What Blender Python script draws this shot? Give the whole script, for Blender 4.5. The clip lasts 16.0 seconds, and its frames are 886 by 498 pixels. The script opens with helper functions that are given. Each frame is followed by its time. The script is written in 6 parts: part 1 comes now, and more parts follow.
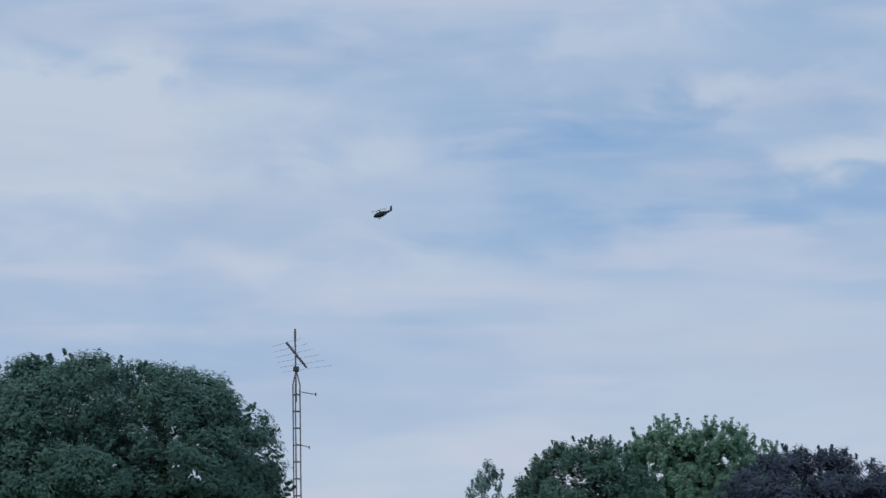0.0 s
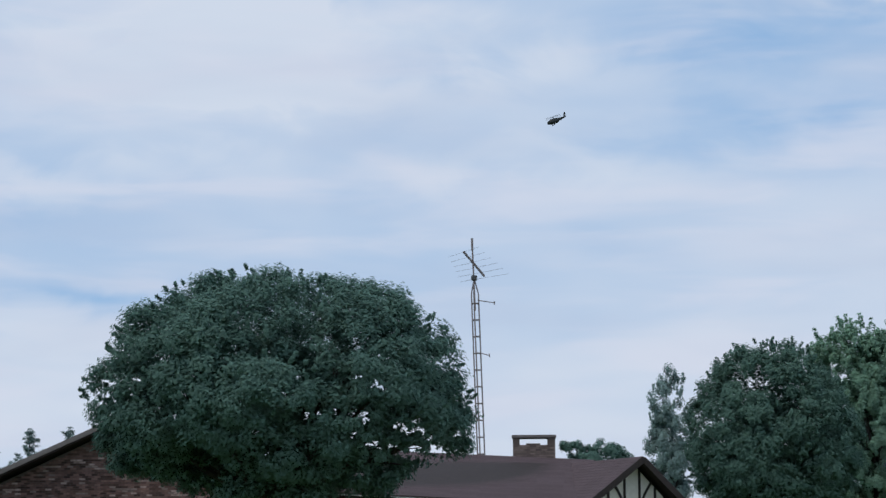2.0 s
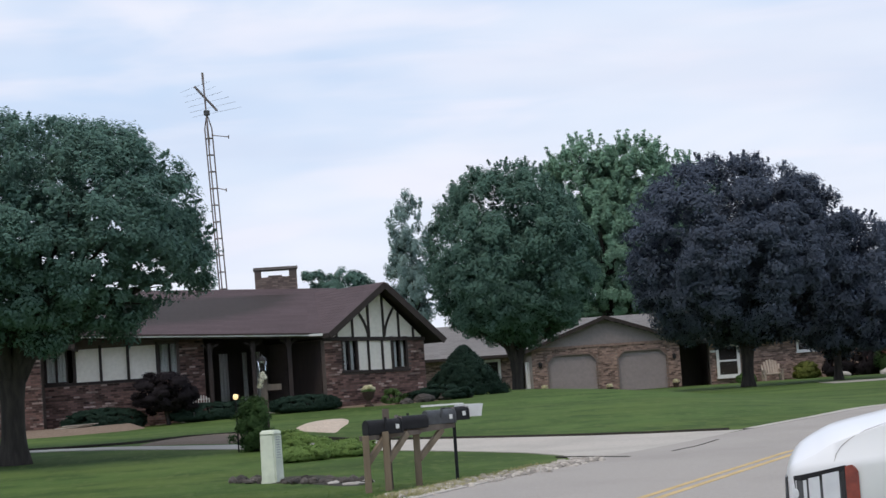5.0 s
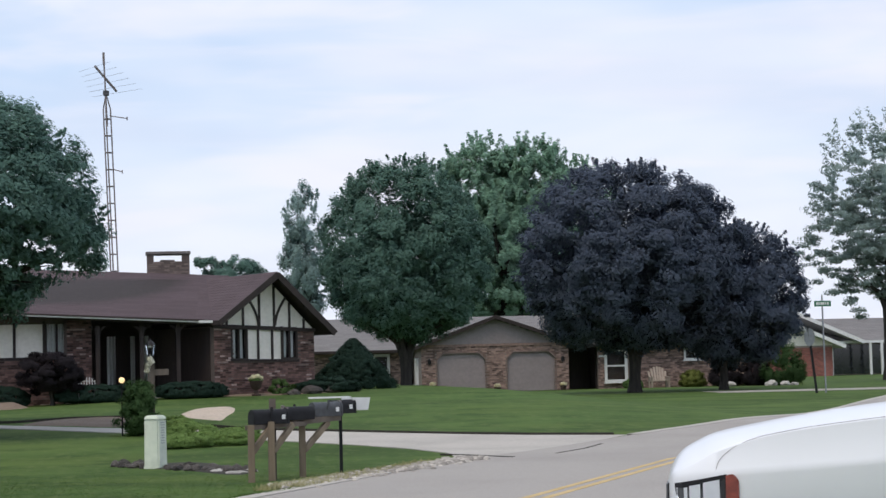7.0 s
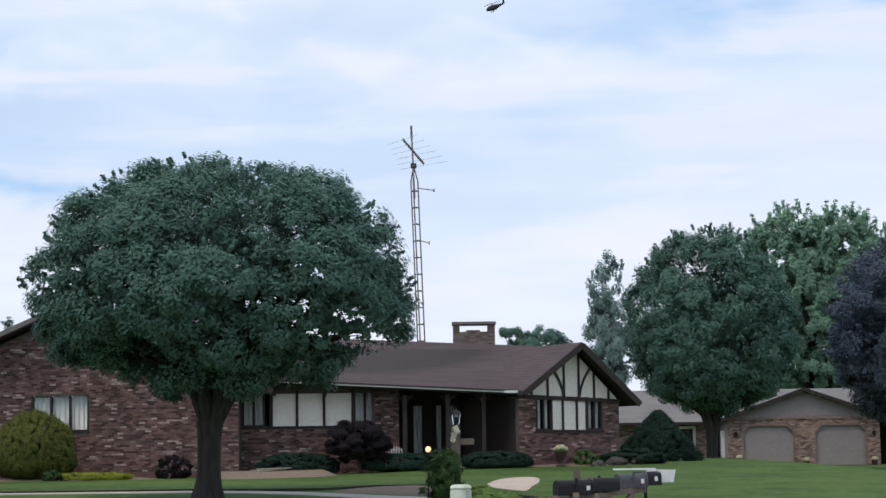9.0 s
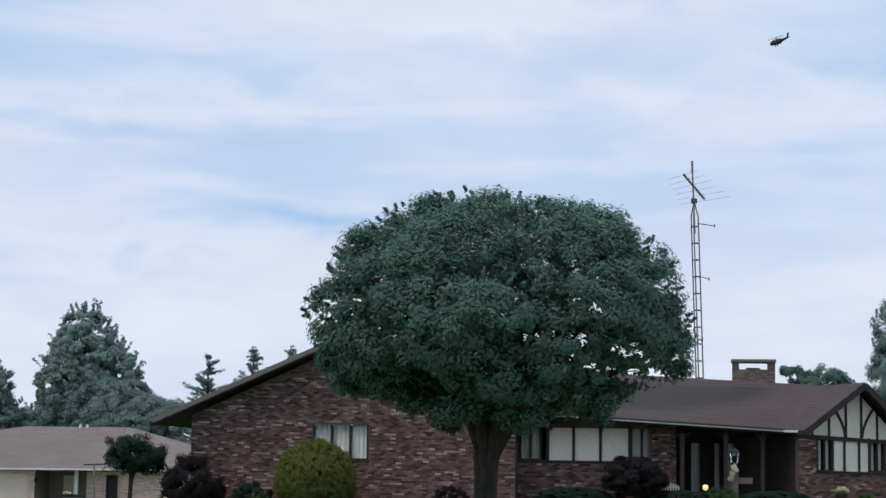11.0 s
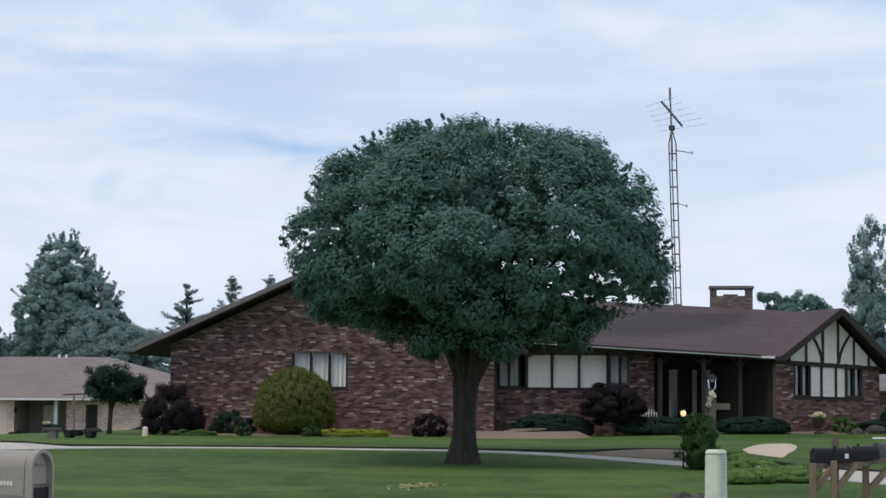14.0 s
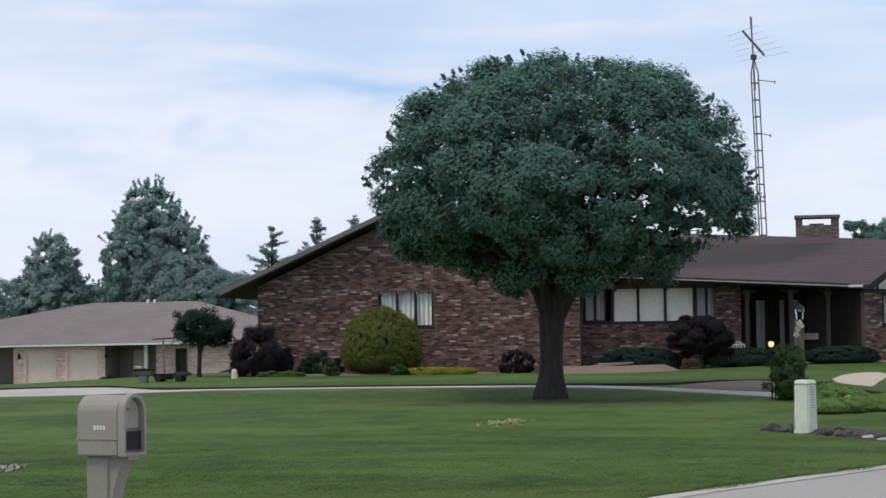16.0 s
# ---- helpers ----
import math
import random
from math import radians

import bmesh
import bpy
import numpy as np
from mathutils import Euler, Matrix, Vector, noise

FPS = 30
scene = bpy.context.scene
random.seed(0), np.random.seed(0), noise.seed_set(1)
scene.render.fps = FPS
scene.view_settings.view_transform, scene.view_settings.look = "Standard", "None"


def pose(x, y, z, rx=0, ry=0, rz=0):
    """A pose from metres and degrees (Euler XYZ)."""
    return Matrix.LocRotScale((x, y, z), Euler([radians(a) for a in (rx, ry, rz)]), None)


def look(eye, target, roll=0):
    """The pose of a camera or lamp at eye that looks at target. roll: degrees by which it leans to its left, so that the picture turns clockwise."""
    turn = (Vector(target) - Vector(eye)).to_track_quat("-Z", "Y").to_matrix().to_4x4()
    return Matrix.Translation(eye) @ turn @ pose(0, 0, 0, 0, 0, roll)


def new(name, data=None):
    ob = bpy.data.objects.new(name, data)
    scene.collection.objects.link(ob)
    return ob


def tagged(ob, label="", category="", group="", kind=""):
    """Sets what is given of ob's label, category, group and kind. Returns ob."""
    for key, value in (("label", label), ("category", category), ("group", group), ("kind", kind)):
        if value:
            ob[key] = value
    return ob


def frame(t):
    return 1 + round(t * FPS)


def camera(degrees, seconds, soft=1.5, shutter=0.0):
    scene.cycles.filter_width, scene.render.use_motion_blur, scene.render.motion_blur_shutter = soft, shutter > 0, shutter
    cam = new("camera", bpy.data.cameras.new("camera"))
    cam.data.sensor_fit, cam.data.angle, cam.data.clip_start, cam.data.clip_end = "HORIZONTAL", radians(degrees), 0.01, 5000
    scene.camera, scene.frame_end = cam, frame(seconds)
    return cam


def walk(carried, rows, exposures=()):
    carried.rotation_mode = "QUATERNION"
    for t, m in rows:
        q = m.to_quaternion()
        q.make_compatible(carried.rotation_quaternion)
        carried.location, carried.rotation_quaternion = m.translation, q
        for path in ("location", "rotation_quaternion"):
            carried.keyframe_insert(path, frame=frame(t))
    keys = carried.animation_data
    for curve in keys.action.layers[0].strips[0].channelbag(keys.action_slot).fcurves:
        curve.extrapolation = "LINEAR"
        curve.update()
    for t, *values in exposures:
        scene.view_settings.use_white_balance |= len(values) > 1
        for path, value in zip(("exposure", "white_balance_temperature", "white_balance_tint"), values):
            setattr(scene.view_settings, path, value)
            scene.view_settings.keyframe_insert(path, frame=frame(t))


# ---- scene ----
# ---- camera ----
cam = camera(25.0, 16.0)
EYE = 1.7
# seconds, then the turn about x, y and z in degrees: the camera stands still and turns
ROWS = [
    (0.0, 101.391, -0.435, -3.477),
    (0.5, 100.835, -0.531, -2.389),
    (1.0, 100.251, -0.298, -0.827),
    (1.5, 99.515, -0.001, 0.704),
    (2.0, 98.736, 0.265, 1.759),
    (2.5, 97.957, 0.749, 1.996),
    (3.0, 97.241, 1.348, 1.111),
    (3.5, 96.443, 2.271, -0.494),
    (4.0, 95.495, 3.284, -2.443),
    (4.5, 94.486, 3.918, -4.187),
    (5.0, 93.608, 3.915, -5.442),
    (5.2, 93.337, 3.705, -5.847),
    (7.3, 93.327, 1.298, -8.716),
    (7.5, 93.433, 1.193, -8.514),
    (8.0, 93.807, 1.046, -6.721),
    (8.5, 94.490, 0.845, -3.598),
    (9.0, 95.501, 0.728, 0.070),
    (9.5, 96.422, 0.678, 3.247),
    (10.0, 96.968, 0.535, 5.714),
    (10.2, 97.041, 0.382, 6.479),
    (12.3, 95.003, -1.535, 8.781),
    (12.5, 94.896, -1.423, 8.417),
    (13.0, 94.681, -1.140, 7.597),
    (13.5, 94.513, -0.854, 7.202),
    (14.0, 94.426, -0.488, 7.335),
    (14.5, 94.447, 0.004, 7.957),
    (15.0, 94.350, 0.607, 8.937),
    (15.5, 93.771, 0.898, 9.720),
    (16.0, 92.634, 0.776, 9.812),
]
EXPOSURES = [(0.0, -0.56, 6000, 7), (1.0, -0.48, 6050, 7), (1.5, -0.37, 6150, 8), (2.0, -0.32, 6200, 8), (3.0, -0.24, 6300, 9), (3.5, -0.18, 6350, 9), (4.0, -0.08, 6450, 10), (4.5, 0.04, 6600, 11),
             (8.5, 0.11, 6600, 11), (9.0, 0.09, 6500, 10), (9.5, -0.01, 6400, 10), (10.2, -0.11, 6300, 9), (12.3, -0.06, 6500, 10), (14.0, -0.02, 6500, 10), (15.0, 0.0, 6550, 10), (16.0, 0.02, 6550, 10)]
walk(cam, [(t, pose(0, 0, EYE, a, b, c)) for t, a, b, c in ROWS], EXPOSURES)

# ---- world and light ----
SUN_AZ, SUN_EL = radians(217), radians(62)
world = bpy.data.worlds.new("sky")
scene.world = world
world.use_nodes = True
wn, wl = world.node_tree.nodes, world.node_tree.links
wn.clear()
w_out = wn.new("ShaderNodeOutputWorld")
w_bg = wn.new("ShaderNodeBackground")
w_sky = wn.new("ShaderNodeTexSky")
w_sky.sky_type = "NISHITA"
w_sky.sun_disc = False
w_sky.sun_elevation, w_sky.sun_rotation = SUN_EL, SUN_AZ
w_sky.air_density, w_sky.dust_density, w_sky.ozone_density = 1.0, 1.0, 1.5
w_scale = wn.new("ShaderNodeVectorMath")
w_scale.operation = "SCALE"
w_scale.inputs["Scale"].default_value = 0.1
wl.new(w_sky.outputs[0], w_scale.inputs[0])
w_co = wn.new("ShaderNodeTexCoord")


def cloud_layer(scale, offset, detail, distortion, low, high):
    m = wn.new("ShaderNodeMapping")
    m.inputs["Scale"].default_value = scale
    m.inputs["Location"].default_value = offset
    m.inputs["Rotation"].default_value = (0, radians(-6), 0)
    wl.new(w_co.outputs["Generated"], m.inputs["Vector"])
    n = wn.new("ShaderNodeTexNoise")
    n.inputs["Scale"].default_value = 1.0
    n.inputs["Detail"].default_value = detail
    n.inputs["Roughness"].default_value = 0.5
    n.inputs["Distortion"].default_value = distortion
    wl.new(m.outputs[0], n.inputs["Vector"])
    r = wn.new("ShaderNodeMapRange")
    r.interpolation_type = "SMOOTHSTEP"
    r.inputs["From Min"].default_value, r.inputs["From Max"].default_value = low, high
    wl.new(n.outputs["Fac"], r.inputs["Value"])
    return r.outputs[0]


def w_mix(fac, a, b):
    m = wn.new("ShaderNodeMix")
    m.data_type = "RGBA"
    for socket, value in ((m.inputs["Factor"], fac), (m.inputs["A"], a), (m.inputs["B"], b)):
        if isinstance(value, (tuple, float)):
            socket.default_value = value
        else:
            wl.new(value, socket)
    return m.outputs["Result"]


def w_math(kind, a, b=0.0, clamp=False):
    m = wn.new("ShaderNodeMath")
    m.operation, m.use_clamp = kind, clamp
    for socket, value in ((m.inputs[0], a), (m.inputs[1], b)):
        if isinstance(value, (int, float)):
            socket.default_value = value
        else:
            wl.new(value, socket)
    return m.outputs[0]


c_big = cloud_layer((4.2, 4.2, 15.0), (3.1, 0.4, 1.7), 3.0, 0.25, 0.30, 0.70)
c_fine = cloud_layer((8.0, 8.0, 46.0), (0.2, 5.0, 2.2), 3.5, 0.35, 0.42, 0.74)
c_grey = cloud_layer((6.0, 6.0, 30.0), (7.7, 1.0, 0.3), 3.0, 0.3, 0.42, 0.72)
c_warp = cloud_layer((16.0, 16.0, 30.0), (1.7, 2.0, 9.3), 4.0, 0.4, 0.2, 0.8)
w_split = wn.new("ShaderNodeSeparateXYZ")
wl.new(w_co.outputs["Generated"], w_split.inputs[0])
w_az = w_math("MULTIPLY", w_math("ARCTAN2", w_split.outputs[0], w_split.outputs[1]), 180 / math.pi)
w_el = w_math("MULTIPLY", w_math("ARCSINE", w_split.outputs[2]), 180 / math.pi)
w_az = w_math("ADD", w_az, w_math("MULTIPLY", w_math("SUBTRACT", c_warp, 0.5), 5.0))
w_el = w_math("ADD", w_el, w_math("MULTIPLY", w_math("SUBTRACT", c_warp, 0.5), 1.6))
# cloud banks and clear lanes: bearing, elevation, their half widths, and how much cloud
BANKS = [(-7.5, 15.3, 4.0, 1.1, 0.75), (-5.5, 13.3, 4.5, 0.8, 0.5), (-3.0, 17.3, 6.0, 0.9, -0.35), (6.0, 14.6, 5.0, 1.0, -0.6), (14.0, 12.8, 5.0, 0.8, -0.45), (11.5, 15.7, 1.8, 0.5, 0.6),
         (15.0, 13.9, 2.2, 0.45, 0.6), (2.0, 11.2, 5.0, 0.5, 0.35), (9.0, 17.6, 4.0, 0.7, 0.4), (-20.0, 5.4, 4.0, 0.6, -0.5), (-12.5, 7.0, 4.0, 0.35, -0.45), (-18.0, 9.6, 4.0, 0.5, -0.3), (-13.0, 10.8, 4.0, 0.5, 0.4)]
cover = w_math("ADD", w_math("MULTIPLY", c_big, 0.5), 0.30)
for az, el, da, de, much in BANKS:
    u = w_math("DIVIDE", w_math("SUBTRACT", w_az, az), da)
    v = w_math("DIVIDE", w_math("SUBTRACT", w_el, el), de)
    bell = w_math("POWER", 2.718, w_math("MULTIPLY", w_math("ADD", w_math("MULTIPLY", u, u), w_math("MULTIPLY", v, v)), -0.7))
    cover = w_math("ADD", cover, w_math("MULTIPLY", bell, much))
haze = wn.new("ShaderNodeMapRange")
haze.inputs["From Min"].default_value, haze.inputs["From Max"].default_value = 2.0, 11.0
haze.inputs["To Min"].default_value, haze.inputs["To Max"].default_value = 0.42, 0.0
wl.new(w_el, haze.inputs["Value"])
cover = w_math("ADD", cover, haze.outputs[0], True)
clear = w_mix(0.82, w_scale.outputs[0], (0.40, 0.63, 0.96, 1))
sky_a = w_mix(cover, clear, (0.80, 0.86, 0.98, 1))
w_thin = w_math("MULTIPLY", c_fine, 0.6)
sky_b = w_mix(w_thin, sky_a, (0.86, 0.87, 0.98, 1))
w_dim = wn.new("ShaderNodeMath")
w_dim.operation = "MULTIPLY"
w_dim.inputs[1].default_value = 0.3
wl.new(c_grey, w_dim.inputs[0])
sky_c = w_mix(w_dim.outputs[0], sky_b, (0.60, 0.68, 0.86, 1))
wl.new(sky_c, w_bg.inputs["Color"])
w_bg.inputs["Strength"].default_value = 1.0
wl.new(w_bg.outputs[0], w_out.inputs["Surface"])

sun = new("sun", bpy.data.lights.new("sun", "SUN"))
sun.data.energy, sun.data.angle, sun.data.color = 1.45, radians(20), (1.0, 0.90, 0.76)
sun.matrix_world = look((50 * math.sin(SUN_AZ) * math.cos(SUN_EL), 50 * math.cos(SUN_AZ) * math.cos(SUN_EL), 50 * math.sin(SUN_EL)), (0, 0, 0))


# ---- materials ----
def material(name, base, second=None, scale=8.0, rough=0.8, metal=0.0, bump=0.15, bump_scale=60.0, stain=0.25, stain_scale=0.6,
             random_by=None, spread=0.0, stretch=(1, 1, 1), spec=0.3):
    """A worn surface: grain between two colours, wide stains, and fine relief. random_by: 'island' or 'object'."""
    m = bpy.data.materials.new(name)
    m.use_nodes = True
    n, l = m.node_tree.nodes, m.node_tree.links
    b = n["Principled BSDF"]
    second = second or tuple(c * 0.72 for c in base)
    co = n.new("ShaderNodeTexCoord")
    mp = n.new("ShaderNodeMapping")
    mp.inputs["Scale"].default_value = stretch
    l.new(co.outputs["Object"], mp.inputs["Vector"])

    def noise_tex(s, detail):
        t = n.new("ShaderNodeTexNoise")
        t.inputs["Scale"].default_value, t.inputs["Detail"].default_value = s, detail
        l.new(mp.outputs[0], t.inputs["Vector"])
        return t.outputs["Fac"]

    def mix(fac, a, c, kind="MIX"):
        x = n.new("ShaderNodeMix")
        x.data_type, x.blend_type = "RGBA", kind
        for socket, value in ((x.inputs["Factor"], fac), (x.inputs["A"], a), (x.inputs["B"], c)):
            if isinstance(value, (tuple, float)):
                socket.default_value = value
            else:
                l.new(value, socket)
        return x.outputs["Result"]

    grain = n.new("ShaderNodeMapRange")
    grain.inputs["From Min"].default_value, grain.inputs["From Max"].default_value = 0.3, 0.7
    l.new(noise_tex(scale, 6.0), grain.inputs["Value"])
    colour = mix(grain.outputs[0], (*base, 1), (*second, 1))
    if stain:
        s = n.new("ShaderNodeMapRange")
        s.inputs["From Min"].default_value, s.inputs["From Max"].default_value = 0.42, 0.7
        s.inputs["To Max"].default_value = stain
        l.new(noise_tex(stain_scale, 5.0), s.inputs["Value"])
        colour = mix(s.outputs[0], colour, tuple(c * 0.55 for c in base) + (1,))
    if random_by:
        if random_by == "island":
            r = n.new("ShaderNodeNewGeometry").outputs["Random Per Island"]
        else:
            r = n.new("ShaderNodeObjectInfo").outputs["Random"]
        v = n.new("ShaderNodeMapRange")
        v.inputs["To Min"].default_value, v.inputs["To Max"].default_value = 1 - spread, 1 + spread
        l.new(r, v.inputs["Value"])
        hsv = n.new("ShaderNodeHueSaturation")
        l.new(v.outputs[0], hsv.inputs["Value"])
        l.new(colour, hsv.inputs["Color"])
        colour = hsv.outputs[0]
    l.new(colour, b.inputs["Base Color"])
    b.inputs["Roughness"].default_value, b.inputs["Metallic"].default_value = rough, metal
    b.inputs["Specular IOR Level"].default_value = spec
    if bump:
        k = n.new("ShaderNodeBump")
        k.inputs["Strength"].default_value, k.inputs["Distance"].default_value = bump, 0.02
        l.new(noise_tex(bump_scale, 4.0), k.inputs["Height"])
        l.new(k.outputs[0], b.inputs["Normal"])
    return m


def leaf_material(name, base, second, spread=0.22):
    m = material(name, base, second, scale=0.9, rough=0.75, bump=0, stain=0.3, stain_scale=0.5, random_by="island", spread=spread, spec=0.08)
    n, l = m.node_tree.nodes, m.node_tree.links
    b = n["Principled BSDF"]
    tr = n.new("ShaderNodeBsdfTranslucent")
    l.new(b.inputs["Base Color"].links[0].from_socket, tr.inputs["Color"])
    mx = n.new("ShaderNodeMixShader")
    mx.inputs[0].default_value = 0.32
    l.new(b.outputs[0], mx.inputs[1])
    l.new(tr.outputs[0], mx.inputs[2])
    l.new(mx.outputs[0], n["Material Output"].inputs["Surface"])
    return m


def glass_material(name):
    m = bpy.data.materials.new(name)
    m.use_nodes = True
    b = m.node_tree.nodes["Principled BSDF"]
    b.inputs["Base Color"].default_value = (0.9, 0.93, 0.95, 1)
    b.inputs["Roughness"].default_value = 0.04
    b.inputs["Transmission Weight"].default_value = 1.0
    b.inputs["IOR"].default_value = 1.15
    return m


def turf(name, shade, mat_bump):
    """Mown turf: lush and thin patches, a yellowish cast here and there, darker clover, fine tufts."""
    m = material(name, tuple(c * shade for c in (0.073, 0.127, 0.033)), tuple(c * shade for c in (0.103, 0.166, 0.046)), scale=0.9, rough=0.9, bump=mat_bump, bump_scale=40, stain=0.75, stain_scale=0.2, stretch=(0.5, 1, 1), spec=0.08)
    n, l = m.node_tree.nodes, m.node_tree.links
    b = n["Principled BSDF"]
    co = n.new("ShaderNodeTexCoord")
    colour = b.inputs["Base Color"].links[0].from_socket
    for scale, stretch, low, high, tint, much in ((0.35, (0.45, 1.0, 1), 0.48, 0.66, (0.138, 0.190, 0.050), 0.55), (1.6, (0.5, 0.45, 1), 0.50, 0.64, (0.044, 0.084, 0.022), 0.55), (6.0, (0.8, 0.25, 1), 0.52, 0.68, (0.160, 0.195, 0.070), 0.35)):
        mp = n.new("ShaderNodeMapping")
        mp.inputs["Scale"].default_value = stretch
        mp.inputs["Location"].default_value = (scale * 7, scale * 3, 0)
        l.new(co.outputs["Object"], mp.inputs["Vector"])
        t = n.new("ShaderNodeTexNoise")
        t.inputs["Scale"].default_value, t.inputs["Detail"].default_value = scale, 4.0
        l.new(mp.outputs[0], t.inputs["Vector"])
        r = n.new("ShaderNodeMapRange")
        r.inputs["From Min"].default_value, r.inputs["From Max"].default_value, r.inputs["To Max"].default_value = low, high, much
        l.new(t.outputs["Fac"], r.inputs["Value"])
        x = n.new("ShaderNodeMix")
        x.data_type = "RGBA"
        l.new(r.outputs[0], x.inputs["Factor"])
        l.new(colour, x.inputs["A"])
        x.inputs["B"].default_value = tuple(c * shade for c in tint) + (1,)
        colour = x.outputs["Result"]
    l.new(colour, b.inputs["Base Color"])
    return m


GRASS = turf("lawn_grass", 0.83, 0.06)
BLADE = turf("grass_blade", 1.1, 0.0)
b_n, b_l = BLADE.node_tree.nodes, BLADE.node_tree.links
b_t, b_m = b_n.new("ShaderNodeBsdfTranslucent"), b_n.new("ShaderNodeMixShader")
b_l.new(b_n["Principled BSDF"].inputs["Base Color"].links[0].from_socket, b_t.inputs["Color"])
b_m.inputs[0].default_value = 0.5
b_l.new(b_n["Principled BSDF"].outputs[0], b_m.inputs[1])
b_l.new(b_t.outputs[0], b_m.inputs[2])
b_l.new(b_m.outputs[0], b_n["Material Output"].inputs["Surface"])
ASPHALT = material("worn_asphalt", (0.385, 0.352, 0.318), (0.32, 0.295, 0.268), scale=30, rough=0.9, bump=0.3, bump_scale=90, stain=0.35, stain_scale=0.25)
CONCRETE = material("pale_concrete", (0.49, 0.45, 0.40), (0.40, 0.37, 0.33), scale=12, rough=0.9, bump=0.2, stain=0.4, stain_scale=0.5)
GRAVEL = material("gravel_stone", (0.46, 0.42, 0.37), (0.30, 0.27, 0.24), scale=6, rough=0.9, random_by="island", spread=0.4)
YELLOW = material("road_paint", (0.60, 0.42, 0.17), (0.50, 0.37, 0.19), scale=9, rough=0.8, stain=0.4, stain_scale=1.2)
MULCH = material("bark_mulch", (0.165, 0.120, 0.088), (0.245, 0.185, 0.140), scale=20, rough=0.95, bump=0.8, bump_scale=30)
BRICK = material("dark_red_brick", (0.175, 0.102, 0.087), (0.098, 0.061, 0.055), scale=5, rough=0.9, random_by="island", spread=0.65, stain=0.45, stain_scale=0.7)
BRICK_PALE = material("pale_mottled_brick", (0.38, 0.29, 0.26), (0.22, 0.155, 0.14), scale=9, rough=0.9, random_by="island", spread=0.5)
BRICK_TAN = material("tan_brick", (0.33, 0.225, 0.188), (0.20, 0.138, 0.118), scale=5, rough=0.9, random_by="island", spread=0.6)
BRICK_PINK = material("pink_buff_brick", (0.76, 0.585, 0.48), (0.64, 0.48, 0.40), scale=5, rough=0.9, random_by="island", spread=0.2)
BRICK_RED = material("orange_red_brick", (0.33, 0.130, 0.105), (0.27, 0.105, 0.085), scale=5, rough=0.9, random_by="island", spread=0.25)
MORTAR = material("mortar", (0.13, 0.105, 0.095), (0.10, 0.08, 0.072), scale=10, rough=0.95)
MORTAR_PALE = material("pale_mortar", (0.32, 0.27, 0.24), scale=10, rough=0.95)
SHINGLE = material("brown_roof_shingle", (0.105, 0.075, 0.080), (0.080, 0.058, 0.063), scale=14, rough=0.9, random_by="island", spread=0.10, stain=0.3, stain_scale=0.4)
SHINGLE_GREY = material("grey_roof_shingle", (0.23, 0.215, 0.21), (0.18, 0.17, 0.165), scale=14, rough=0.9, random_by="island", spread=0.08)
SHINGLE_TAN = material("taupe_roof_shingle", (0.26, 0.215, 0.20), (0.21, 0.175, 0.165), scale=14, rough=0.9, random_by="island", spread=0.08)
# real timbers, and also shade coloured onto porch, entry and window backings
DARK_WOOD_AND_SHADE = material("dark_wood_and_shade", (0.045, 0.033, 0.030), (0.030, 0.023, 0.022), scale=10, rough=0.7, stretch=(1, 1, 0.2))
STUCCO = material("cream_stucco", (0.86, 0.81, 0.73), (0.77, 0.72, 0.64), scale=9, rough=0.9, bump=0.3, bump_scale=45, stain=0.15)
WHITE = material("white_paint", (0.78, 0.78, 0.76), (0.68, 0.68, 0.66), scale=6, rough=0.5, bump=0.05, stain=0.15)
CURTAIN = material("pale_curtain", (0.80, 0.80, 0.76), (0.66, 0.66, 0.62), scale=4, rough=0.9, stretch=(1, 1, 0.15))
TAUPE = material("taupe_siding", (0.335, 0.285, 0.285), (0.285, 0.245, 0.245), scale=6, rough=0.7, stain=0.2)
CREAM_DOOR = material("cream_garage_door", (0.80, 0.66, 0.545), (0.72, 0.60, 0.50), scale=4, rough=0.6, stain=0.15)
GALV = material("galvanised_steel", (0.30, 0.26, 0.25), (0.20, 0.16, 0.15), scale=8, rough=0.55, metal=0.6, stain=0.4, stain_scale=2)
ALU = material("weathered_aluminium", (0.35, 0.36, 0.38), (0.25, 0.26, 0.28), scale=8, rough=0.5, metal=0.7)
BARK = material("grey_bark", (0.060, 0.052, 0.045), (0.026, 0.023, 0.021), scale=9, rough=0.95, bump=1.0, bump_scale=11, stretch=(1, 1, 0.2))
LEAF_TREE = leaf_material("dark_green_leaves", (0.122, 0.218, 0.182), (0.158, 0.266, 0.217), 0.2)
LEAF_PEAR = leaf_material("mid_green_leaves", (0.118, 0.212, 0.170), (0.150, 0.255, 0.200), 0.2)
LEAF_MAPLE = leaf_material("bright_green_leaves", (0.200, 0.340, 0.245), (0.25, 0.40, 0.285))
LEAF_PURPLE = leaf_material("purple_leaves", (0.100, 0.124, 0.168), (0.122, 0.147, 0.196), 0.14)
# distance haze is mixed into the next three leaf colours
LEAF_FAR_HAZED = leaf_material("hazed_blue_green_leaves", (0.240, 0.340, 0.322), (0.285, 0.390, 0.365))
LEAF_HAZY = leaf_material("hazed_grey_green_leaves", (0.26, 0.335, 0.315), (0.30, 0.38, 0.35))
LEAF_SPRUCE_HAZED = leaf_material("hazed_spruce_needles", (0.185, 0.262, 0.252), (0.220, 0.300, 0.285))
LEAF_GOLD = leaf_material("golden_cypress_leaves", (0.185, 0.200, 0.052), (0.115, 0.145, 0.040))
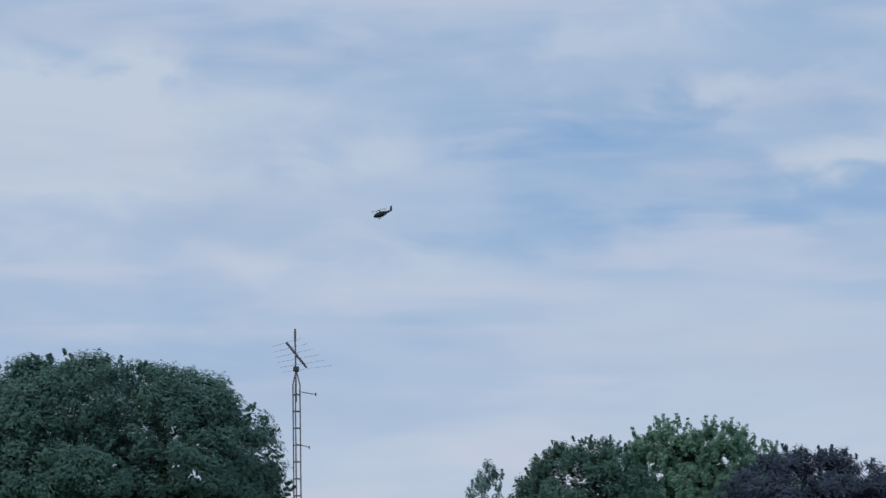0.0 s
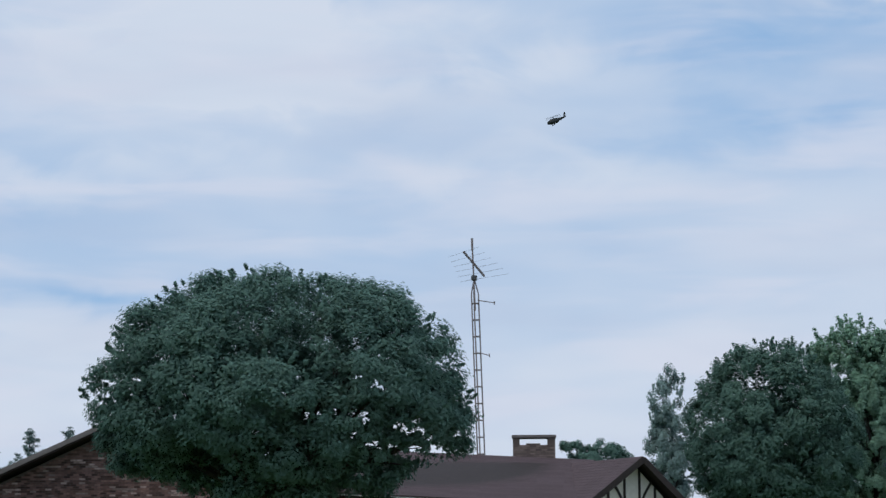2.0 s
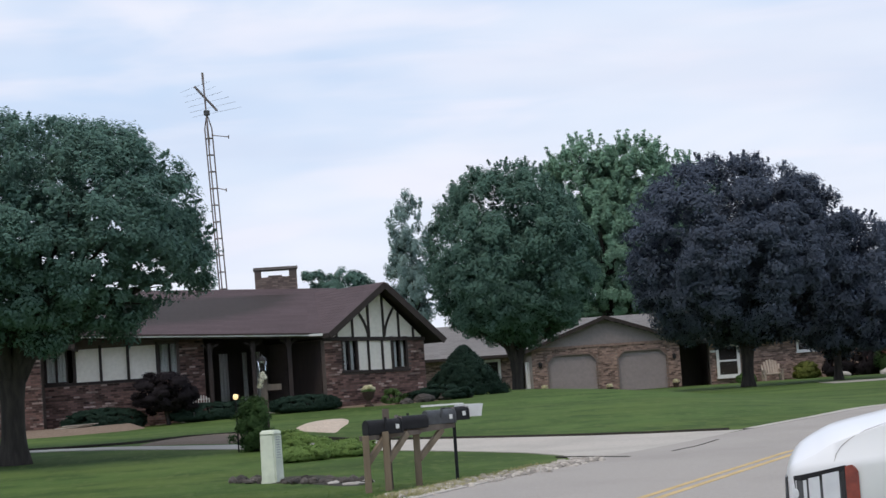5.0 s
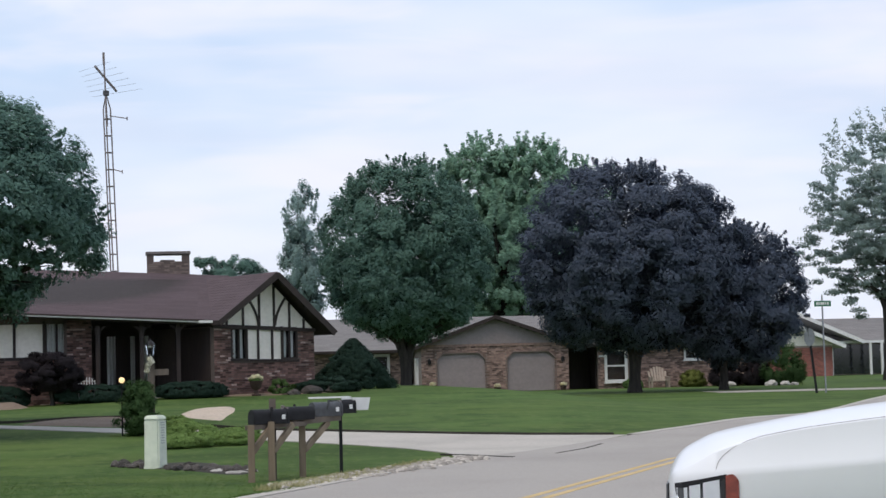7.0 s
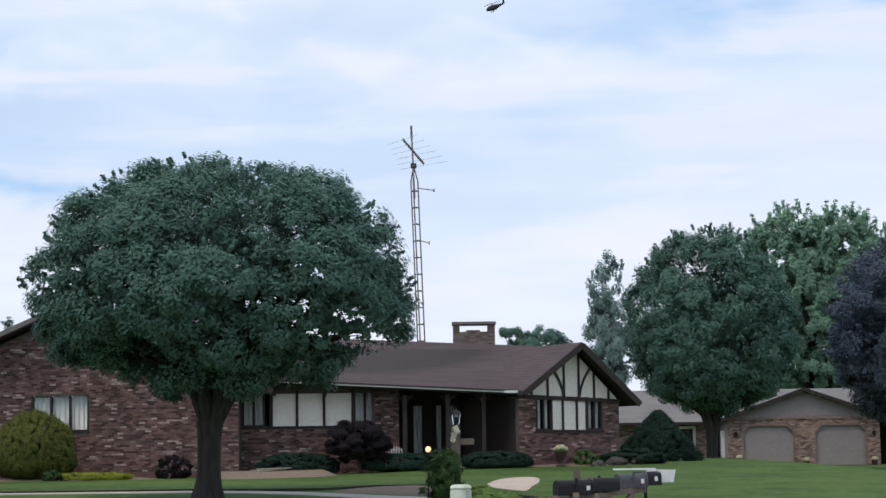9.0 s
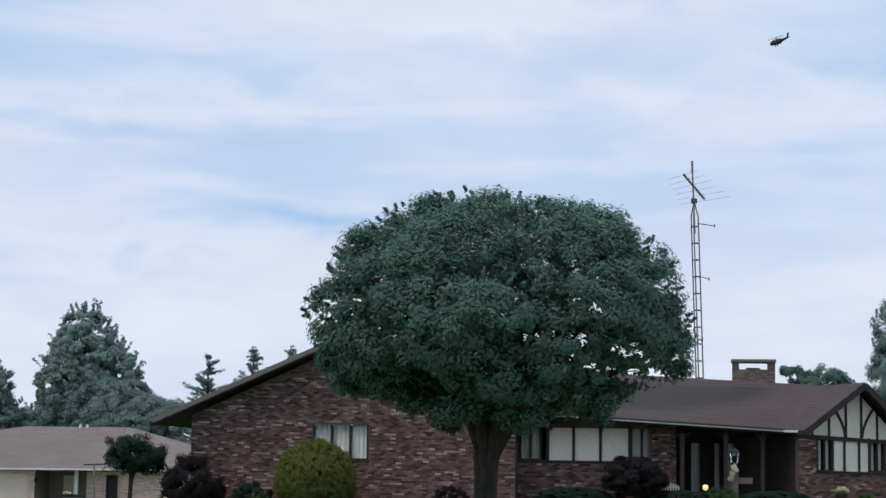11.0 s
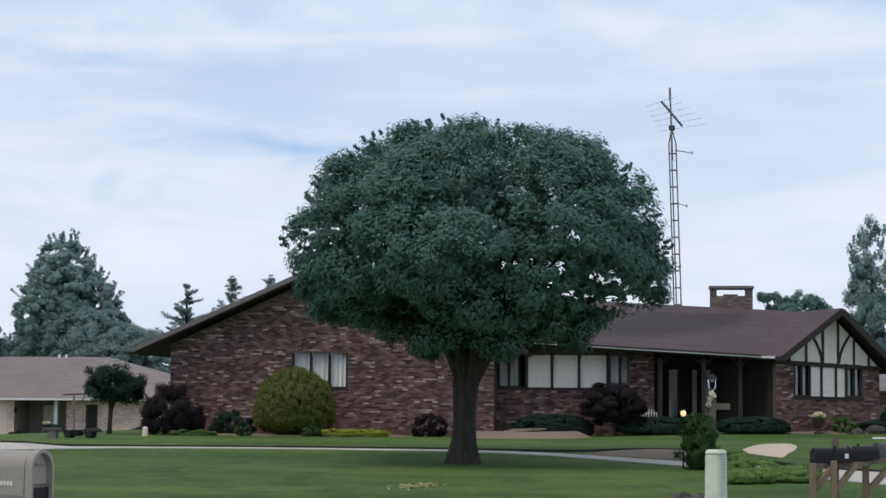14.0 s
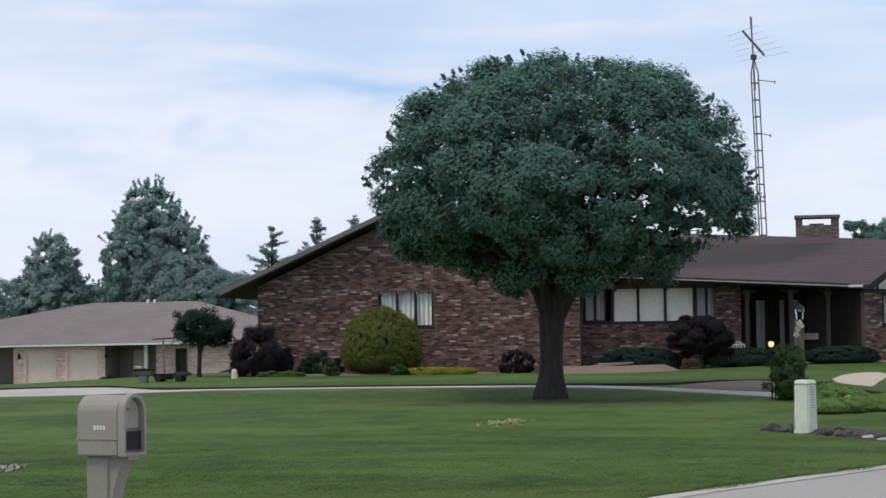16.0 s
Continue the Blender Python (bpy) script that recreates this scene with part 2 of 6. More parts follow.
LEAF_YEW = leaf_material("dark_yew_needles", (0.026, 0.052, 0.038), (0.036, 0.066, 0.048))
LEAF_RED = leaf_material("dark_red_leaves", (0.036, 0.030, 0.034), (0.028, 0.024, 0.027))
BLOSSOM = leaf_material("cream_blossom", (0.82, 0.80, 0.66), (0.86, 0.85, 0.76))
LEAF_LIME = leaf_material("lime_groundcover", (0.36, 0.38, 0.05), (0.24, 0.28, 0.045))
LEAF_IVY = leaf_material("dark_ivy_leaves", (0.050, 0.098, 0.038), (0.075, 0.130, 0.046))
LEAF_SEDGE = leaf_material("pale_green_groundcover", (0.150, 0.240, 0.070), (0.19, 0.28, 0.085))
LEAF_VINE = leaf_material("climbing_vine_leaves", (0.085, 0.15, 0.05), (0.115, 0.19, 0.065))
FLOWER = leaf_material("yellow_flowers", (0.72, 0.66, 0.40), (0.80, 0.78, 0.62))
PEDESTAL = material("pale_green_plastic", (0.72, 0.76, 0.63), (0.62, 0.67, 0.55), scale=7, rough=0.55, stain=0.35, stain_scale=3)
TIMBER = material("weathered_timber", (0.255, 0.200, 0.140), (0.165, 0.125, 0.088), scale=9, rough=0.85, stretch=(1, 1, 0.2))
TIMBER_GREY = material("grey_weathered_timber", (0.165, 0.135, 0.110), (0.11, 0.09, 0.075), scale=9, rough=0.85, stretch=(1, 1, 0.2))
BLACK = material("black_metal", (0.014, 0.014, 0.016), (0.020, 0.020, 0.022), scale=9, rough=0.6, spec=0.2)
GREY_BOX = material("dull_grey_metal", (0.10, 0.105, 0.11), (0.07, 0.07, 0.075), scale=9, rough=0.45, metal=0.4)
MAILBOX = material("taupe_moulded_plastic", (0.325, 0.295, 0.255), (0.285, 0.26, 0.225), scale=40, rough=0.6, bump=0.2, bump_scale=120, stain=0.25, stain_scale=3)
CAR_PAINT = material("white_car_paint", (0.84, 0.84, 0.85), (0.82, 0.82, 0.83), scale=2, rough=0.38, bump=0, stain=0.0, spec=0.4)
CAR_PAINT.node_tree.nodes["Principled BSDF"].inputs["Coat Weight"].default_value = 0.5
CAR_PAINT.node_tree.nodes["Principled BSDF"].inputs["Coat Roughness"].default_value = 0.12
CHROME = material("bright_reflector", (0.88, 0.89, 0.90), (0.75, 0.76, 0.78), scale=6, rough=0.4, metal=0.8, bump=0, stain=0)
AMBER = material("amber_lens", (0.28, 0.06, 0.04), (0.18, 0.04, 0.03), scale=20, rough=0.2, bump=0.1, stain=0, spec=0.6)
RUBBER = material("tyre_rubber", (0.02, 0.02, 0.02), (0.03, 0.03, 0.03), scale=20, rough=0.8)
DARK_GLASS = material("dark_window_glass", (0.015, 0.018, 0.022), (0.02, 0.022, 0.026), scale=2, rough=0.06, bump=0, stain=0, spec=0.7)
RAKE = material("weathered_dark_board", (0.19, 0.17, 0.165), (0.15, 0.135, 0.13), scale=8, rough=0.8)
STRAW = material("dead_grass", (0.40, 0.37, 0.18), (0.30, 0.29, 0.14), scale=9, rough=0.95)
BRICK_GREY = material("grey_brown_brick", (0.20, 0.155, 0.14), (0.14, 0.11, 0.10), scale=5, rough=0.9, random_by="island", spread=0.4)
SOIL = material("bare_soil", (0.05, 0.045, 0.035), (0.03, 0.028, 0.022), scale=12, rough=0.95)
GLASS = glass_material("clear_glass")
SIGN_GREEN = material("green_sign_sheet", (0.03, 0.17, 0.09), (0.03, 0.14, 0.08), scale=5, rough=0.5)
CEDAR = material("weathered_cedar", (0.42, 0.35, 0.29), (0.33, 0.27, 0.22), scale=9, rough=0.85, stretch=(1, 1, 0.2))
STONE = material("field_stone", (0.115, 0.100, 0.090), (0.055, 0.050, 0.045), scale=5, rough=0.9, bump=0.8, bump_scale=14, random_by="object", spread=0.5)
PALE_STONE = material("pale_limestone", (0.46, 0.43, 0.39), (0.33, 0.31, 0.28), scale=5, rough=0.9, bump=0.6, bump_scale=14, random_by="object", spread=0.2)
HELI = material("dark_olive_paint", (0.035, 0.04, 0.04), (0.025, 0.03, 0.03), scale=2, rough=0.5)
TERRACOTTA = material("brown_clay_pot", (0.075, 0.048, 0.038), (0.055, 0.036, 0.03), scale=9, rough=0.8)
LAMP_GLOW = bpy.data.materials.new("lit_globe")
LAMP_GLOW.use_nodes = True
LAMP_GLOW.node_tree.nodes["Principled BSDF"].inputs["Base Color"].default_value = (0.9, 0.7, 0.4, 1)
LAMP_GLOW.node_tree.nodes["Principled BSDF"].inputs["Emission Color"].default_value = (1.0, 0.72, 0.35, 1)
LAMP_GLOW.node_tree.nodes["Principled BSDF"].inputs["Emission Strength"].default_value = 0.9


# ---- building blocks ----
class Shape:
    """Vertices and faces that become one mesh."""

    def __init__(self):
        self.v, self.f = [], []

    def face(self, *pts):
        k = len(self.v)
        self.v += [tuple(p) for p in pts]
        self.f.append(tuple(range(k, k + len(pts))))
        return self

    def solid(self, bottom, top):
        """A closed prism between two loops of the same length."""
        k, n = len(self.v), len(bottom)
        self.v += [tuple(p) for p in bottom] + [tuple(p) for p in top]
        self.f.append(tuple(reversed(range(k, k + n))))
        self.f.append(tuple(range(k + n, k + 2 * n)))
        for i in range(n):
            j = (i + 1) % n
            self.f.append((k + i, k + j, k + n + j, k + n + i))
        return self

    def box(self, a, b):
        (x0, y0, z0), (x1, y1, z1) = a, b
        return self.solid([(x0, y0, z0), (x1, y0, z0), (x1, y1, z0), (x0, y1, z0)], [(x0, y0, z1), (x1, y0, z1), (x1, y1, z1), (x0, y1, z1)])

    def bar(self, p, q, r, r2=None, sides=8, wide=1.0):
        """A rod from p to q; r to r2 thick."""
        p, q = Vector(p), Vector(q)
        r2 = r if r2 is None else r2
        d = (q - p).normalized()
        a = d.orthogonal().normalized()
        b = d.cross(a)
        turn = math.pi / sides
        loop = [(math.cos(2 * math.pi * i / sides + turn), math.sin(2 * math.pi * i / sides + turn) * wide) for i in range(sides)]
        return self.solid([p + (a * c + b * s) * r for c, s in loop], [q + (a * c + b * s) * r2 for c, s in loop])

    def beam(self, p, q, w, h):
        """A squared timber from p to q, w wide and h high."""
        p, q = Vector(p), Vector(q)
        d = (q - p).normalized()
        side = d.cross(Vector((0, 0, 1)))
        side = Vector((1, 0, 0)) if side.length < 0.05 else side.normalized()
        up = side.cross(d)
        off = [side * (w / 2 * sx) + up * (h / 2 * sy) for sx, sy in ((-1, -1), (1, -1), (1, 1), (-1, 1))]
        return self.solid([p + o for o in off], [q + o for o in off])

    def turned(self, base, profile, sides=16):
        """A turned form round a vertical axis: profile of (radius, height)."""
        k = len(self.v)
        for r, z in profile:
            self.v += [(base[0] + r * math.cos(2 * math.pi * i / sides), base[1] + r * math.sin(2 * math.pi * i / sides), base[2] + z) for i in range(sides)]
        for j in range(len(profile) - 1):
            for i in range(sides):
                i2 = (i + 1) % sides
                self.f.append((k + j * sides + i, k + j * sides + i2, k + (j + 1) * sides + i2, k + (j + 1) * sides + i))
        self.f.append(tuple(reversed(range(k, k + sides))))
        self.f.append(tuple(range(k + (len(profile) - 1) * sides, k + len(profile) * sides)))
        return self


def mesh_of(name, shape, mat, smooth=False, bevel=0.0):
    me = bpy.data.meshes.new(name)
    me.from_pydata(shape.v, [], shape.f)
    if bevel:
        bm = bmesh.new()
        bm.from_mesh(me)
        bmesh.ops.bevel(bm, geom=bm.edges[:], offset=bevel, segments=2, affect="EDGES", clamp_overlap=True)
        bm.to_mesh(me)
        bm.free()
    me.materials.append(mat)
    if smooth:
        me.shade_smooth()
        me.set_sharp_from_angle(angle=radians(40))
    me.update()
    return me


def part(name, shape, mat, parent=None, label="", smooth=False, bevel=0.0):
    ob = new(name, mesh_of(name, shape, mat, smooth, bevel))
    ob.parent = parent
    return tagged(ob, label)


def thing(name, at, label, category, group="", kind=""):
    """An Empty at the thing's base, which its parts are hung on; parts keep world coordinates."""
    ob = new(name)
    ob.empty_display_size = 0.2
    ob.matrix_world = Matrix.Translation(at)
    return tagged(ob, label, category, group, kind)


def hung(name, shape, mat, parent, label="", smooth=False, bevel=0.0):
    """A part built in world coordinates under a thing or a part."""
    base = Vector((0, 0, 0))
    up = parent
    while up is not None:
        base += up.matrix_basis.translation
        up = up.parent
    shape.v = [(x - base.x, y - base.y, z - base.z) for x, y, z in shape.v]
    return part(name, shape, mat, parent, label, smooth, bevel)


def step(a, b, v):
    t = min(1.0, max(0.0, (v - a) / (b - a)))
    return t * t * (3 - 2 * t)


def lie(x, y):
    """The height of the ground: a low rise under the brick house, a dip towards the neighbour's."""
    rise = (0.62 * step(34, 60, y) + 0.26 * step(-6, 2, x) * step(58, 68, y)) * (1 - 0.86 * step(11, 19, x)) * (1 - step(20, 36, -x)) * (1 - step(100, 150, y))
    dip = -0.55 * step(20, 36, -x) * step(60, 100, y) * (1 - step(150, 230, y))
    return rise + dip


def leaves(name, parent, centres, spread, count, size, mat, seed, up_bias=0.3, aspect=0.55, label="", voids=()):
    """A crown: small pointed leaf blades scattered about many clump centres, as one mesh; voids: (x, y, z, radius, lean in x, lean in z) holes right through."""
    rng = np.random.default_rng(seed)
    c = np.asarray(centres, float)
    k = rng.integers(0, len(c), count)
    off = rng.normal(0, 1, (count, 3))
    off /= np.maximum(1e-6, np.linalg.norm(off, axis=1, keepdims=True))
    p = c[k] + off * (rng.random((count, 1)) ** 0.45) * np.asarray(spread)
    for x, y, z, r, lx, lz in voids:
        u, w = p[:, 0] - x - lx * (p[:, 1] - y), p[:, 2] - z - lz * (p[:, 1] - y)
        a = np.arctan2(w, u) + 9 * x
        jag = 0.75 + 0.3 * np.sin(2 * a) + 0.28 * np.sin(3 * a + 1) + 0.22 * np.sin(7 * a + 4 * z)
        open_ = (np.hypot(u * 0.85, w) > r * jag * rng.uniform(0.5, 1.5, len(p))) | (rng.random(len(p)) < 0.03)
        p, off, k = p[open_], off[open_], k[open_]
    count = len(p)
    mid = c.mean(0)
    face = off * 0.7 + (c[k] - mid) / np.maximum(1e-6, np.abs(c - mid).max(0)) * 0.6 + rng.normal(0, 0.35, (count, 3)) + np.array([0, 0, up_bias])
    face /= np.maximum(1e-6, np.linalg.norm(face, axis=1, keepdims=True))
    # the blades turn outwards and shade softly with the mass that they belong to
    swell = (p - mid) / np.maximum(1e-6, np.abs(c - mid).max(0))
    swell /= np.maximum(1e-6, np.linalg.norm(swell, axis=1, keepdims=True))
    face *= np.where((face * swell).sum(1, keepdims=True) < 0, -1.0, 1.0)
    soft = swell * 0.75 + off * 0.3 + face * (0.45 if count > 15000 else 0.8) + np.array([0, 0, 0.1])
    soft /= np.maximum(1e-6, np.linalg.norm(soft, axis=1, keepdims=True))
    s = np.cross(face, rng.normal(0, 1, (count, 3)))
    s /= np.maximum(1e-6, np.linalg.norm(s, axis=1, keepdims=True))
    d = np.cross(face, s)
    ln = size * rng.uniform(0.6, 1.3, (count, 1))
    base = np.array(parent.matrix_basis.translation) if parent else np.zeros(3)
    p = p - base
    v = np.stack([p - d * ln * 0.4 + s * ln * aspect * 0.55, p + d * ln * 0.7, p - d * ln * 0.4 - s * ln * aspect * 0.55], 1).reshape(-1, 3)
    me = bpy.data.meshes.new(name)
    me.vertices.add(count * 3)
    me.vertices.foreach_set("co", v.astype(np.float32).ravel())
    me.loops.add(count * 3)
    me.loops.foreach_set("vertex_index", np.arange(count * 3, dtype=np.int32))
    me.polygons.add(count)
    me.polygons.foreach_set("loop_start", np.arange(0, count * 3, 3, dtype=np.int32))
    me.attributes.new("custom_normal", "FLOAT_VECTOR", "POINT").data.foreach_set("vector", np.repeat(soft, 3, axis=0).astype(np.float32).ravel())
    me.update(calc_edges=True)
    me.materials.append(mat)
    ob = new(name, me)
    ob.parent = parent
    return tagged(ob, label)


def dome(centre, radii, count, seed, low=0.6, floor=-1.0, rough=0.12, full=2.3):
    """Clump centres through the outer part of an uneven ellipsoid; radii: x, y, up, down."""
    rng = np.random.default_rng(seed)
    out = []
    while len(out) < count:
        d = Vector(rng.normal(0, 1, 3)).normalized()
        if d.z < floor:
            continue
        r = (low + (1 - low) * rng.random() ** 0.6) / (abs(d.x) ** full + abs(d.y) ** full + abs(d.z) ** full) ** (1 / full) * (1 + rough * 2 * noise.noise(d * 2.6 + Vector((seed, 0, 0))))
        out.append((centre[0] + d.x * radii[0] * r, centre[1] + d.y * radii[1] * r, centre[2] + d.z * r * (radii[2] if d.z > 0 else radii[3])))
    return out


def trunk_shape(base, fork, r0, r1, tips, seed, flare=1.32):
    """A tapered trunk with a root flare, forking into limbs that reach the tips."""
    rng = random.Random(seed)
    sh = Shape()
    b, f = Vector(base), Vector(fork)
    rings = 15
    sides = 20
    k = len(sh.v)
    for j in range(rings):
        t = j / (rings - 1)
        c = b.lerp(f, t)
        r = r0 + (r1 - r0) * t
        for i in range(sides):
            a = 2 * math.pi * i / sides
            rr = r * (1 + 0.06 * math.sin(3 * a + seed + 1.5 * t) + 0.03 * math.sin(8 * a + 3 * t) - 0.08 * math.sin(math.pi * t) + (flare - 1) * ((1 - t) ** 7 * (1 + 0.55 * math.sin(5 * a + seed)) + 0.35 * max(0.0, t - 0.75) * 4))
            sh.v.append((c.x + rr * math.cos(a), c.y + rr * math.sin(a), c.z + (-0.15 if j == 0 else 0)))
    for j in range(rings - 1):
        for i in range(sides):
            i2 = (i + 1) % sides
            sh.f.append((k + j * sides + i, k + j * sides + i2, k + (j + 1) * sides + i2, k + (j + 1) * sides + i))
    for tip in tips:
        tip = Vector(tip)
        span = (tip - f).length
        side = Vector((tip.x - f.x, tip.y - f.y, 0)) * 0.16
        bend = [f - Vector((0, 0, 0.3)), f.lerp(tip, 0.3) + Vector((0, 0, 0.10 * span)) - side * 0.6, f.lerp(tip, 0.62) + Vector((rng.uniform(-0.12, 0.12), rng.uniform(-0.12, 0.12), 0.06 * span)), tip]
        thick = [r1 * k for k in (0.62, 0.42, 0.24, 0.07)]
        for q0, q1, t0, t1 in zip(bend, bend[1:], thick, thick[1:]):
            sh.bar(q0, q1, t0, t1)
        for _ in range(4):
            j = rng.choice((1, 2))
            q = bend[j].lerp(bend[j + 1], rng.uniform(0.1, 0.9))
            e = q + Vector((rng.uniform(-1, 1), rng.uniform(-1, 1), rng.uniform(-0.2, 0.6))) * span * 0.18
            sh.bar(q, e, r1 * 0.16, r1 * 0.05, sides=6)
            sh.bar(q.lerp(e, 0.6), q.lerp(e, 0.6) + Vector((rng.uniform(-1, 1), rng.uniform(-1, 1), rng.uniform(0, 1))) * span * 0.14, r1 * 0.08, r1 * 0.03, sides=5)
    return sh


def boughs(centre, radii, count, each, seed, floor=-1.0, full=2.3, heft=0.30, core=0.25, flat=0.7):
    """Clump centres gathered into leafy boughs: rounded masses over the outside of an uneven ellipsoid, with a thin core. Gives the clumps and the boughs' middles."""
    rng = np.random.default_rng(seed)
    out, mids = [], []
    mean = (radii[0] + radii[1] + radii[2]) / 3
    for i in range(count):
        z = 1 - 2 * (i + 0.5) / count
        a = i * 2.39996 + rng.uniform(-0.35, 0.35)
        w = math.sqrt(1 - z * z)
        d = (Vector((w * math.cos(a), w * math.sin(a), z)) + Vector(rng.normal(0, 0.09, 3))).normalized()
        if d.z < floor:
            continue
        b = heft * mean * rng.uniform(0.7, 1.2)
        even = 1 / (abs(d.x) ** full + abs(d.y) ** full + abs(d.z) ** full) ** (1 / full)
        r = even * (1 - 0.85 * b / mean) * rng.uniform(0.93, 1.06)
        m = Vector((centre[0] + d.x * radii[0] * r, centre[1] + d.y * radii[1] * r, centre[2] + d.z * r * (radii[2] if d.z > 0 else radii[3])))
        mids.append(m)
        for _ in range(each):
            e = (Vector(rng.normal(0, 1, 3)).normalized() + d * 0.55 + Vector((0, 0, 0.25))).normalized()
            q = b * (0.55 + 0.45 * rng.random() ** 0.5)
            out.append((m.x + e.x * q, m.y + e.y * q, m.z + e.z * q * flat))
    for _ in range(int(len(out) * core)):
        d = Vector(rng.normal(0, 1, 3)).normalized()
        if d.z > floor:
            r = rng.uniform(0.25, 0.86)
            out.append((centre[0] + d.x * radii[0] * r, centre[1] + d.y * radii[1] * r, centre[2] + d.z * r * (radii[2] if d.z > 0 else radii[3])))
    return out, mids


def tree(name, base, fork, r0, r1, crowns, clumps, count, spread, size, mat, seed, label, category="tree", floor=-1.0, low=0.55, rough=0.12, bark=BARK, crown_label="", full=2.3, sprigs=0, sprig=0.5,
         masses=0, heft=0.30, core=0.25, voids=(), limbs=13, flare=1.32, up_bias=0.3, flat=0.7):
    """crowns: list of (centre, radii up/down) ellipsoids; masses: boughs to gather the clumps in, or 0 for an even crown."""
    t = thing(name, base, label, category)
    cs, mids = [], []
    total = sum(c[1][0] * c[1][1] * c[1][2] for c in crowns)
    rng = random.Random(seed)
    for i, (c, r) in enumerate(crowns):
        share = r[0] * r[1] * r[2] / total
        if masses:
            n = max(7, int(masses * share))
            some, ms = boughs(c, r, n, max(5, int(clumps * share / n)), seed + i, floor=floor, full=full, heft=heft * (1.0 if share > 0.4 else 1.25), core=core, flat=flat)
            cs, mids = cs + some, mids + ms
        else:
            cs += dome(c, r, max(8, int(clumps * share)), seed + i, low=low, floor=floor, rough=rough, full=full)
    if mids:
        tips = [Vector(fork).lerp(m, 0.86) for m in rng.sample(mids, min(limbs, len(mids)))]
    else:
        tips = [Vector(fork).lerp(Vector(rng.choice(cs)), 0.75) for _ in range(limbs)]
    hung("trunk", trunk_shape(base, fork, r0, r1, tips, seed, flare), bark, t, smooth=True)
    leaves("crown", t, cs, spread, count, size, mat, seed, label=crown_label, voids=voids, up_bias=up_bias)
    if sprigs:
        tips = []
        for i, (c, r) in enumerate(crowns):
            if r[0] * r[1] * r[2] / total < 0.15:
                continue
            for p in dome(c, r, int(sprigs * r[0] * r[1] * r[2] / total), seed + 50 + i, low=0.9, floor=-0.35, rough=rough, full=full):
                way = (Vector(p) - Vector(c)).normalized() * 0.8 + Vector((rng.uniform(-0.5, 0.5), rng.uniform(-0.5, 0.5), rng.uniform(0.1, 0.6)))
                tips += [Vector(p) + way * sprig * f for f in (0.1, 0.35, 0.6, 0.85)]
        leaves("outer_crown", t, tips, (sprig * 0.2,) * 3, len(tips) * 9, size * 1.05, mat, seed + 7, up_bias=0.2)
    return t


# ---- ground ----
def sheet(name, xs, ys, height, mat, label, category):
    sh = Shape()
    sh.v = [(x, y, height(x, y)) for y in ys for x in xs]
    w = len(xs)
    sh.f = [(j * w + i, j * w + i + 1, (j + 1) * w + i + 1, (j + 1) * w + i) for j in range(len(ys) - 1) for i in range(w - 1)]
    ob = part(name, sh, mat, smooth=True)
    return tagged(ob, label, category, kind="structure")


xs = [-3000, -1200, -500, -250] + [float(x) for x in range(-120, 121, 2)] + [250, 500, 1200, 3000]
ys = [-3000, -800, -200, -60] + [float(y) for y in range(-20, 20, 4)] + [float(y) for y in range(20, 80)] + [float(y) for y in range(80, 240, 4)] + [260, 400, 800, 1500, 3000]
sheet("ground", xs, ys, lie, GRASS, "mown green lawn, rising gently to the houses", "lawn")


def strip(name, left, right, lift, mat, label, category, thick=0.06):
    """A paved band between two lines of the plan, laid on the ground."""
    def dense(line):
        out = []
        for a, b in zip(line, line[1:]):
            n = max(1, int(math.dist(a, b) / 1.5))
            out += [(a[0] + (b[0] - a[0]) * i / n, a[1] + (b[1] - a[1]) * i / n) for i in range(n)]
        return out + [line[-1]]

    def even(line, count):
        d = dense(line)
        pos = np.cumsum([0] + [math.dist(p, q) for p, q in zip(d, d[1:])])
        want = np.linspace(0, pos[-1], count)
        return list(zip(np.interp(want, pos, [p[0] for p in d]), np.interp(want, pos, [p[1] for p in d])))

    count = max(len(dense(left)), len(dense(right)))
    rows = [[(a[0] + (b[0] - a[0]) * k / 4, a[1] + (b[1] - a[1]) * k / 4) for k in range(5)] for a, b in zip(even(left, count), even(right, count))]
    sh = Shape()
    for r in rows:
        sh.v += [(x, y, lie(x, y) + lift) for x, y in r] + [(r[0][0], r[0][1], lie(*r[0]) - thick), (r[4][0], r[4][1], lie(*r[4]) - thick)]
    for j in range(len(rows) - 1):
        a, b = j * 7, (j + 1) * 7
        for k in range(4):
            sh.f.append((a + k, a + k + 1, b + k + 1, b + k))
        sh.f += [(a + 5, a, b, b + 5), (a + 4, a + 6, b + 6, b + 4)]
    ob = part(name, sh, mat)
    return tagged(ob, label, category, kind="structure")


EDGE = [(-8.0, -6.0), (-6.3, 6.0), (-4.2, 13.5), (-1.19, 21.4), (1.17, 25.9), (5.6, 35.0), (10.3, 41.3), (12.6, 44.0), (15.8, 49.2), (20.6, 57.6), (28.6, 73.6), (62, 138)]
OFF = [(7.2, -1.5), (7.1, -1.8), (6.9, -2.2), (6.6, -3.0), (6.4, -3.4), (6.4, -3.5), (6.3, -3.6), (6.25, -3.65), (6.2, -3.7), (6.2, -3.8), (6.2, -3.8), (6.2, -3.8)]


def offset(f):
    return [(e[0] + o[0] * f, e[1] + o[1] * f) for e, o in zip(EDGE, OFF)]


strip("road", EDGE, offset(1.0), 0.02, ASPHALT, "worn pale grey asphalt road through the lawns", "road")
strip("road_line", offset(0.512), offset(0.528), 0.024, YELLOW, "faded yellow centre line on the asphalt", "road marking", 0.0)
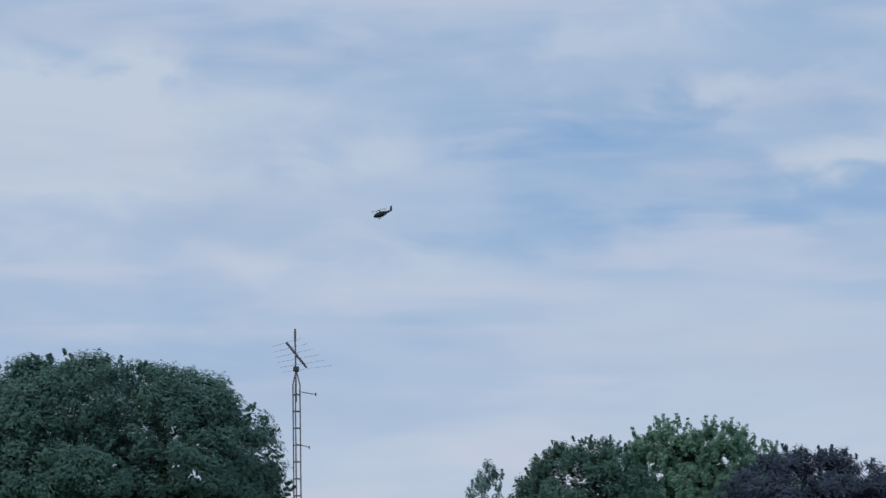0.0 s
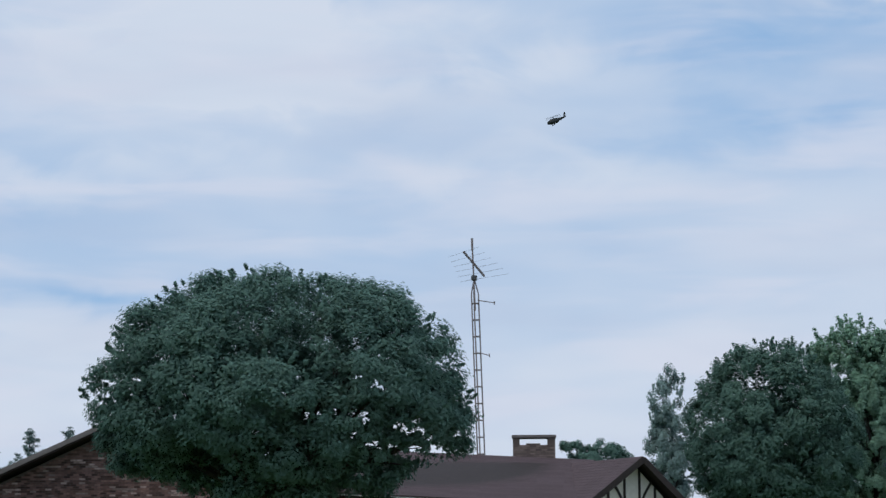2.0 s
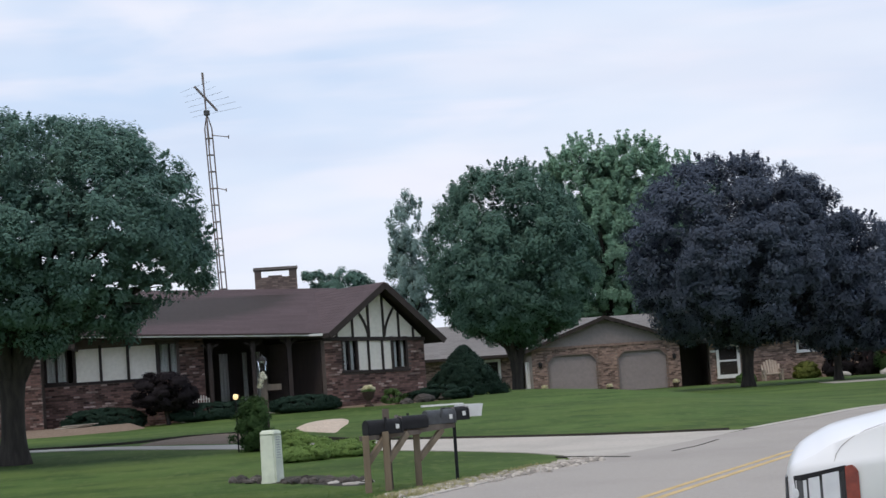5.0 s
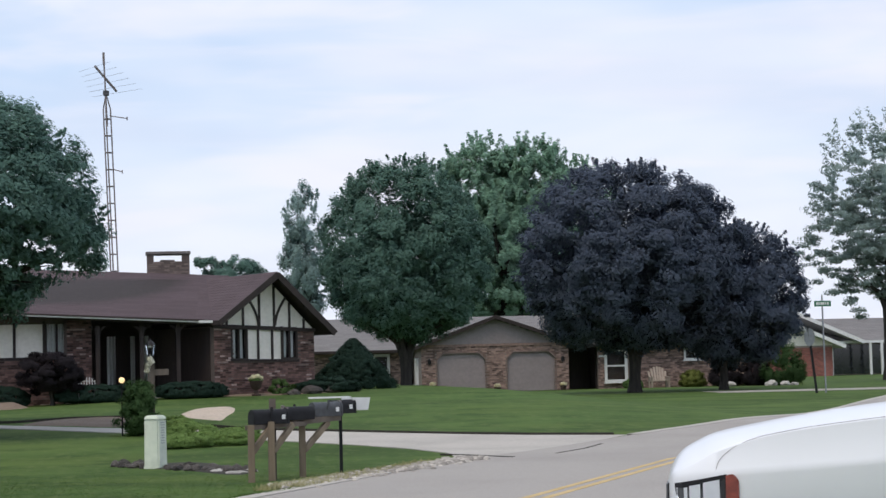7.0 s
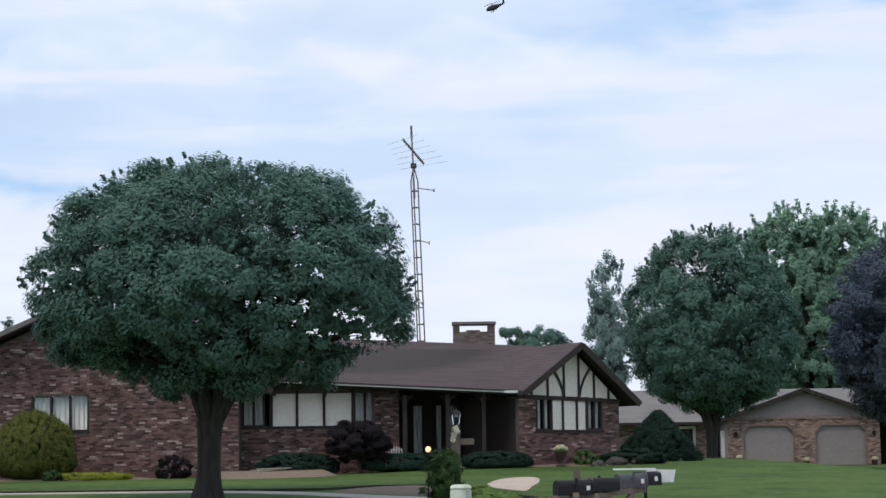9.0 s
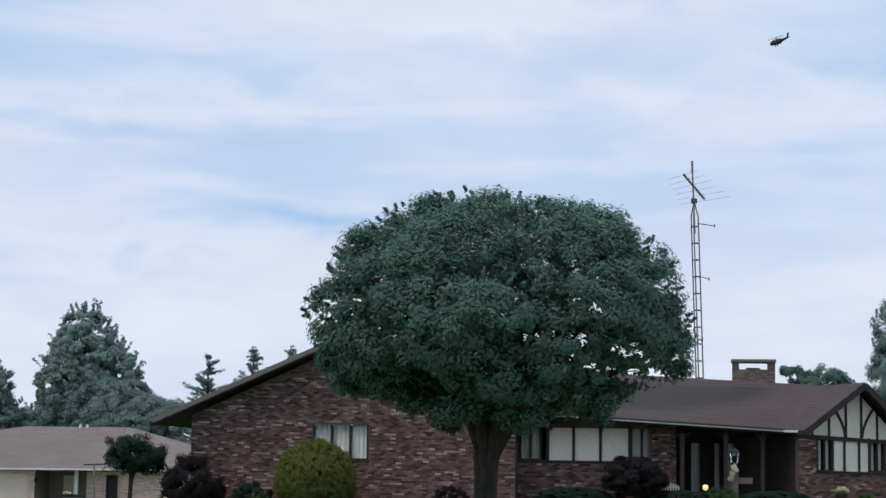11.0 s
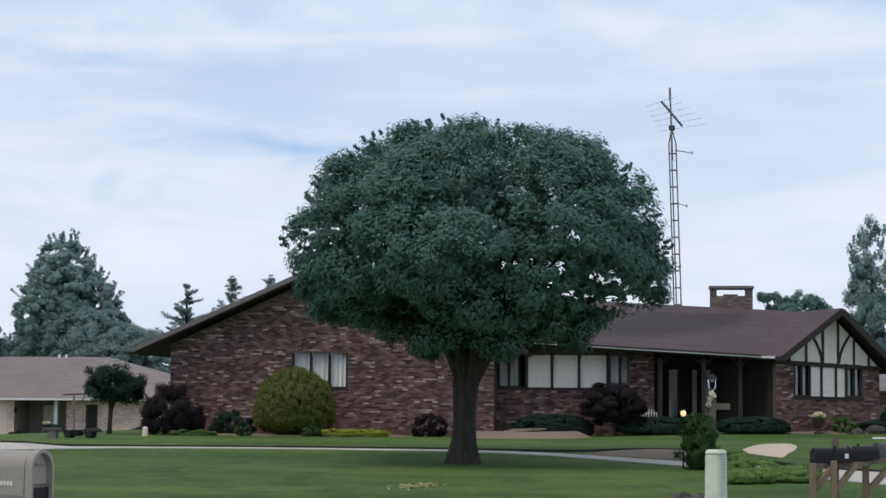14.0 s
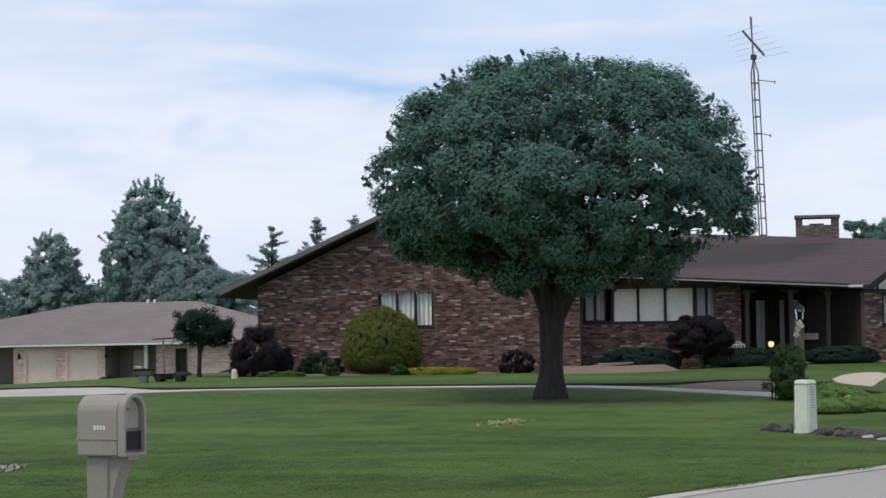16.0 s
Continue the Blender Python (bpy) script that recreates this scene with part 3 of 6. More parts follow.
strip("road_line", offset(0.548), offset(0.564), 0.024, YELLOW, "faded yellow centre line on the asphalt", "road marking", 0.0)
strip("road_edge", offset(-0.02)[6:], offset(0.01)[6:], 0.03, CONCRETE, "pale crumbling concrete edge strip of the road", "kerb")
strip("road_edge", offset(-0.025)[:6], offset(0.012)[:6], 0.035, CONCRETE, "pale crumbling concrete edge strip of the road", "kerb")
LANE_FAR = [(10.2, 41.3), (9.9, 41.4), (7.7, 42.4), (4.7, 44.8), (2.45, 46.6), (0.6, 47.7), (-0.64, 48.5), (-3.0, 50.6), (-4.3, 51.7), (-6.5, 52.3), (-10.3, 52.3), (-12.6, 52.25), (-15.2, 51.95), (-16.8, 51.6), (-18.0, 53.0), (-19.0, 53.6), (-21.6, 52.8), (-24, 52.4), (-60, 51)]
LANE_NEAR = [(5.2, 34.0), (5.9, 36.8), (5.2, 39.2), (4.2, 41.0), (2.2, 43.6), (0.9, 45.4), (-0.6, 47.0), (-2.9, 49.3), (-4.2, 50.6), (-6.4, 51.5), (-10.0, 51.75), (-12.4, 51.7), (-15.0, 51.4), (-16.3, 50.7), (-18.1, 49.7), (-20.2, 49.3), (-24, 48.9), (-60, 48)]
# the turf behind the drive is cut back round a mulch bed
LIP = LANE_FAR[1:5] + [(1.0, 49.6), (0.3, 52.4), (-0.5, 53.5), (-1.44, 53.4), (-2.33, 52.8), (-3.2, 51.9)] + LANE_FAR[8:14] + [(-18.0, 53.0), (-19.0, 53.6), (-21.6, 52.8), (-24, 52.4), (-40, 51.8)]
strip("drive", LANE_NEAR, LANE_FAR, 0.016, CONCRETE, "pale concrete drive curving in from the road", "driveway")
# soil band whose dark colour also draws the turf lip's shadow line
strip("lawn_edge", [(x, y + 0.0) for x, y in LIP], [(x + 0.02, y + 0.09) for x, y in LIP], 0.06, SOIL, "cut soil edge of the lawn along the drive, overhang shadow in its dark colour", "lawn edge")
strip("lawn_lip", [(x + 0.02, y + 0.10) for x, y in LIP], [(x + 0.1, y + 1.6) for x, y in LIP], 0.064, GRASS, "raised turf lip along the drive", "lawn")
strip("drive_joint", [(5.5, 36.9), (5.96, 36.22), (6.56, 35.25)], [(5.58, 36.95), (6.06, 36.3), (6.62, 35.3)], 0.03, SOIL, "dark weedy joint between drive and road", "joint")
strip("road_crack", [(7.51, 36.09), (8.2, 37.1), (8.98, 38.69)], [(7.54, 36.07), (8.24, 37.07), (9.02, 38.67)], 0.026, SOIL, "thin dark crack in the asphalt", "crack")
strip("side_street", [(26.0, 88.0), (60, 81.0), (140, 74)], [(26.5, 92.5), (60, 87.0), (140, 80)], 0.012, ASPHALT, "pale grey side street crossing behind the signs", "road")
strip("garage_apron", [(-60, 101), (-39.5, 101)], [(-60, 110), (-39.5, 110)], 0.02, CONCRETE, "pale concrete apron before the low house", "driveway")


# ---- brickwork and windows ----
def brickwork(wall, origin, u, out, width, top, mat, seed, holes=(), low=0.0, size=(0.203, 0.068), singles=0, pale=None, pale_share=0.0):
    """Running-bond bricks proud of a wall. top(s): height of the wall at s; holes: (s0, s1, z0, z1)."""
    rng = random.Random(seed)
    o, u, out = Vector(origin), Vector(u), Vector(out)
    base = Vector((0, 0, 0))
    up = wall
    while up is not None:
        base += up.matrix_basis.translation
        up = up.parent
    bulk, light = Shape(), Shape()
    bw, bh = size
    made = 0
    shared = None
    run = 0
    row = 0
    z = low
    while z < 8:
        s = -(bw / 2) * (row % 2) + 0.01
        any_in = False
        while s < width:
            a, b = max(0.0, s), min(width, s + bw - 0.011)
            m = (a + b) / 2
            if b - a > 0.03 and z + bh < top(m):
                any_in = True
                if not any(h[0] < m < h[1] and h[2] < z + bh / 2 < h[3] for h in holes):
                    d = rng.uniform(0.006, 0.016)
                    if singles and made < singles and b - a > bw - 0.02:
                        if shared is None:
                            p0 = [u * 0, u * (bw - 0.011), u * (bw - 0.011) + out * 0.011, out * 0.011]
                            shared = mesh_of("brick", Shape().solid(p0, [q + Vector((0, 0, bh - 0.011)) for q in p0]), mat)
                        ob = new("brick", shared)
                        ob.location = o + u * a + Vector((0, 0, z)) + out * (d - 0.008) - base
                        ob.parent = wall
                        made += 1
                    else:
                        q = [o + u * a - base, o + u * b - base, o + u * b + out * d - base, o + u * a + out * d - base]
                        if pale and run <= 0 and rng.random() < pale_share / 1.6:
                            run = rng.choice((1, 1, 1, 1, 2))
                        run -= 1
                        sh = light if pale and run >= 0 else bulk
                        sh.solid([p + Vector((0, 0, z)) for p in q], [p + Vector((0, 0, z + bh - 0.011)) for p in q])
            s += bw
        if not any_in and row > 3:
            break
        row += 1
        z += bh
    tagged(part("brickwork", bulk, mat, wall), kind="stuff")
    if light.v:
        tagged(part("pale_brickwork", light, pale, wall), kind="stuff")


def glazing(house, name, origin, u, out, lights, height, frame_mat, inner, label, fw=0.06, sill=True, back=0.28):
    """A window of several lights: frame, a sill, and a pane with a curtain or a dark backing behind it in each light.
    lights: (s0, s1) along u.
    """
    o, u, out = Vector(origin), Vector(u), Vector(out)
    up = Vector((0, 0, 1))
    s0, s1 = lights[0][0], lights[-1][1]

    def slab(a, b, z0, z1, d0, d1):
        q = [o + u * a + out * d0, o + u * b + out * d0, o + u * b + out * d1, o + u * a + out * d1]
        return [p + up * z0 for p in q], [p + up * z1 for p in q]

    fr = Shape()
    outer = [(s0 - fw, -fw), (s1 + fw, -fw), (s1 + fw, height + fw), (s0 - fw, height + fw)]
    inside = [(s0, 0), (s1, 0), (s1, height), (s0, height)]
    for d in (0.04, -0.06):
        fr.v += [tuple(o + u * a + up * b + out * d) for a, b in outer + inside]
    for i in range(4):
        j = (i + 1) % 4
        fr.f += [(i, j, 4 + j, 4 + i), (8 + j, 8 + i, 12 + i, 12 + j), (j, i, 8 + i, 8 + j), (4 + i, 4 + j, 12 + j, 12 + i)]
    w = hung(name, fr, frame_mat, house, label)
    for e in [(a[1] + b[0]) / 2 - fw / 2 for a, b in zip(lights, lights[1:])]:
        hung("mullion", Shape().solid(*slab(e, e + fw, 0, height, -0.06, 0.035)), frame_mat, w)
    if sill:
        hung("sill", Shape().solid(*slab(s0 - fw - 0.05, s1 + fw + 0.05, -fw - 0.07, -fw - 0.002, -0.05, 0.09)), frame_mat, w)
    for a, b in lights:
        hung("pane", Shape().solid(*slab(a, b, 0, height, -0.035, -0.025)), GLASS, w).visible_shadow = False
        c = Shape()
        if inner is CURTAIN:
            n = max(8, int((b - a) / 0.05))
            pts = [o + u * (a + (b - a) * i / n) + out * (-0.14 + 0.025 * math.sin(i * 2.1)) for i in range(n + 1)]
            for p, q in zip(pts, pts[1:]):
                c.face(p, q, q + up * height, p + up * height)
        else:
            # added dark sheet stands in for the unlit room behind the pane
            c.solid(*slab(a, b, 0, height, -back, -back + 0.012))
        hung("curtain" if inner is CURTAIN else "blind", c, inner, w)
    return w


def roof_slab(parent, quad, thick, mat, name="roof", under=None, label=""):
    """A roof plane from eave-left, eave-right, ridge-right, ridge-left with its thickness, laid with rows of shingles."""
    a, b, c, d = [Vector(p) for p in quad]
    down = Vector((0, 0, -thick))
    r = hung(name, Shape().solid([p + down for p in (a, b, c, d)], [a, b, c, d]), under or DARK_WOOD_AND_SHADE, parent, label)
    sh = Shape()
    rows = max(4, int((d - a).length / 0.16))
    nrm = (b - a).cross(d - a).normalized()
    rng = random.Random(rows)
    for j in range(rows):
        t0, t1 = j / rows, min(1.0, (j + 1.15) / rows)
        l0, r0, l1, r1 = a.lerp(d, t0), b.lerp(c, t0), a.lerp(d, t1), b.lerp(c, t1)
        n = max(1, int((r0 - l0).length / 0.9))
        for i in range(n):
            f0, f1 = i / n, (i + 1) / n
            lift = nrm * (0.010 + rng.uniform(0, 0.002))
            q = [l0.lerp(r0, f0) + lift, l0.lerp(r0, f1) + lift, l1.lerp(r1, f1) + nrm * 0.006, l1.lerp(r1, f0) + nrm * 0.006]
            sh.solid([p - nrm * 0.004 for p in q], q)
    tagged(hung("shingles", sh, mat, r), kind="stuff")
    return r


# ---- the brick house ----
house = thing("house", (0, 70, 0.6), "long low dark-brick ranch house with brown shingle roof", "house")
X, Y, UP = Vector((1, 0, 0)), Vector((0, 1, 0)), Vector((0, 0, 1))

# gable end of the left block
gw = Shape()


def gable_top(s):
    return min(3.62 + 0.46 * s, 3.62 + 0.46 * (11.0 - s))


WIN = (4.17, 6.08, 1.66, 2.86)
gl = [(0, 0), (WIN[0], 0), (WIN[0], gable_top(WIN[0])), (0, 3.62)]
gm0 = [(WIN[0], 0), (WIN[1], 0), (WIN[1], WIN[2]), (WIN[0], WIN[2])]
gm1 = [(WIN[0], WIN[3]), (WIN[1], WIN[3]), (WIN[1], 5.9), (5.5, 6.15), (WIN[0], gable_top(WIN[0]))]
gr = [(WIN[1], 0), (11.0, 0), (11.0, 3.62), (WIN[1], 5.88)]
for poly in (gl, gm0, gm1, gr):
    gw.solid([(-17.8 + s, 66.25, 0.5 + z - (0.5 if z > 3 else 0)) for s, z in poly], [(-17.8 + s, 66.0, 0.5 + z - (0.5 if z > 3 else 0)) for s, z in poly])
gable_wall = hung("gable_wall", gw, MORTAR, house, "mottled dark red brick gable wall")
side = Shape().box((-17.8, 66.25, 0.3), (-17.55, 78, 3.5)).box((-7.05, 66.25, 0.3), (-6.8, 78, 3.5)).box((-17.8, 77.8, 0.3), (-6.8, 78, 3.6))
hung("side_wall", side, MORTAR, house)
glazing(house, "window", (-17.8 + WIN[0] + 0.06, 66.06, 2.24), X, -Y, [(0, 0.54), (0.62, 1.17), (1.25, 1.78)], 1.12, DARK_WOOD_AND_SHADE, CURTAIN, "three-light dark-framed window with pale curtains")
roof_slab(house, [(-18.95, 65.3, 3.47), (-18.95, 78.5, 3.47), (-12.3, 78.5, 6.42), (-12.3, 65.3, 6.42)][::1], 0.2, SHINGLE, label="brown shingle roof slope")
roof_slab(house, [(-5.65, 78.5, 3.47), (-5.65, 65.3, 3.47), (-12.3, 65.3, 6.42), (-12.3, 78.5, 6.42)], 0.2, SHINGLE)
rake = Shape().beam((-18.98, 65.28, 3.39), (-12.3, 65.28, 6.35), 0.05, 0.15)
hung("rake_board", rake, RAKE, house, "weathered grey-brown rake board")
hung("rake_board", Shape().beam((-5.62, 65.28, 3.40), (-12.3, 65.28, 6.37), 0.05, 0.15), DARK_WOOD_AND_SHADE, house)

# main block: front wall, porch and roof
fw = Shape()
fw.box((-6.9, 66.9, 0.3), (-2.35, 67.15, 2.22)).box((-2.45, 66.9, 0.3), (-2.2, 70.2, 3.7)).box((-6.9, 66.9, 3.35), (-2.35, 67.15, 3.75))
fw.box((-2.35, 66.9, 0.3), (-1.55, 67.15, 3.6))
front_wall = hung("front_wall", fw, MORTAR, house, "dark brick front wall under the eaves")
# the deep porch's darkness is put into the back wall's colour
hung("porch_wall", Shape().box((-2.2, 70.0, 0.3), (4.0, 70.25, 3.9)), DARK_WOOD_AND_SHADE, house, "porch back wall with the porch's shade in its dark colour")
hung("back_wall", Shape().box((-6.8, 76.8, 0.3), (4.5, 77.0, 3.7)), MORTAR, house)
pan = Shape()
for a, b in ((-5.75, -4.98), (-4.90, -4.08), (-4.0, -3.12)):
    pan.box((a, 66.93, 2.27), (b, 67.0, 3.40))
hung("stucco_panel", pan, STUCCO, house, "cream stucco panels between dark timbers")
tim = Shape()
for x in (-5.80, -4.94, -4.04, -3.08):
    tim.box((x - 0.045, 66.86, 2.2), (x + 0.045, 67.0, 3.45))
tim.box((-6.9, 66.85, 2.18), (-2.3, 67.0, 2.27))
hung("timber", tim, DARK_WOOD_AND_SHADE, house)
for x in (-6.72, -3.0):
    glazing(house, "window", (x, 66.95, 2.32), X, -Y, [(0, 0.28), (0.36, 0.64)], 1.05, DARK_WOOD_AND_SHADE, CURTAIN, "narrow dark-framed window with white curtains", sill=False)
for x, wdt in ((-1.95, 0.24), (-1.1, 0.3), (-0.3, 0.16), (0.12, 0.2)):
    glazing(house, "window", (x, 69.80, 1.05), X, -Y, [(0, wdt)], 1.9, DARK_WOOD_AND_SHADE, CURTAIN, "tall porch window with a pale curtain", sill=False)
door = hung("door", Shape().box((0.60, 69.90, 0.9), (1.5, 69.99, 3.0)), DARK_WOOD_AND_SHADE, house, "dark front door in the porch")
hung("door_handle", Shape().box((1.36, 69.85, 1.9), (1.41, 69.9, 2.05)), GALV, door)
hung("porch_floor", Shape().box((-2.4, 66.3, 0.4), (2.5, 70.0, 0.98)), CONCRETE, house)
for x in (-1.33, 0.09, 1.28):
    p = hung("porch_post", Shape().box((x - 0.07, 66.33, 0.8), (x + 0.07, 66.47, 3.25)), DARK_WOOD_AND_SHADE, house, "dark timber porch post with curved braces")
    br = Shape()
    for sx in (-1, 1):
        pts = [Vector((x + sx * (0.05 + 0.24 * (1 - math.cos(k * math.pi / 8))), 66.4, 2.95 + 0.26 * math.sin(k * math.pi / 8))) for k in range(5)]
        for q, r in zip(pts, pts[1:]):
            br.beam(q, r, 0.05, 0.06)
    hung("brace", br, DARK_WOOD_AND_SHADE, p)
roof_slab(house, [(-8.2, 66.0, 3.95), (2.75, 66.0, 3.33), (3.2, 71.6, 5.06), (-8.2, 71.6, 5.62)], 0.16, SHINGLE, label="brown shingle main roof")
roof_slab(house, [(4.8, 77.4, 3.3), (-8.2, 77.4, 3.6), (-8.2, 71.6, 5.62), (3.2, 71.6, 5.06)], 0.16, SHINGLE)
hung("gutter", Shape().solid([(-6.6, 65.86, 3.76), (2.6, 65.86, 3.24), (2.6, 66.0, 3.24), (-6.6, 66.0, 3.76)], [(-6.6, 65.84, 3.80), (2.6, 65.84, 3.28), (2.6, 66.0, 3.28), (-6.6, 66.0, 3.80)]), WHITE, house, "white eaves gutter")
hung("downspout", Shape().box((1.95, 65.84, 3.26), (2.62, 65.98, 3.34)), WHITE, house)

# the projecting wing, turned a little off the main block
WA, WE, WN = Vector((2.43, 66.0, 0)), Vector((0.9063, 0.4226, 0)), Vector((0.4226, -0.9063, 0))


def wing(s, o, z):
    return WA + WE * s + WN * o + UP * z


def wing_box(s0, s1, o0, o1, z0, z1, drop=0.0):
    """drop: how far the far end lies lower."""
    f = [(s0, o0), (s1, o0), (s1, o1), (s0, o1)]
    return [wing(s, o, z0 - drop * (s - s0)) for s, o in f], [wing(s, o, z1 - drop * (s - s0)) for s, o in f]


ww = Shape()
ww.solid(*wing_box(0, 0.66, -0.25, 0, 0.4, 3.12)).solid(*wing_box(3.13, 3.78, -0.25, 0, 0.4, 3.0)).solid(*wing_box(0.66, 3.13, -0.25, 0, 0.4, 2.02))
ww.solid(*wing_box(0, 0.25, -6.5, -0.25, 0.4, 3.15)).solid(*wing_box(3.53, 3.78, -6.5, -0.25, 0.4, 3.0))
wing_wall = hung("wing_wall", ww, MORTAR, house, "dark mottled brick wing wall")
gp = Shape()
gpoly = [(0.12, 3.22), (3.72, 3.05), (2.12, 4.62)]
gp.solid([wing(s, -0.12, z) for s, z in gpoly], [wing(s, 0.0, z) for s, z in gpoly])
hung("gable_panel", gp, STUCCO, house, "cream stucco gable with dark half-timbering")
ht = Shape()
ht.solid(*wing_box(-0.02, 3.8, -0.1, 0.07, 3.08, 3.20, 0.042))
for s in (0.47, 1.08, 1.69, 2.25, 2.83, 3.38):
    zt = 3.22 + (4.62 - 3.22) * s / 2.12 if s < 2.12 else 4.62 - (4.62 - 3.05) * (s - 2.12) / 1.6
    ht.solid(*wing_box(s - 0.035, s + 0.035, -0.05, 0.045, 3.1 - 0.042 * s, zt))
for sgn, c in ((-1, 1.66), (1, 2.28)):
    pts = [wing(c + sgn * 0.42 * (k / 6) ** 1.7, 0.02, 3.15 + 0.95 * k / 6) for k in range(7)]
    for q, r in zip(pts, pts[1:]):
        ht.beam(q, r, 0.06, 0.07)
for s in (1.2, 1.63, 2.16, 2.53):
    ht.solid(*wing_box(s - 0.035, s + 0.035, -0.05, 0.05, 2.02, 3.12))
ht.solid(*wing_box(0.6, 3.18, -0.05, 0.06, 1.98, 2.06, 0.02))
hung("half_timber", ht, DARK_WOOD_AND_SHADE, house, "dark half-timber boards with curved braces")
for a, b in ((1.22, 1.61), (1.65, 2.14), (2.18, 2.51)):
    hung("stucco_panel", Shape().solid(*wing_box(a, b, -0.08, 0.0, 2.03, 3.1)), STUCCO, house)
for s in (0.68, 2.60):
    glazing(house, "window", wing(s, -0.02, 2.08), WE, WN, [(0, 0.2), (0.27, 0.47)], 0.95, DARK_WOOD_AND_SHADE, CURTAIN, "narrow dark-framed casement with pale curtains", sill=False)
L0, P0, R0 = (-0.10, 3.32), (2.09, 4.92), (4.27, 2.95)
roof_slab(house, [wing(L0[0], -6.8, L0[1]), wing(L0[0], 0.6, L0[1]), wing(P0[0], 0.6, P0[1]), wing(P0[0], -6.8, P0[1])], 0.14, SHINGLE)
roof_slab(house, [wing(R0[0], 0.6, R0[1]), wing(R0[0], -6.8, R0[1]), wing(P0[0], -6.8, P0[1]), wing(P0[0], 0.6, P0[1])], 0.14, SHINGLE)
hung("rake_board", Shape().beam(wing(L0[0], 0.62, L0[1] - 0.1), wing(P0[0], 0.62, P0[1] - 0.1), 0.05, 0.2).beam(wing(R0[0], 0.62, R0[1] - 0.1), wing(P0[0], 0.62, P0[1] - 0.1), 0.05, 0.2), DARK_WOOD_AND_SHADE, house)

# chimney with two openings under its cap
ch = Shape()
ch.box((0.32, 71.9, 3.8), (1.83, 72.8, 5.62))
for x0, x1 in ((0.32, 0.56), (1.57, 1.83)):
    ch.box((x0, 71.9, 5.62), (x1, 72.8, 5.88))
ch.box((0.80, 71.95, 5.62), (1.30, 72.2, 5.68))
chimney = hung("chimney", ch, MORTAR, house, "broad brick chimney with a stone cap on piers")
hung("cap", Shape().box((0.28, 71.85, 5.88), (1.87, 72.85, 5.98)), RAKE, chimney, bevel=0.01)

# ---- trees ----
rv = random.Random(17)
GAPS = [(-4.49, 5.0, 0.26), (-3.33, 4.97, 0.28), (-2.28, 4.59, 0.24), (-2.96, 5.68, 0.16), (-1.92, 4.62, 0.17), (-9.42, 5.37, 0.16), (-7.48, 5.45, 0.11), (-5.85, 4.59, 0.09), (-3.95, 5.08, 0.13), (-9.32, 5.78, 0.12), (-2.6, 4.2, 0.2), (-1.6, 4.15, 0.18)]
GAPS += [(rv.uniform(-9.3, -1.3), rv.uniform(3.4, 6.0), rv.uniform(0.04, 0.12)) for _ in range(34)]
GAPS += [(rv.uniform(-3.6, -1.0), rv.uniform(3.5, 4.9), rv.uniform(0.09, 0.19)) for _ in range(15)]
HOLES = [(x, 47, z, r, x / 47, (z - 1.7) / 47) for x, z, r in GAPS]
tree("tree", (-5.55, 47, 0.42), (-5.5, 47, 2.25), 0.29, 0.29, [((-5.22, 47, 5.38), (4.4, 4.1, 2.9, 2.3)), ((-5.0, 46.6, 3.75), (2.75, 2.2, 1.2, 1.15)), ((-2.35, 47, 4.65), (1.65, 1.6, 1.1, 1.15)), ((-8.0, 47, 4.3), (1.45, 1.6, 1.1, 0.95))], 3200, 400000, (0.30, 0.30, 0.25), 0.088, LEAF_TREE, 3,
     "broad dome-crowned dark green shade tree on the lawn", floor=-0.8, rough=0.05, full=2.22, sprigs=620, sprig=0.17, masses=250, heft=0.19, core=0.6, voids=HOLES, limbs=22, flare=1.38, up_bias=0.85, flat=0.65)
tree("tree", (11.3, 85, 0.6), (11.3, 85, 2.0), 0.25, 0.26, [((11.3, 85, 5.95), (3.5, 3.2, 4.75, 3.2))], 2200, 200000, (0.33, 0.33, 0.3), 0.12, LEAF_PEAR, 11, "dense oval green pear tree beside the house", rough=0.03, full=2.1, sprigs=420, sprig=0.25, masses=230, heft=0.15, core=0.6, limbs=22, up_bias=0.8)
tree("tree", (23.8, 95, 0.15), (23.9, 95, 2.0), 0.30, 0.30, [((23.6, 95, 6.3), (5.15, 4.3, 5.05, 4.2)), ((26.8, 95, 6.0), (3.1, 3.2, 4.0, 4.0))], 2800, 270000, (0.42, 0.42, 0.36), 0.145, LEAF_PURPLE, 21, "dark purple-leaved maple tree with a round crown", rough=0.03, full=2.25, sprigs=420, sprig=0.25, masses=280, heft=0.15, core=0.6, limbs=20, up_bias=0.8)
tree("tree", (28.75, 96.5, 0.2), (28.75, 96.5, 1.7), 0.20, 0.22, [((29.5, 96.5, 4.8), (3.4, 3.2, 3.5, 3.5))], 800, 100000, (0.4, 0.4, 0.36), 0.15, LEAF_PURPLE, 27, "smaller dark purple-leaved maple tree", rough=0.05, sprigs=200, sprig=0.35, masses=130, heft=0.17, core=0.6, up_bias=0.8)
tree("tree", (25.5, 138, 0.1), (25.5, 138, 4.0), 0.6, 0.5, [((24.0, 138, 11.9), (3.5, 3.8, 5.4, 9.0)), ((27.7, 138, 12.0), (3.9, 3.8, 5.2, 9.5)), ((31.2, 138, 11.3), (2.9, 3.2, 4.4, 8.0)), ((26.5, 137, 8.5), (4.5, 3.0, 5.0, 6.5))], 1500, 230000, (0.36, 0.36, 0.46), 0.21, LEAF_MAPLE, 31,
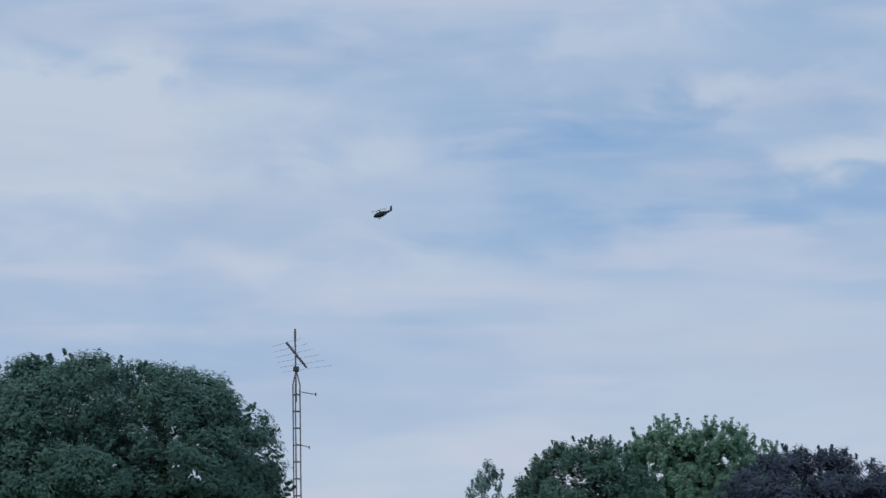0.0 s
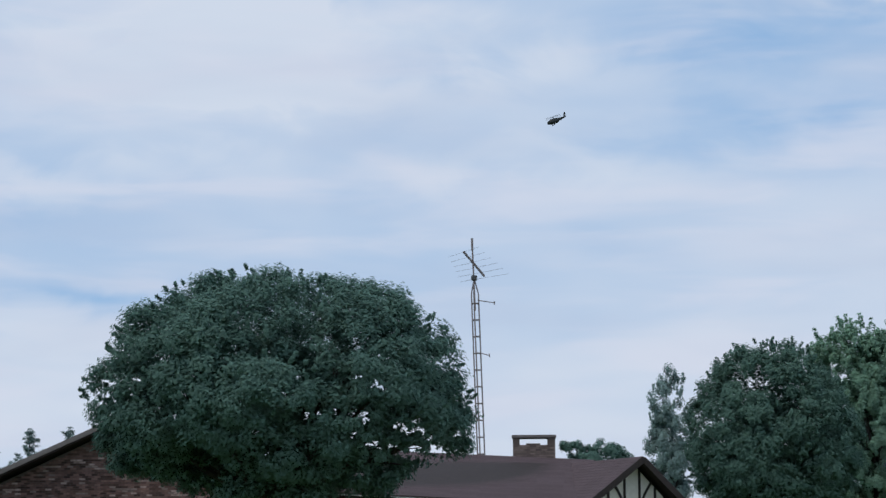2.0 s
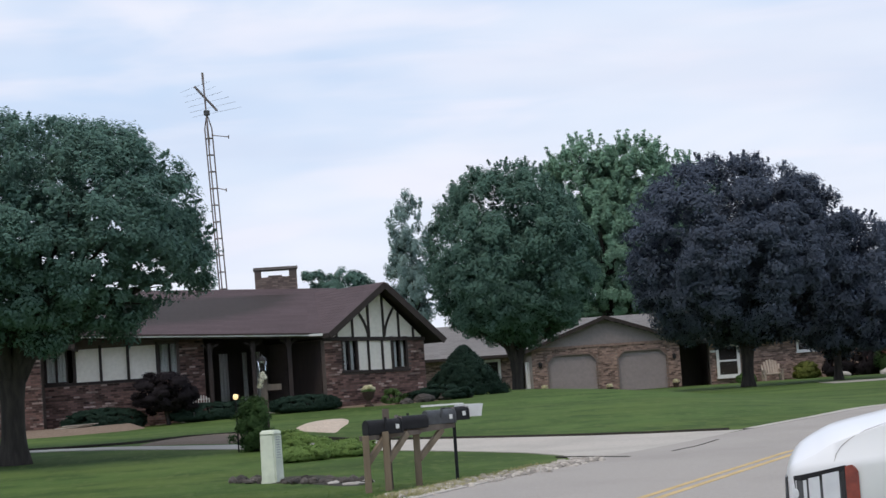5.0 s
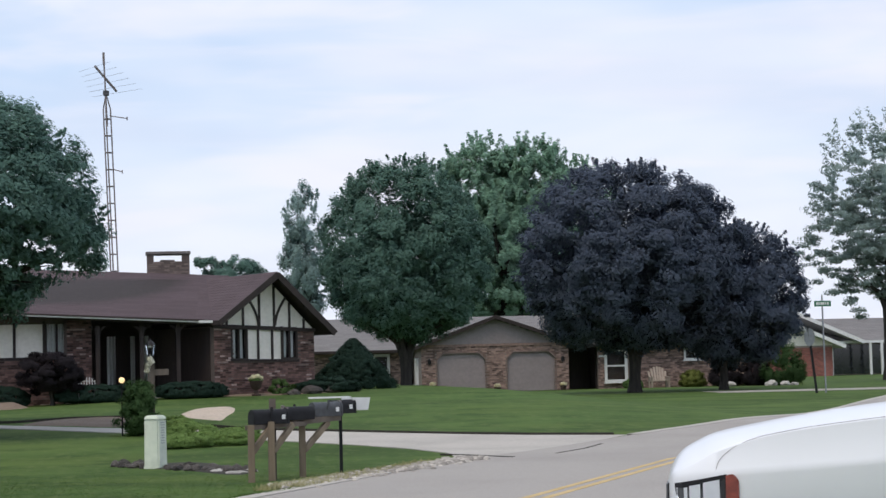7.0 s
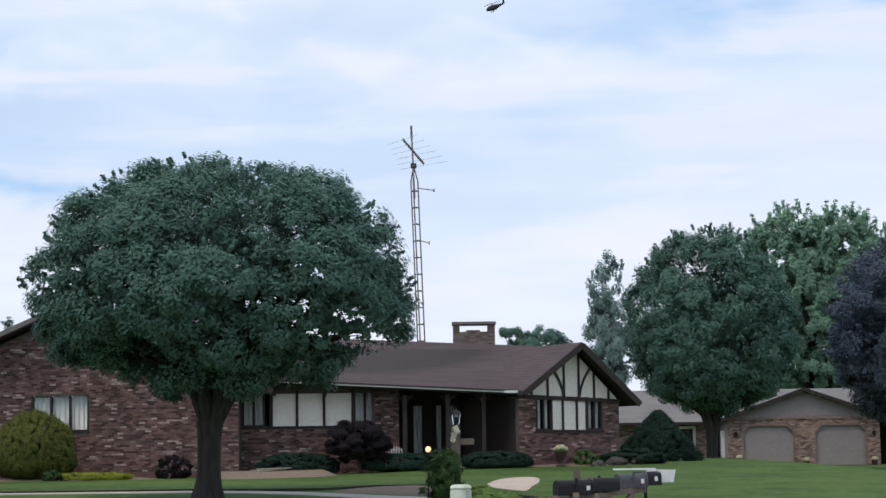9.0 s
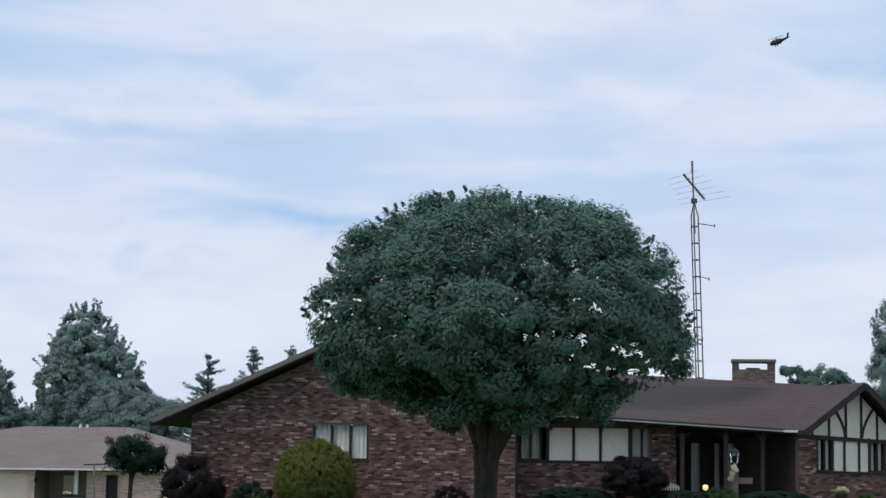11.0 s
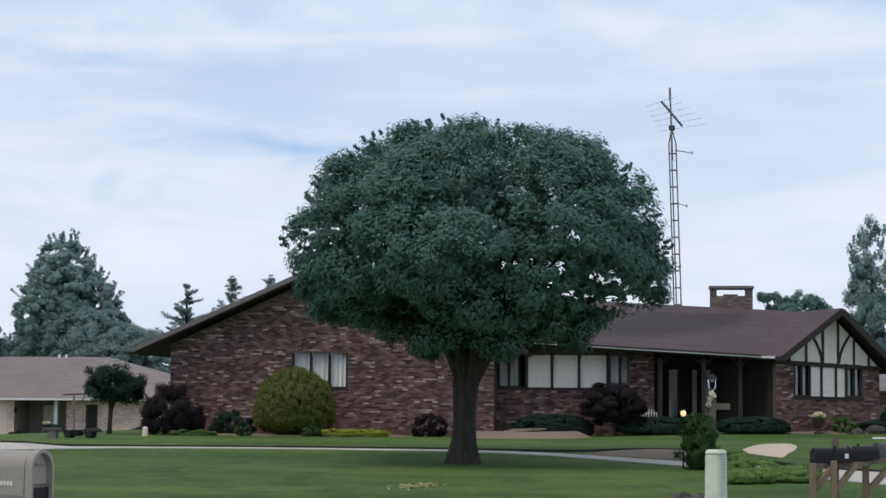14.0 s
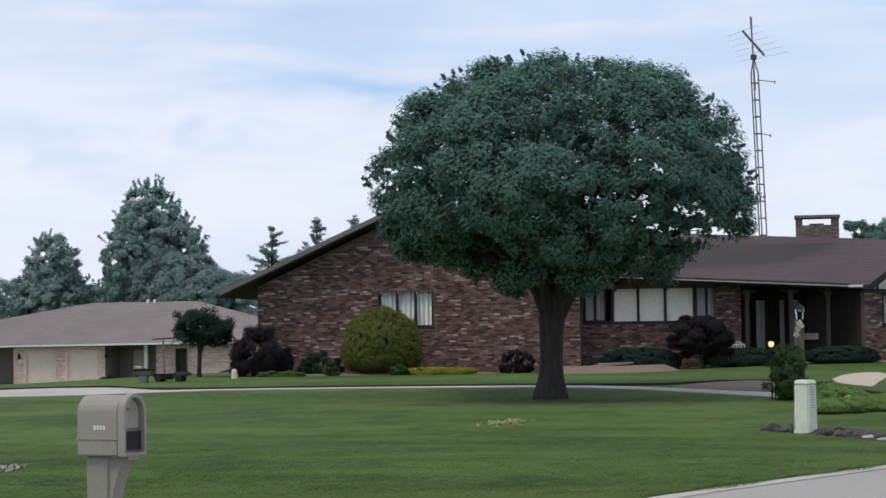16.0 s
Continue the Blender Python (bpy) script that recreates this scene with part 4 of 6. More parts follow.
     "tall bright green maple tree behind the garage", rough=0.06, sprigs=520, sprig=0.75, masses=140, heft=0.24, core=0.25, limbs=18, up_bias=0.8, flat=0.9)
tree("tree", (8.5, 101, 0.3), (8.5, 101, 4.0), 0.16, 0.12, [((8.3, 101, 7.0), (1.1, 1.1, 3.5, 4.6))], 150, 26000, (0.32, 0.32, 0.4), 0.13, LEAF_FAR_HAZED, 41, "thin young green tree behind the house", low=0.2, rough=0.22, sprigs=60, sprig=0.35)
tree("tree", (4.7, 112, 0.0), (4.7, 112, 3.0), 0.3, 0.25, [((4.85, 112, 5.6), (2.5, 1.8, 2.65, 2.6))], 300, 40000, (0.28, 0.28, 0.28), 0.15, LEAF_TREE, 43, "round dark green tree behind the roof", rough=0.12, masses=40, heft=0.28)
tree("tree", (46.5, 120, 0.1), (46.5, 120, 4.5), 0.3, 0.25, [((47.0, 120, 9.8), (5.2, 4.2, 6.2, 6.2))], 480, 60000, (0.55, 0.55, 0.22), 0.17, LEAF_HAZY, 51, "loose-crowned grey-green tree by the side street, haze in its leaf colour", rough=0.2, low=0.15, sprigs=300, sprig=0.9, limbs=22)


def spruce(at, height, width, seed, label, mat=LEAF_SPRUCE_HAZED, count=26000, size=0.2):
    """An open conifer: a thin leader with whorls of upswept branches, needles along each."""
    t = thing("spruce_tree", at, label, "tree")
    rng = random.Random(seed)
    cs = []
    wood = Shape().bar(at, (at[0], at[1], at[2] + height * 0.97), width * 0.07, 0.03)
    for j in range(22):
        h = 0.12 + 0.86 * j / 21 + rng.uniform(-0.015, 0.015)
        reach = width * max(0.02, 1 - h) ** 0.75 * rng.uniform(0.7, 1.1)
        for k in range(rng.randint(4, 7)):
            a = rng.uniform(0, 2 * math.pi)
            r = reach * rng.uniform(0.35, 1.15)
            p = Vector((at[0], at[1], at[2] + height * h))
            q = p + Vector((r * math.cos(a), r * math.sin(a), r * rng.uniform(0.1, 0.7)))
            wood.bar(p, q, 0.05, 0.015, sides=5)
            n = max(2, int(r / 0.3))
            cs += [p.lerp(q, (i + 0.6) / n) for i in range(n)]
    cs += [(at[0], at[1], at[2] + height * (0.94 + 0.02 * i)) for i in range(4)]
    hung("trunk", wood, BARK, t)
    leaves("crown", t, [tuple(c) for c in cs], (0.3, 0.3, 0.16), count, size, mat, seed, aspect=0.4)
    return t


spruce((-46.6, 178, -0.3), 12.6, 6.2, 62, "open blue-green spruce tree beyond the roof, haze in its leaf colour")
spruce((-42.4, 178, -0.3), 13.4, 6.4, 63, "open blue-green spruce tree beyond the roof, haze in its leaf colour")
spruce((-39.2, 180, -0.3), 13.6, 6.0, 64, "open blue-green spruce tree beyond the roof, haze in its leaf colour")
tree("tree", (-65.4, 172, -0.3), (-65.4, 172, 3.5), 0.4, 0.3, [((-65.4, 172, 8.2), (2.3, 2.3, 3.6, 3.5)), ((-65.8, 172, 5.2), (3.6, 3.0, 3.6, 5.0))], 900, 70000, (0.42, 0.42, 0.34), 0.22, LEAF_FAR_HAZED, 61, "tall cone-shaped blue-green tree behind the low house, haze in its leaf colour", rough=0.08, masses=150, heft=0.17, core=0.4, sprigs=160, sprig=0.5)
tree("tree", (-55, 168, -0.4), (-55, 168, 4), 0.5, 0.4, [((-55, 168, 11.2), (2.7, 2.8, 4.7, 5.0)), ((-55.9, 168, 8.6), (3.0, 3.0, 4.6, 6.0)), ((-52.8, 168, 9.3), (2.6, 2.8, 3.4, 5.0))], 1100, 110000, (0.42, 0.42, 0.34), 0.23, LEAF_FAR_HAZED, 71, "tall blue-green deciduous tree behind the low house, haze in its leaf colour", rough=0.1, masses=190, heft=0.17, core=0.25, sprigs=260, sprig=0.7, limbs=16)
tree("tree", (-49.6, 160, -0.4), (-49.6, 160, 2), 0.4, 0.3, [((-49.6, 160, 5.6), (4.5, 3.2, 3.6, 5.0))], 700, 60000, (0.42, 0.42, 0.34), 0.2, LEAF_SPRUCE_HAZED, 79, "rounded blue-green tree behind the low house, haze in its leaf colour", rough=0.1, masses=150, heft=0.15, core=0.4)
tree("tree", (-60.5, 176, -0.3), (-60.5, 176, 3), 0.4, 0.3, [((-60.8, 176, 5.2), (3.6, 3.2, 2.8, 5.0))], 420, 34000, (0.4, 0.4, 0.34), 0.22, LEAF_FAR_HAZED, 73, "bushy green tree behind the low house", rough=0.2, masses=50, heft=0.26, sprigs=80, sprig=0.6)
tree("tree", (-74, 176, -0.3), (-74, 176, 3), 0.4, 0.3, [((-73, 176, 4.6), (4.5, 3.2, 3.4, 5.0))], 420, 34000, (0.45, 0.45, 0.4), 0.22, LEAF_FAR_HAZED, 75, "bushy green tree behind the low house", rough=0.2, masses=50, heft=0.26)
tree("tree", (-43, 150, -0.4), (-43, 150, 3), 0.35, 0.3, [((-43.5, 150, 4.8), (4.2, 3.2, 2.6, 5.0))], 420, 34000, (0.42, 0.42, 0.34), 0.2, LEAF_SPRUCE_HAZED, 77, "low dark green tree beside the low roof", rough=0.2, masses=60, heft=0.24)


def shrub(name, centre, radii, count, size, mat, seed, label, category="shrub", clumps=60, stem=True, spread=0.18, full=2.4, low=0.6):
    """A low leafy plant resting on the ground: radii x, y and its height."""
    z = lie(centre[0], centre[1])
    t = thing(name, (centre[0], centre[1], z), label, category)
    cs = dome((centre[0], centre[1], z + radii[2] * 0.30), (radii[0], radii[1], radii[2] * 0.70, radii[2] * 0.28), clumps, seed, low=low, rough=0.04, full=full)
    leaves("foliage", t, cs, (radii[0] * spread, radii[1] * spread, radii[2] * spread * 0.8), count, size, mat, seed)
    if stem:
        st = Shape()
        for k in range(5):
            a = k * 1.3
            st.bar((centre[0], centre[1], z - 0.05), (centre[0] + radii[0] * 0.5 * math.cos(a), centre[1] + radii[1] * 0.5 * math.sin(a), z + radii[2] * 0.7), 0.035, 0.012, sides=6)
        hung("stem", st, BARK, t)
    return t


shrub("globe_shrub", (-13.15, 64.3), (1.34, 1.3, 2.2), 85000, 0.055, LEAF_GOLD, 101, "clipped golden-green cypress globe before the brick wall", clumps=2600, spread=0.07, full=2.1, low=0.8)
shrub("red_shrub", (-17.0, 63.6), (1.05, 0.9, 1.6), 30000, 0.065, LEAF_RED, 102, "dark red barberry shrub at the house corner", clumps=120)
tree("red_shrub", (-2.75, 65.2, lie(-2.75, 65.2)), (-2.8, 65.2, lie(-2.75, 65.2) + 0.45), 0.07, 0.06, [((-2.8, 65.2, 1.75), (1.05, 0.85, 0.72, 0.6)), ((-3.2, 65.2, 1.5), (0.6, 0.6, 0.4, 0.5)), ((-2.3, 65.2, 1.5), (0.55, 0.6, 0.45, 0.55))], 520, 44000, (0.14, 0.14, 0.1), 0.06, LEAF_RED, 103,
     "low umbrella-crowned dark red maple before the porch", category="shrub", masses=44, heft=0.24, core=0.3, flat=0.5, limbs=9)
shrub("low_shrub", (-15.3, 64.6), (0.75, 0.6, 0.75), 5000, 0.08, LEAF_YEW, 104, "low dark evergreen shrub by the wall", clumps=70)
shrub("low_shrub", (-8.75, 64.6), (0.55, 0.5, 0.75), 3000, 0.09, LEAF_RED, 105, "small twiggy dark shrub by the wall", clumps=50)
shrub("hedge", (-4.85, 65.6), (1.35, 0.6, 0.72), 40000, 0.07, LEAF_YEW, 106, "clipped low dark yew hedge before the wall", clumps=1100, spread=0.07, low=0.8, full=2.8)
shrub("hedge", (-1.2, 65.4), (1.5, 0.6, 0.55), 40000, 0.07, LEAF_YEW, 107, "clipped low dark yew hedge before the porch", clumps=1100, spread=0.07, low=0.8, full=2.8)
shrub("hedge", (1.65, 65.2), (1.15, 0.6, 0.52), 32000, 0.07, LEAF_YEW, 108, "clipped low dark yew hedge before the porch", clumps=1100, spread=0.07, low=0.8, full=2.8)
shrub("low_shrub", (4.6, 66.0), (0.5, 0.4, 0.5), 2500, 0.07, LEAF_VINE, 109, "low green border plant by the wing", clumps=40)
shrub("hedge", (6.2, 67.0), (1.05, 0.6, 0.5), 16000, 0.07, LEAF_YEW, 110, "low spreading dark evergreen by the wing", clumps=80)
shrub("groundcover", (-11.2, 63.6), (1.35, 0.6, 0.24), 6000, 0.07, LEAF_LIME, 111, "bright lime-yellow groundcover in the bed", clumps=90, stem=False)
shrub("groundcover", (-16.2, 62.6), (0.85, 0.5, 0.18), 3000, 0.07, LEAF_VINE, 112, "pale green groundcover in the bed", clumps=60, stem=False)
for x, s in ((-14.6, 113), (-12.3, 114)):
    shrub("low_shrub", (x, 62.9), (0.34, 0.3, 0.32), 1500, 0.07, LEAF_IVY, s, "small dull green cushion plant in the bed", clumps=30)
for i, (x, y, rx, ry, h) in enumerate(((0.9, 42.0, 0.6, 0.9, 0.34), (1.7, 42.6, 0.8, 1.0, 0.36), (1.1, 44.4, 0.6, 0.9, 0.45), (0.75, 46.4, 0.5, 0.7, 0.5), (2.1, 44.2, 0.5, 0.8, 0.3))):
    shrub("groundcover", (x, y), (rx, ry, h * 0.75), 9000, 0.06, LEAF_SEDGE, 120 + i, "loose pale green perennials in the island bed", clumps=220, stem=False)


def cone_shrub(at, radius, height, seed):
    t = thing("cone_shrub", at, "dense blunt cone-shaped dark green yew by the wing", "shrub")
    rng = np.random.default_rng(seed)
    cs = []
    for _ in range(700):
        h = rng.random() ** 1.2
        r = radius * (1 - h ** 1.35 * 0.96) * (0.75 + 0.25 * rng.random())
        a = rng.uniform(0, 2 * math.pi)
        cs.append((at[0] + r * math.cos(a), at[1] + r * math.sin(a), at[2] + 0.08 + h * height))
    leaves("foliage", t, cs, (0.15, 0.15, 0.12), 60000, 0.07, LEAF_YEW, seed)
    hung("stem", Shape().bar(at, (at[0], at[1], at[2] + height * 0.8), 0.08, 0.03), BARK, t)


cone_shrub((7.85, 74, 0.85), 1.6, 1.75, 131)
tree("tree", (-19.3, 64.0, 0.5), (-19.25, 64.0, 1.6), 0.08, 0.07, [((-19.15, 64.0, 2.15), (0.95, 0.9, 0.72, 0.55)), ((-18.55, 64.0, 2.15), (0.45, 0.6, 0.5, 0.4))], 150, 15000, (0.2, 0.2, 0.17), 0.08, LEAF_YEW, 133, "small round-headed ornamental tree at the house corner", low=0.4, rough=0.28)

# ---- brick facing of the main house ----
brickwork(gable_wall, (-17.8, 66.0, 0.5), X, -Y, 11.0, lambda s: gable_top(s) - 0.52, BRICK, 5, holes=[(WIN[0] - 0.03, WIN[1] + 0.03, WIN[2] - 0.05, WIN[3] + 0.04)], pale=BRICK_PALE, pale_share=0.19, singles=300)
brickwork(front_wall, (-6.9, 66.9, 0.4), X, -Y, 4.55, lambda s: 1.80, BRICK, 6, pale=BRICK_PALE, pale_share=0.13)
brickwork(front_wall, (-2.35, 66.9, 0.4), X, -Y, 0.8, lambda s: 3.1, BRICK, 7, pale=BRICK_PALE, pale_share=0.15)
brickwork(wing_wall, wing(0, 0, 0.5), WE, WN, 3.78, lambda s: 2.62 - 0.042 * s, BRICK, 8, holes=[(0.62, 3.18, 1.46, 4)], pale=BRICK_PALE, pale_share=0.15)
brickwork(chimney, (0.32, 71.9, 4.6), X, -Y, 1.51, lambda s: 1.03, BRICK_GREY, 9)
# dark sheet laid over the wing's side wall as porch shade
hung("porch_panelling", Shape().solid(*wing_box(-0.03, -0.004, -2.8, -0.26, 0.5, 3.1)), DARK_WOOD_AND_SHADE, house, "dark sheet for the shade on the porch end wall")

# ---- television mast behind the ridge ----
mast = thing("antenna_mast", (-0.75, 72.6, 0.7), "tall thin galvanised lattice mast carrying a television aerial", "antenna")
M0, M1 = Vector((-0.70, 72.6, 0.7)), Vector((-1.03, 72.6, 11.2))
legs = []
for a in range(3):
    d = Vector((0.15 * math.cos(2.1 * a + 0.35), 0.15 * math.sin(2.1 * a + 0.35), 0))
    legs.append((M0 + d, M1 + d))
    hung("leg", Shape().bar(M0 + d, M1 + d, 0.026, sides=6), GALV, mast)
for k in range(17):
    f = (k + 0.6) / 17.2
    sh = Shape()
    pts = [p.lerp(q, f) for p, q in legs]
    for i in range(3):
        sh.bar(pts[i], pts[(i + 1) % 3], 0.024, sides=6)
    hung("rung", sh, GALV, mast)
top = Vector((-1.04, 72.6, 11.75))
peak = Shape()
for p, q in legs:
    peak.bar(q, top, 0.024, sides=6)
hung("peak", peak, GALV, mast)
pole = hung("pole", Shape().bar(M1.lerp(M0, 0.06), (-1.11, 72.6, 13.2), 0.032, sides=8).bar((-1.10, 72.6, 12.8), (-1.11, 72.6, 13.25), 0.045, sides=8), GALV, mast)
hung("rotor", Shape().box((-1.15, 72.5, 11.68), (-0.93, 72.7, 11.86)), GREY_BOX, mast, bevel=0.02)
boom = hung("boom", Shape().beam((-1.42, 72.35, 12.72), (-0.66, 72.95, 11.88), 0.05, 0.07), GALV, mast, "dark aerial boom")
for k in range(6):
    f = k / 5
    c = Vector((-1.42, 72.35, 12.72)).lerp(Vector((-0.66, 72.95, 11.88)), f)
    ln = 0.55 + 0.35 * f
    hung("element", Shape().bar(c + Vector((-ln, 0.25, -0.16 + 0.0 * f)), c + Vector((ln, -0.25, 0.12 - 0.06 * f)), 0.005, sides=5), ALU, boom)
for z, ln in ((10.95, 0.62), (9.02, 0.36)):
    x = M0.x + (M1.x - M0.x) * (z - 0.7) / 10.5
    hung("standoff", Shape().bar((x + 0.1, 72.6, z), (x + 0.1 + ln, 72.6, z - 0.1), 0.018, sides=6).bar((x + 0.1 + ln, 72.6, z - 0.16), (x + 0.1 + ln, 72.6, z - 0.04), 0.022, sides=6), GALV, mast)

# ---- lantern post with vine, and the small lit globe ----
lz = lie(0.25, 46)
post = thing("lamp_post", (0.25, 46, lz), "weathered wooden lamp post with a black lantern", "lamp post")
hung("post", Shape().box((0.18, 45.93, lz - 0.1), (0.34, 46.07, 1.98)), TIMBER_GREY, post, bevel=0.01)
hung("name_board", Shape().box((0.34, 45.97, 1.62), (0.66, 46.02, 1.76)), TIMBER_GREY, post, "grey wooden board on an arm")
lan = hung("lantern", Shape().turned((0.25, 46, 1.98), [(0.05, 0), (0.03, 0.05), (0.06, 0.08), (0.06, 0.1)], 6), BLACK, post, "black metal lantern")
hung("hood", Shape().turned((0.25, 46, 2.32), [(0.13, 0), (0.09, 0.05), (0.03, 0.09), (0.015, 0.14)], 6), BLACK, lan)
hung("pane", Shape().turned((0.25, 46, 2.08), [(0.07, 0), (0.11, 0.24)], 6), GLASS, lan)
fr = Shape()
for k in range(6):
    a = 2 * math.pi * k / 6
    fr.bar((0.25 + 0.075 * math.cos(a), 46 + 0.075 * math.sin(a), 2.08), (0.25 + 0.115 * math.cos(a), 46 + 0.115 * math.sin(a), 2.33), 0.009, sides=5)
hung("bars", fr, BLACK, lan)
leaves("blossom", post, [(0.24, 45.88, 2.0), (0.2, 45.9, 1.86), (0.28, 45.88, 1.94), (0.17, 45.9, 1.74)], (0.07, 0.05, 0.07), 500, 0.04, BLOSSOM, 141, label="cream blossom below the lantern")
vine = thing("climbing_vine", (0.0, 45.8, lz), "bushy green vine climbing round the lamp post", "vine")
rng = np.random.default_rng(142)
cs = [(0.0 + rng.normal(0, 0.17) * (1.1 - 0.35 * h), 45.8 + rng.normal(0, 0.16), lz + 0.05 + 1.12 * h) for h in rng.random(130)]
leaves("foliage", vine, cs, (0.15, 0.15, 0.13), 12000, 0.065, LEAF_IVY, 142)
st = Shape()
for k in range(4):
    st.bar((-0.05 + 0.05 * k, 45.82, lz - 0.05), (-0.15 + 0.12 * k, 45.8, lz + 1.0), 0.02, 0.008, sides=6)
hung("stem", st, BARK, vine)
globe = thing("garden_light", (-0.40, 45.9, lz), "small lit globe light on a thin stake", "garden light")
hung("stake", Shape().bar((-0.40, 45.9, lz - 0.1), (-0.40, 45.9, 1.46), 0.018, sides=8), BLACK, globe)
hung("globe", Shape().turned((-0.40, 45.9, 1.46), [(0.03, 0), (0.055, 0.03), (0.066, 0.07), (0.055, 0.11), (0.02, 0.13)], 14), LAMP_GLOW, globe, "glowing amber globe", smooth=True)

# ---- beds and stones ----
def bed(name, pts, lift, mat, label, category):
    cx, cy = sum(p[0] for p in pts) / len(pts), sum(p[1] for p in pts) / len(pts)
    ring = []
    n = len(pts)
    for i in range(n * 6):
        i0, f = i // 6, (i % 6) / 6
        p0, p1, p2, p3 = (Vector(pts[(i0 + k - 1) % n]) for k in range(4))
        ring.append(0.5 * ((2 * p1) + (p2 - p0) * f + (2 * p0 - 5 * p1 + 4 * p2 - p3) * f * f + (3 * p1 - p0 - 3 * p2 + p3) * f ** 3))
    sh = Shape()
    m = len(ring)
    for k in range(1, 5):
        for p in ring:
            x, y = cx + (p.x - cx) * k / 4, cy + (p.y - cy) * k / 4
            sh.v.append((x, y, lie(x, y) + (lift if k < 4 else -0.03)))
    sh.v.append((cx, cy, lie(cx, cy) + lift))
    for k in range(3):
        for i in range(m):
            j = (i + 1) % m
            sh.f.append((k * m + i, (k + 1) * m + i, (k + 1) * m + j, k * m + j))
    for i in range(m):
        sh.f.append((4 * m, i, (i + 1) % m))
    return tagged(part(name, sh, mat, smooth=True), label, category, kind="structure")


bed("gravel_bed", [(1.0, 53.6), (1.25, 50.9), (1.95, 50.1), (2.3, 52.6), (2.62, 55.2), (2.7, 58.6), (1.9, 58.2), (1.3, 56.2)], 0.05, material("pale_pea_gravel", (0.64, 0.52, 0.41), (0.40, 0.33, 0.27), scale=14, rough=0.95, bump=0.8, bump_scale=40), "pale pea gravel patch in the lawn", "gravel bed")
bed("mulch_bed", [(-3.1, 51.0), (-1.8, 50.0), (-0.4, 48.9), (0.3, 50.2), (0.1, 52.2), (-0.6, 53.4), (-1.44, 53.3), (-2.3, 52.6)], 0.05, MULCH, "brown bark mulch bed beside the drive", "mulch bed")
bed("mulch_bed", [(-7.2, 62.4), (-4.2, 62.8), (-3.4, 64.6), (-5.0, 66.6), (-8.0, 66.4)], 0.2, MULCH, "raised brown mulch bed against the wall", "mulch bed")
bed("mulch_bed", [(-17.6, 63.4), (-10.0, 63.2), (-9.2, 64.5), (-9.8, 66.0), (-17.8, 66.0)], 0.05, MULCH, "brown mulch bed along the gable wall", "mulch bed")
bed("mulch_bed", [(-0.5, 37.1), (-0.1, 35.8), (0.7, 34.6), (1.5, 32.4), (1.9, 32.7), (1.6, 35.7), (1.1, 37.2), (0.2, 37.4)], 0.02, SOIL, "dark soil bed of stones round the pedestal", "mulch bed")
bed("mulch_bed", [(2.5, 65.4), (5.0, 65.6), (7.4, 67.8), (6.4, 68.6), (3.0, 66.2)], 0.04, MULCH, "brown mulch bed along the wing", "mulch bed")


def stone_mesh(seed, mat):
    bm = bmesh.new()
    bmesh.ops.create_icosphere(bm, subdivisions=2, radius=1)
    for v in bm.verts:
        v.co *= 1 + 0.35 * noise.noise(v.co * 1.3 + Vector((seed * 3.7, 0, 0))) + 0.1 * noise.noise(v.co * 4 + Vector((seed, 5, 0)))
    me = bpy.data.meshes.new("stone")
    bm.to_mesh(me)
    bm.free()
    me.materials.append(mat)
    return me


STONES = [stone_mesh(k, STONE) for k in range(5)]
PALE_STONES = [stone_mesh(k, PALE_STONE) for k in range(5, 8)]
rs = random.Random(9)


def stone(x, y, sx, sy, sz, label, group, pale=False):
    ob = new("stone", rs.choice(PALE_STONES if pale else STONES))
    ob.location = (x, y, lie(x, y) + sz * 0.45)
    ob.scale = (sx, sy, sz)
    ob.rotation_euler = (0, 0, rs.uniform(0, 6))
    tagged(ob, label, "stone", group)


for k in range(80):
    f = rs.random()
    stone(-0.35 + 2.2 * f + rs.uniform(-0.15, 0.15), 36.8 - 3.3 * f + rs.uniform(-0.5, 0.5), rs.uniform(0.04, 0.13), rs.uniform(0.05, 0.12), rs.uniform(0.025, 0.08), "dark flat field stone edging the island bed", "stones of the island bed")
for x, y, a, b in ((-0.1, 36.3, 0.16, 0.2), (1.25, 33.8, 0.13, 0.2), (1.55, 33.1, 0.2, 0.2), (1.75, 33.6, 0.15, 0.25), (1.4, 34.3, 0.1, 0.2)):
    stone(x, y, a, b, 0.035, "pale flat stone slab in the island bed", "slabs of the island bed", True)
for x, y, s in ((5.6, 66.2, 0.32), (6.4, 66.8, 0.24), (5.0, 65.7, 0.2), (7.2, 67.4, 0.2)):
    stone(x, y, s * 1.3, s, s * 0.6, "tan boulder by the wing wall", "boulders by the wing")
planks = thing("scrap_boards", (-5.9, 64.0, lie(-5.9, 64) + 0.14), "pale split boards lying on the mulch", "boards")
for k in range(5):
    z = lie(-5.9, 64) + 0.16 + 0.03 * k
    hung("board", Shape().beam((-6.5 + 0.12 * k, 63.8 + 0.1 * k, z), (-5.3 + 0.1 * k, 64.1 - 0.12 * k, z + 0.03), 0.12, 0.025), TIMBER if k % 2 else GRAVEL, planks)
stump = thing("stump_patch", (-5.58, 39.0, lie(-5.58, 39)), "pale dead-grass patch of old chips on the lawn", "debris")
chips = Shape()
for k in range(90):
    x, y = -5.55 + rs.gauss(0, 0.25), 39.1 + rs.gauss(0, 0.5)
    chips.beam((x, y, lie(x, y) + 0.01), (x + rs.uniform(-0.1, 0.1), y + rs.uniform(-0.1, 0.1), lie(x, y) + rs.uniform(0.02, 0.05)), 0.03, 0.012)
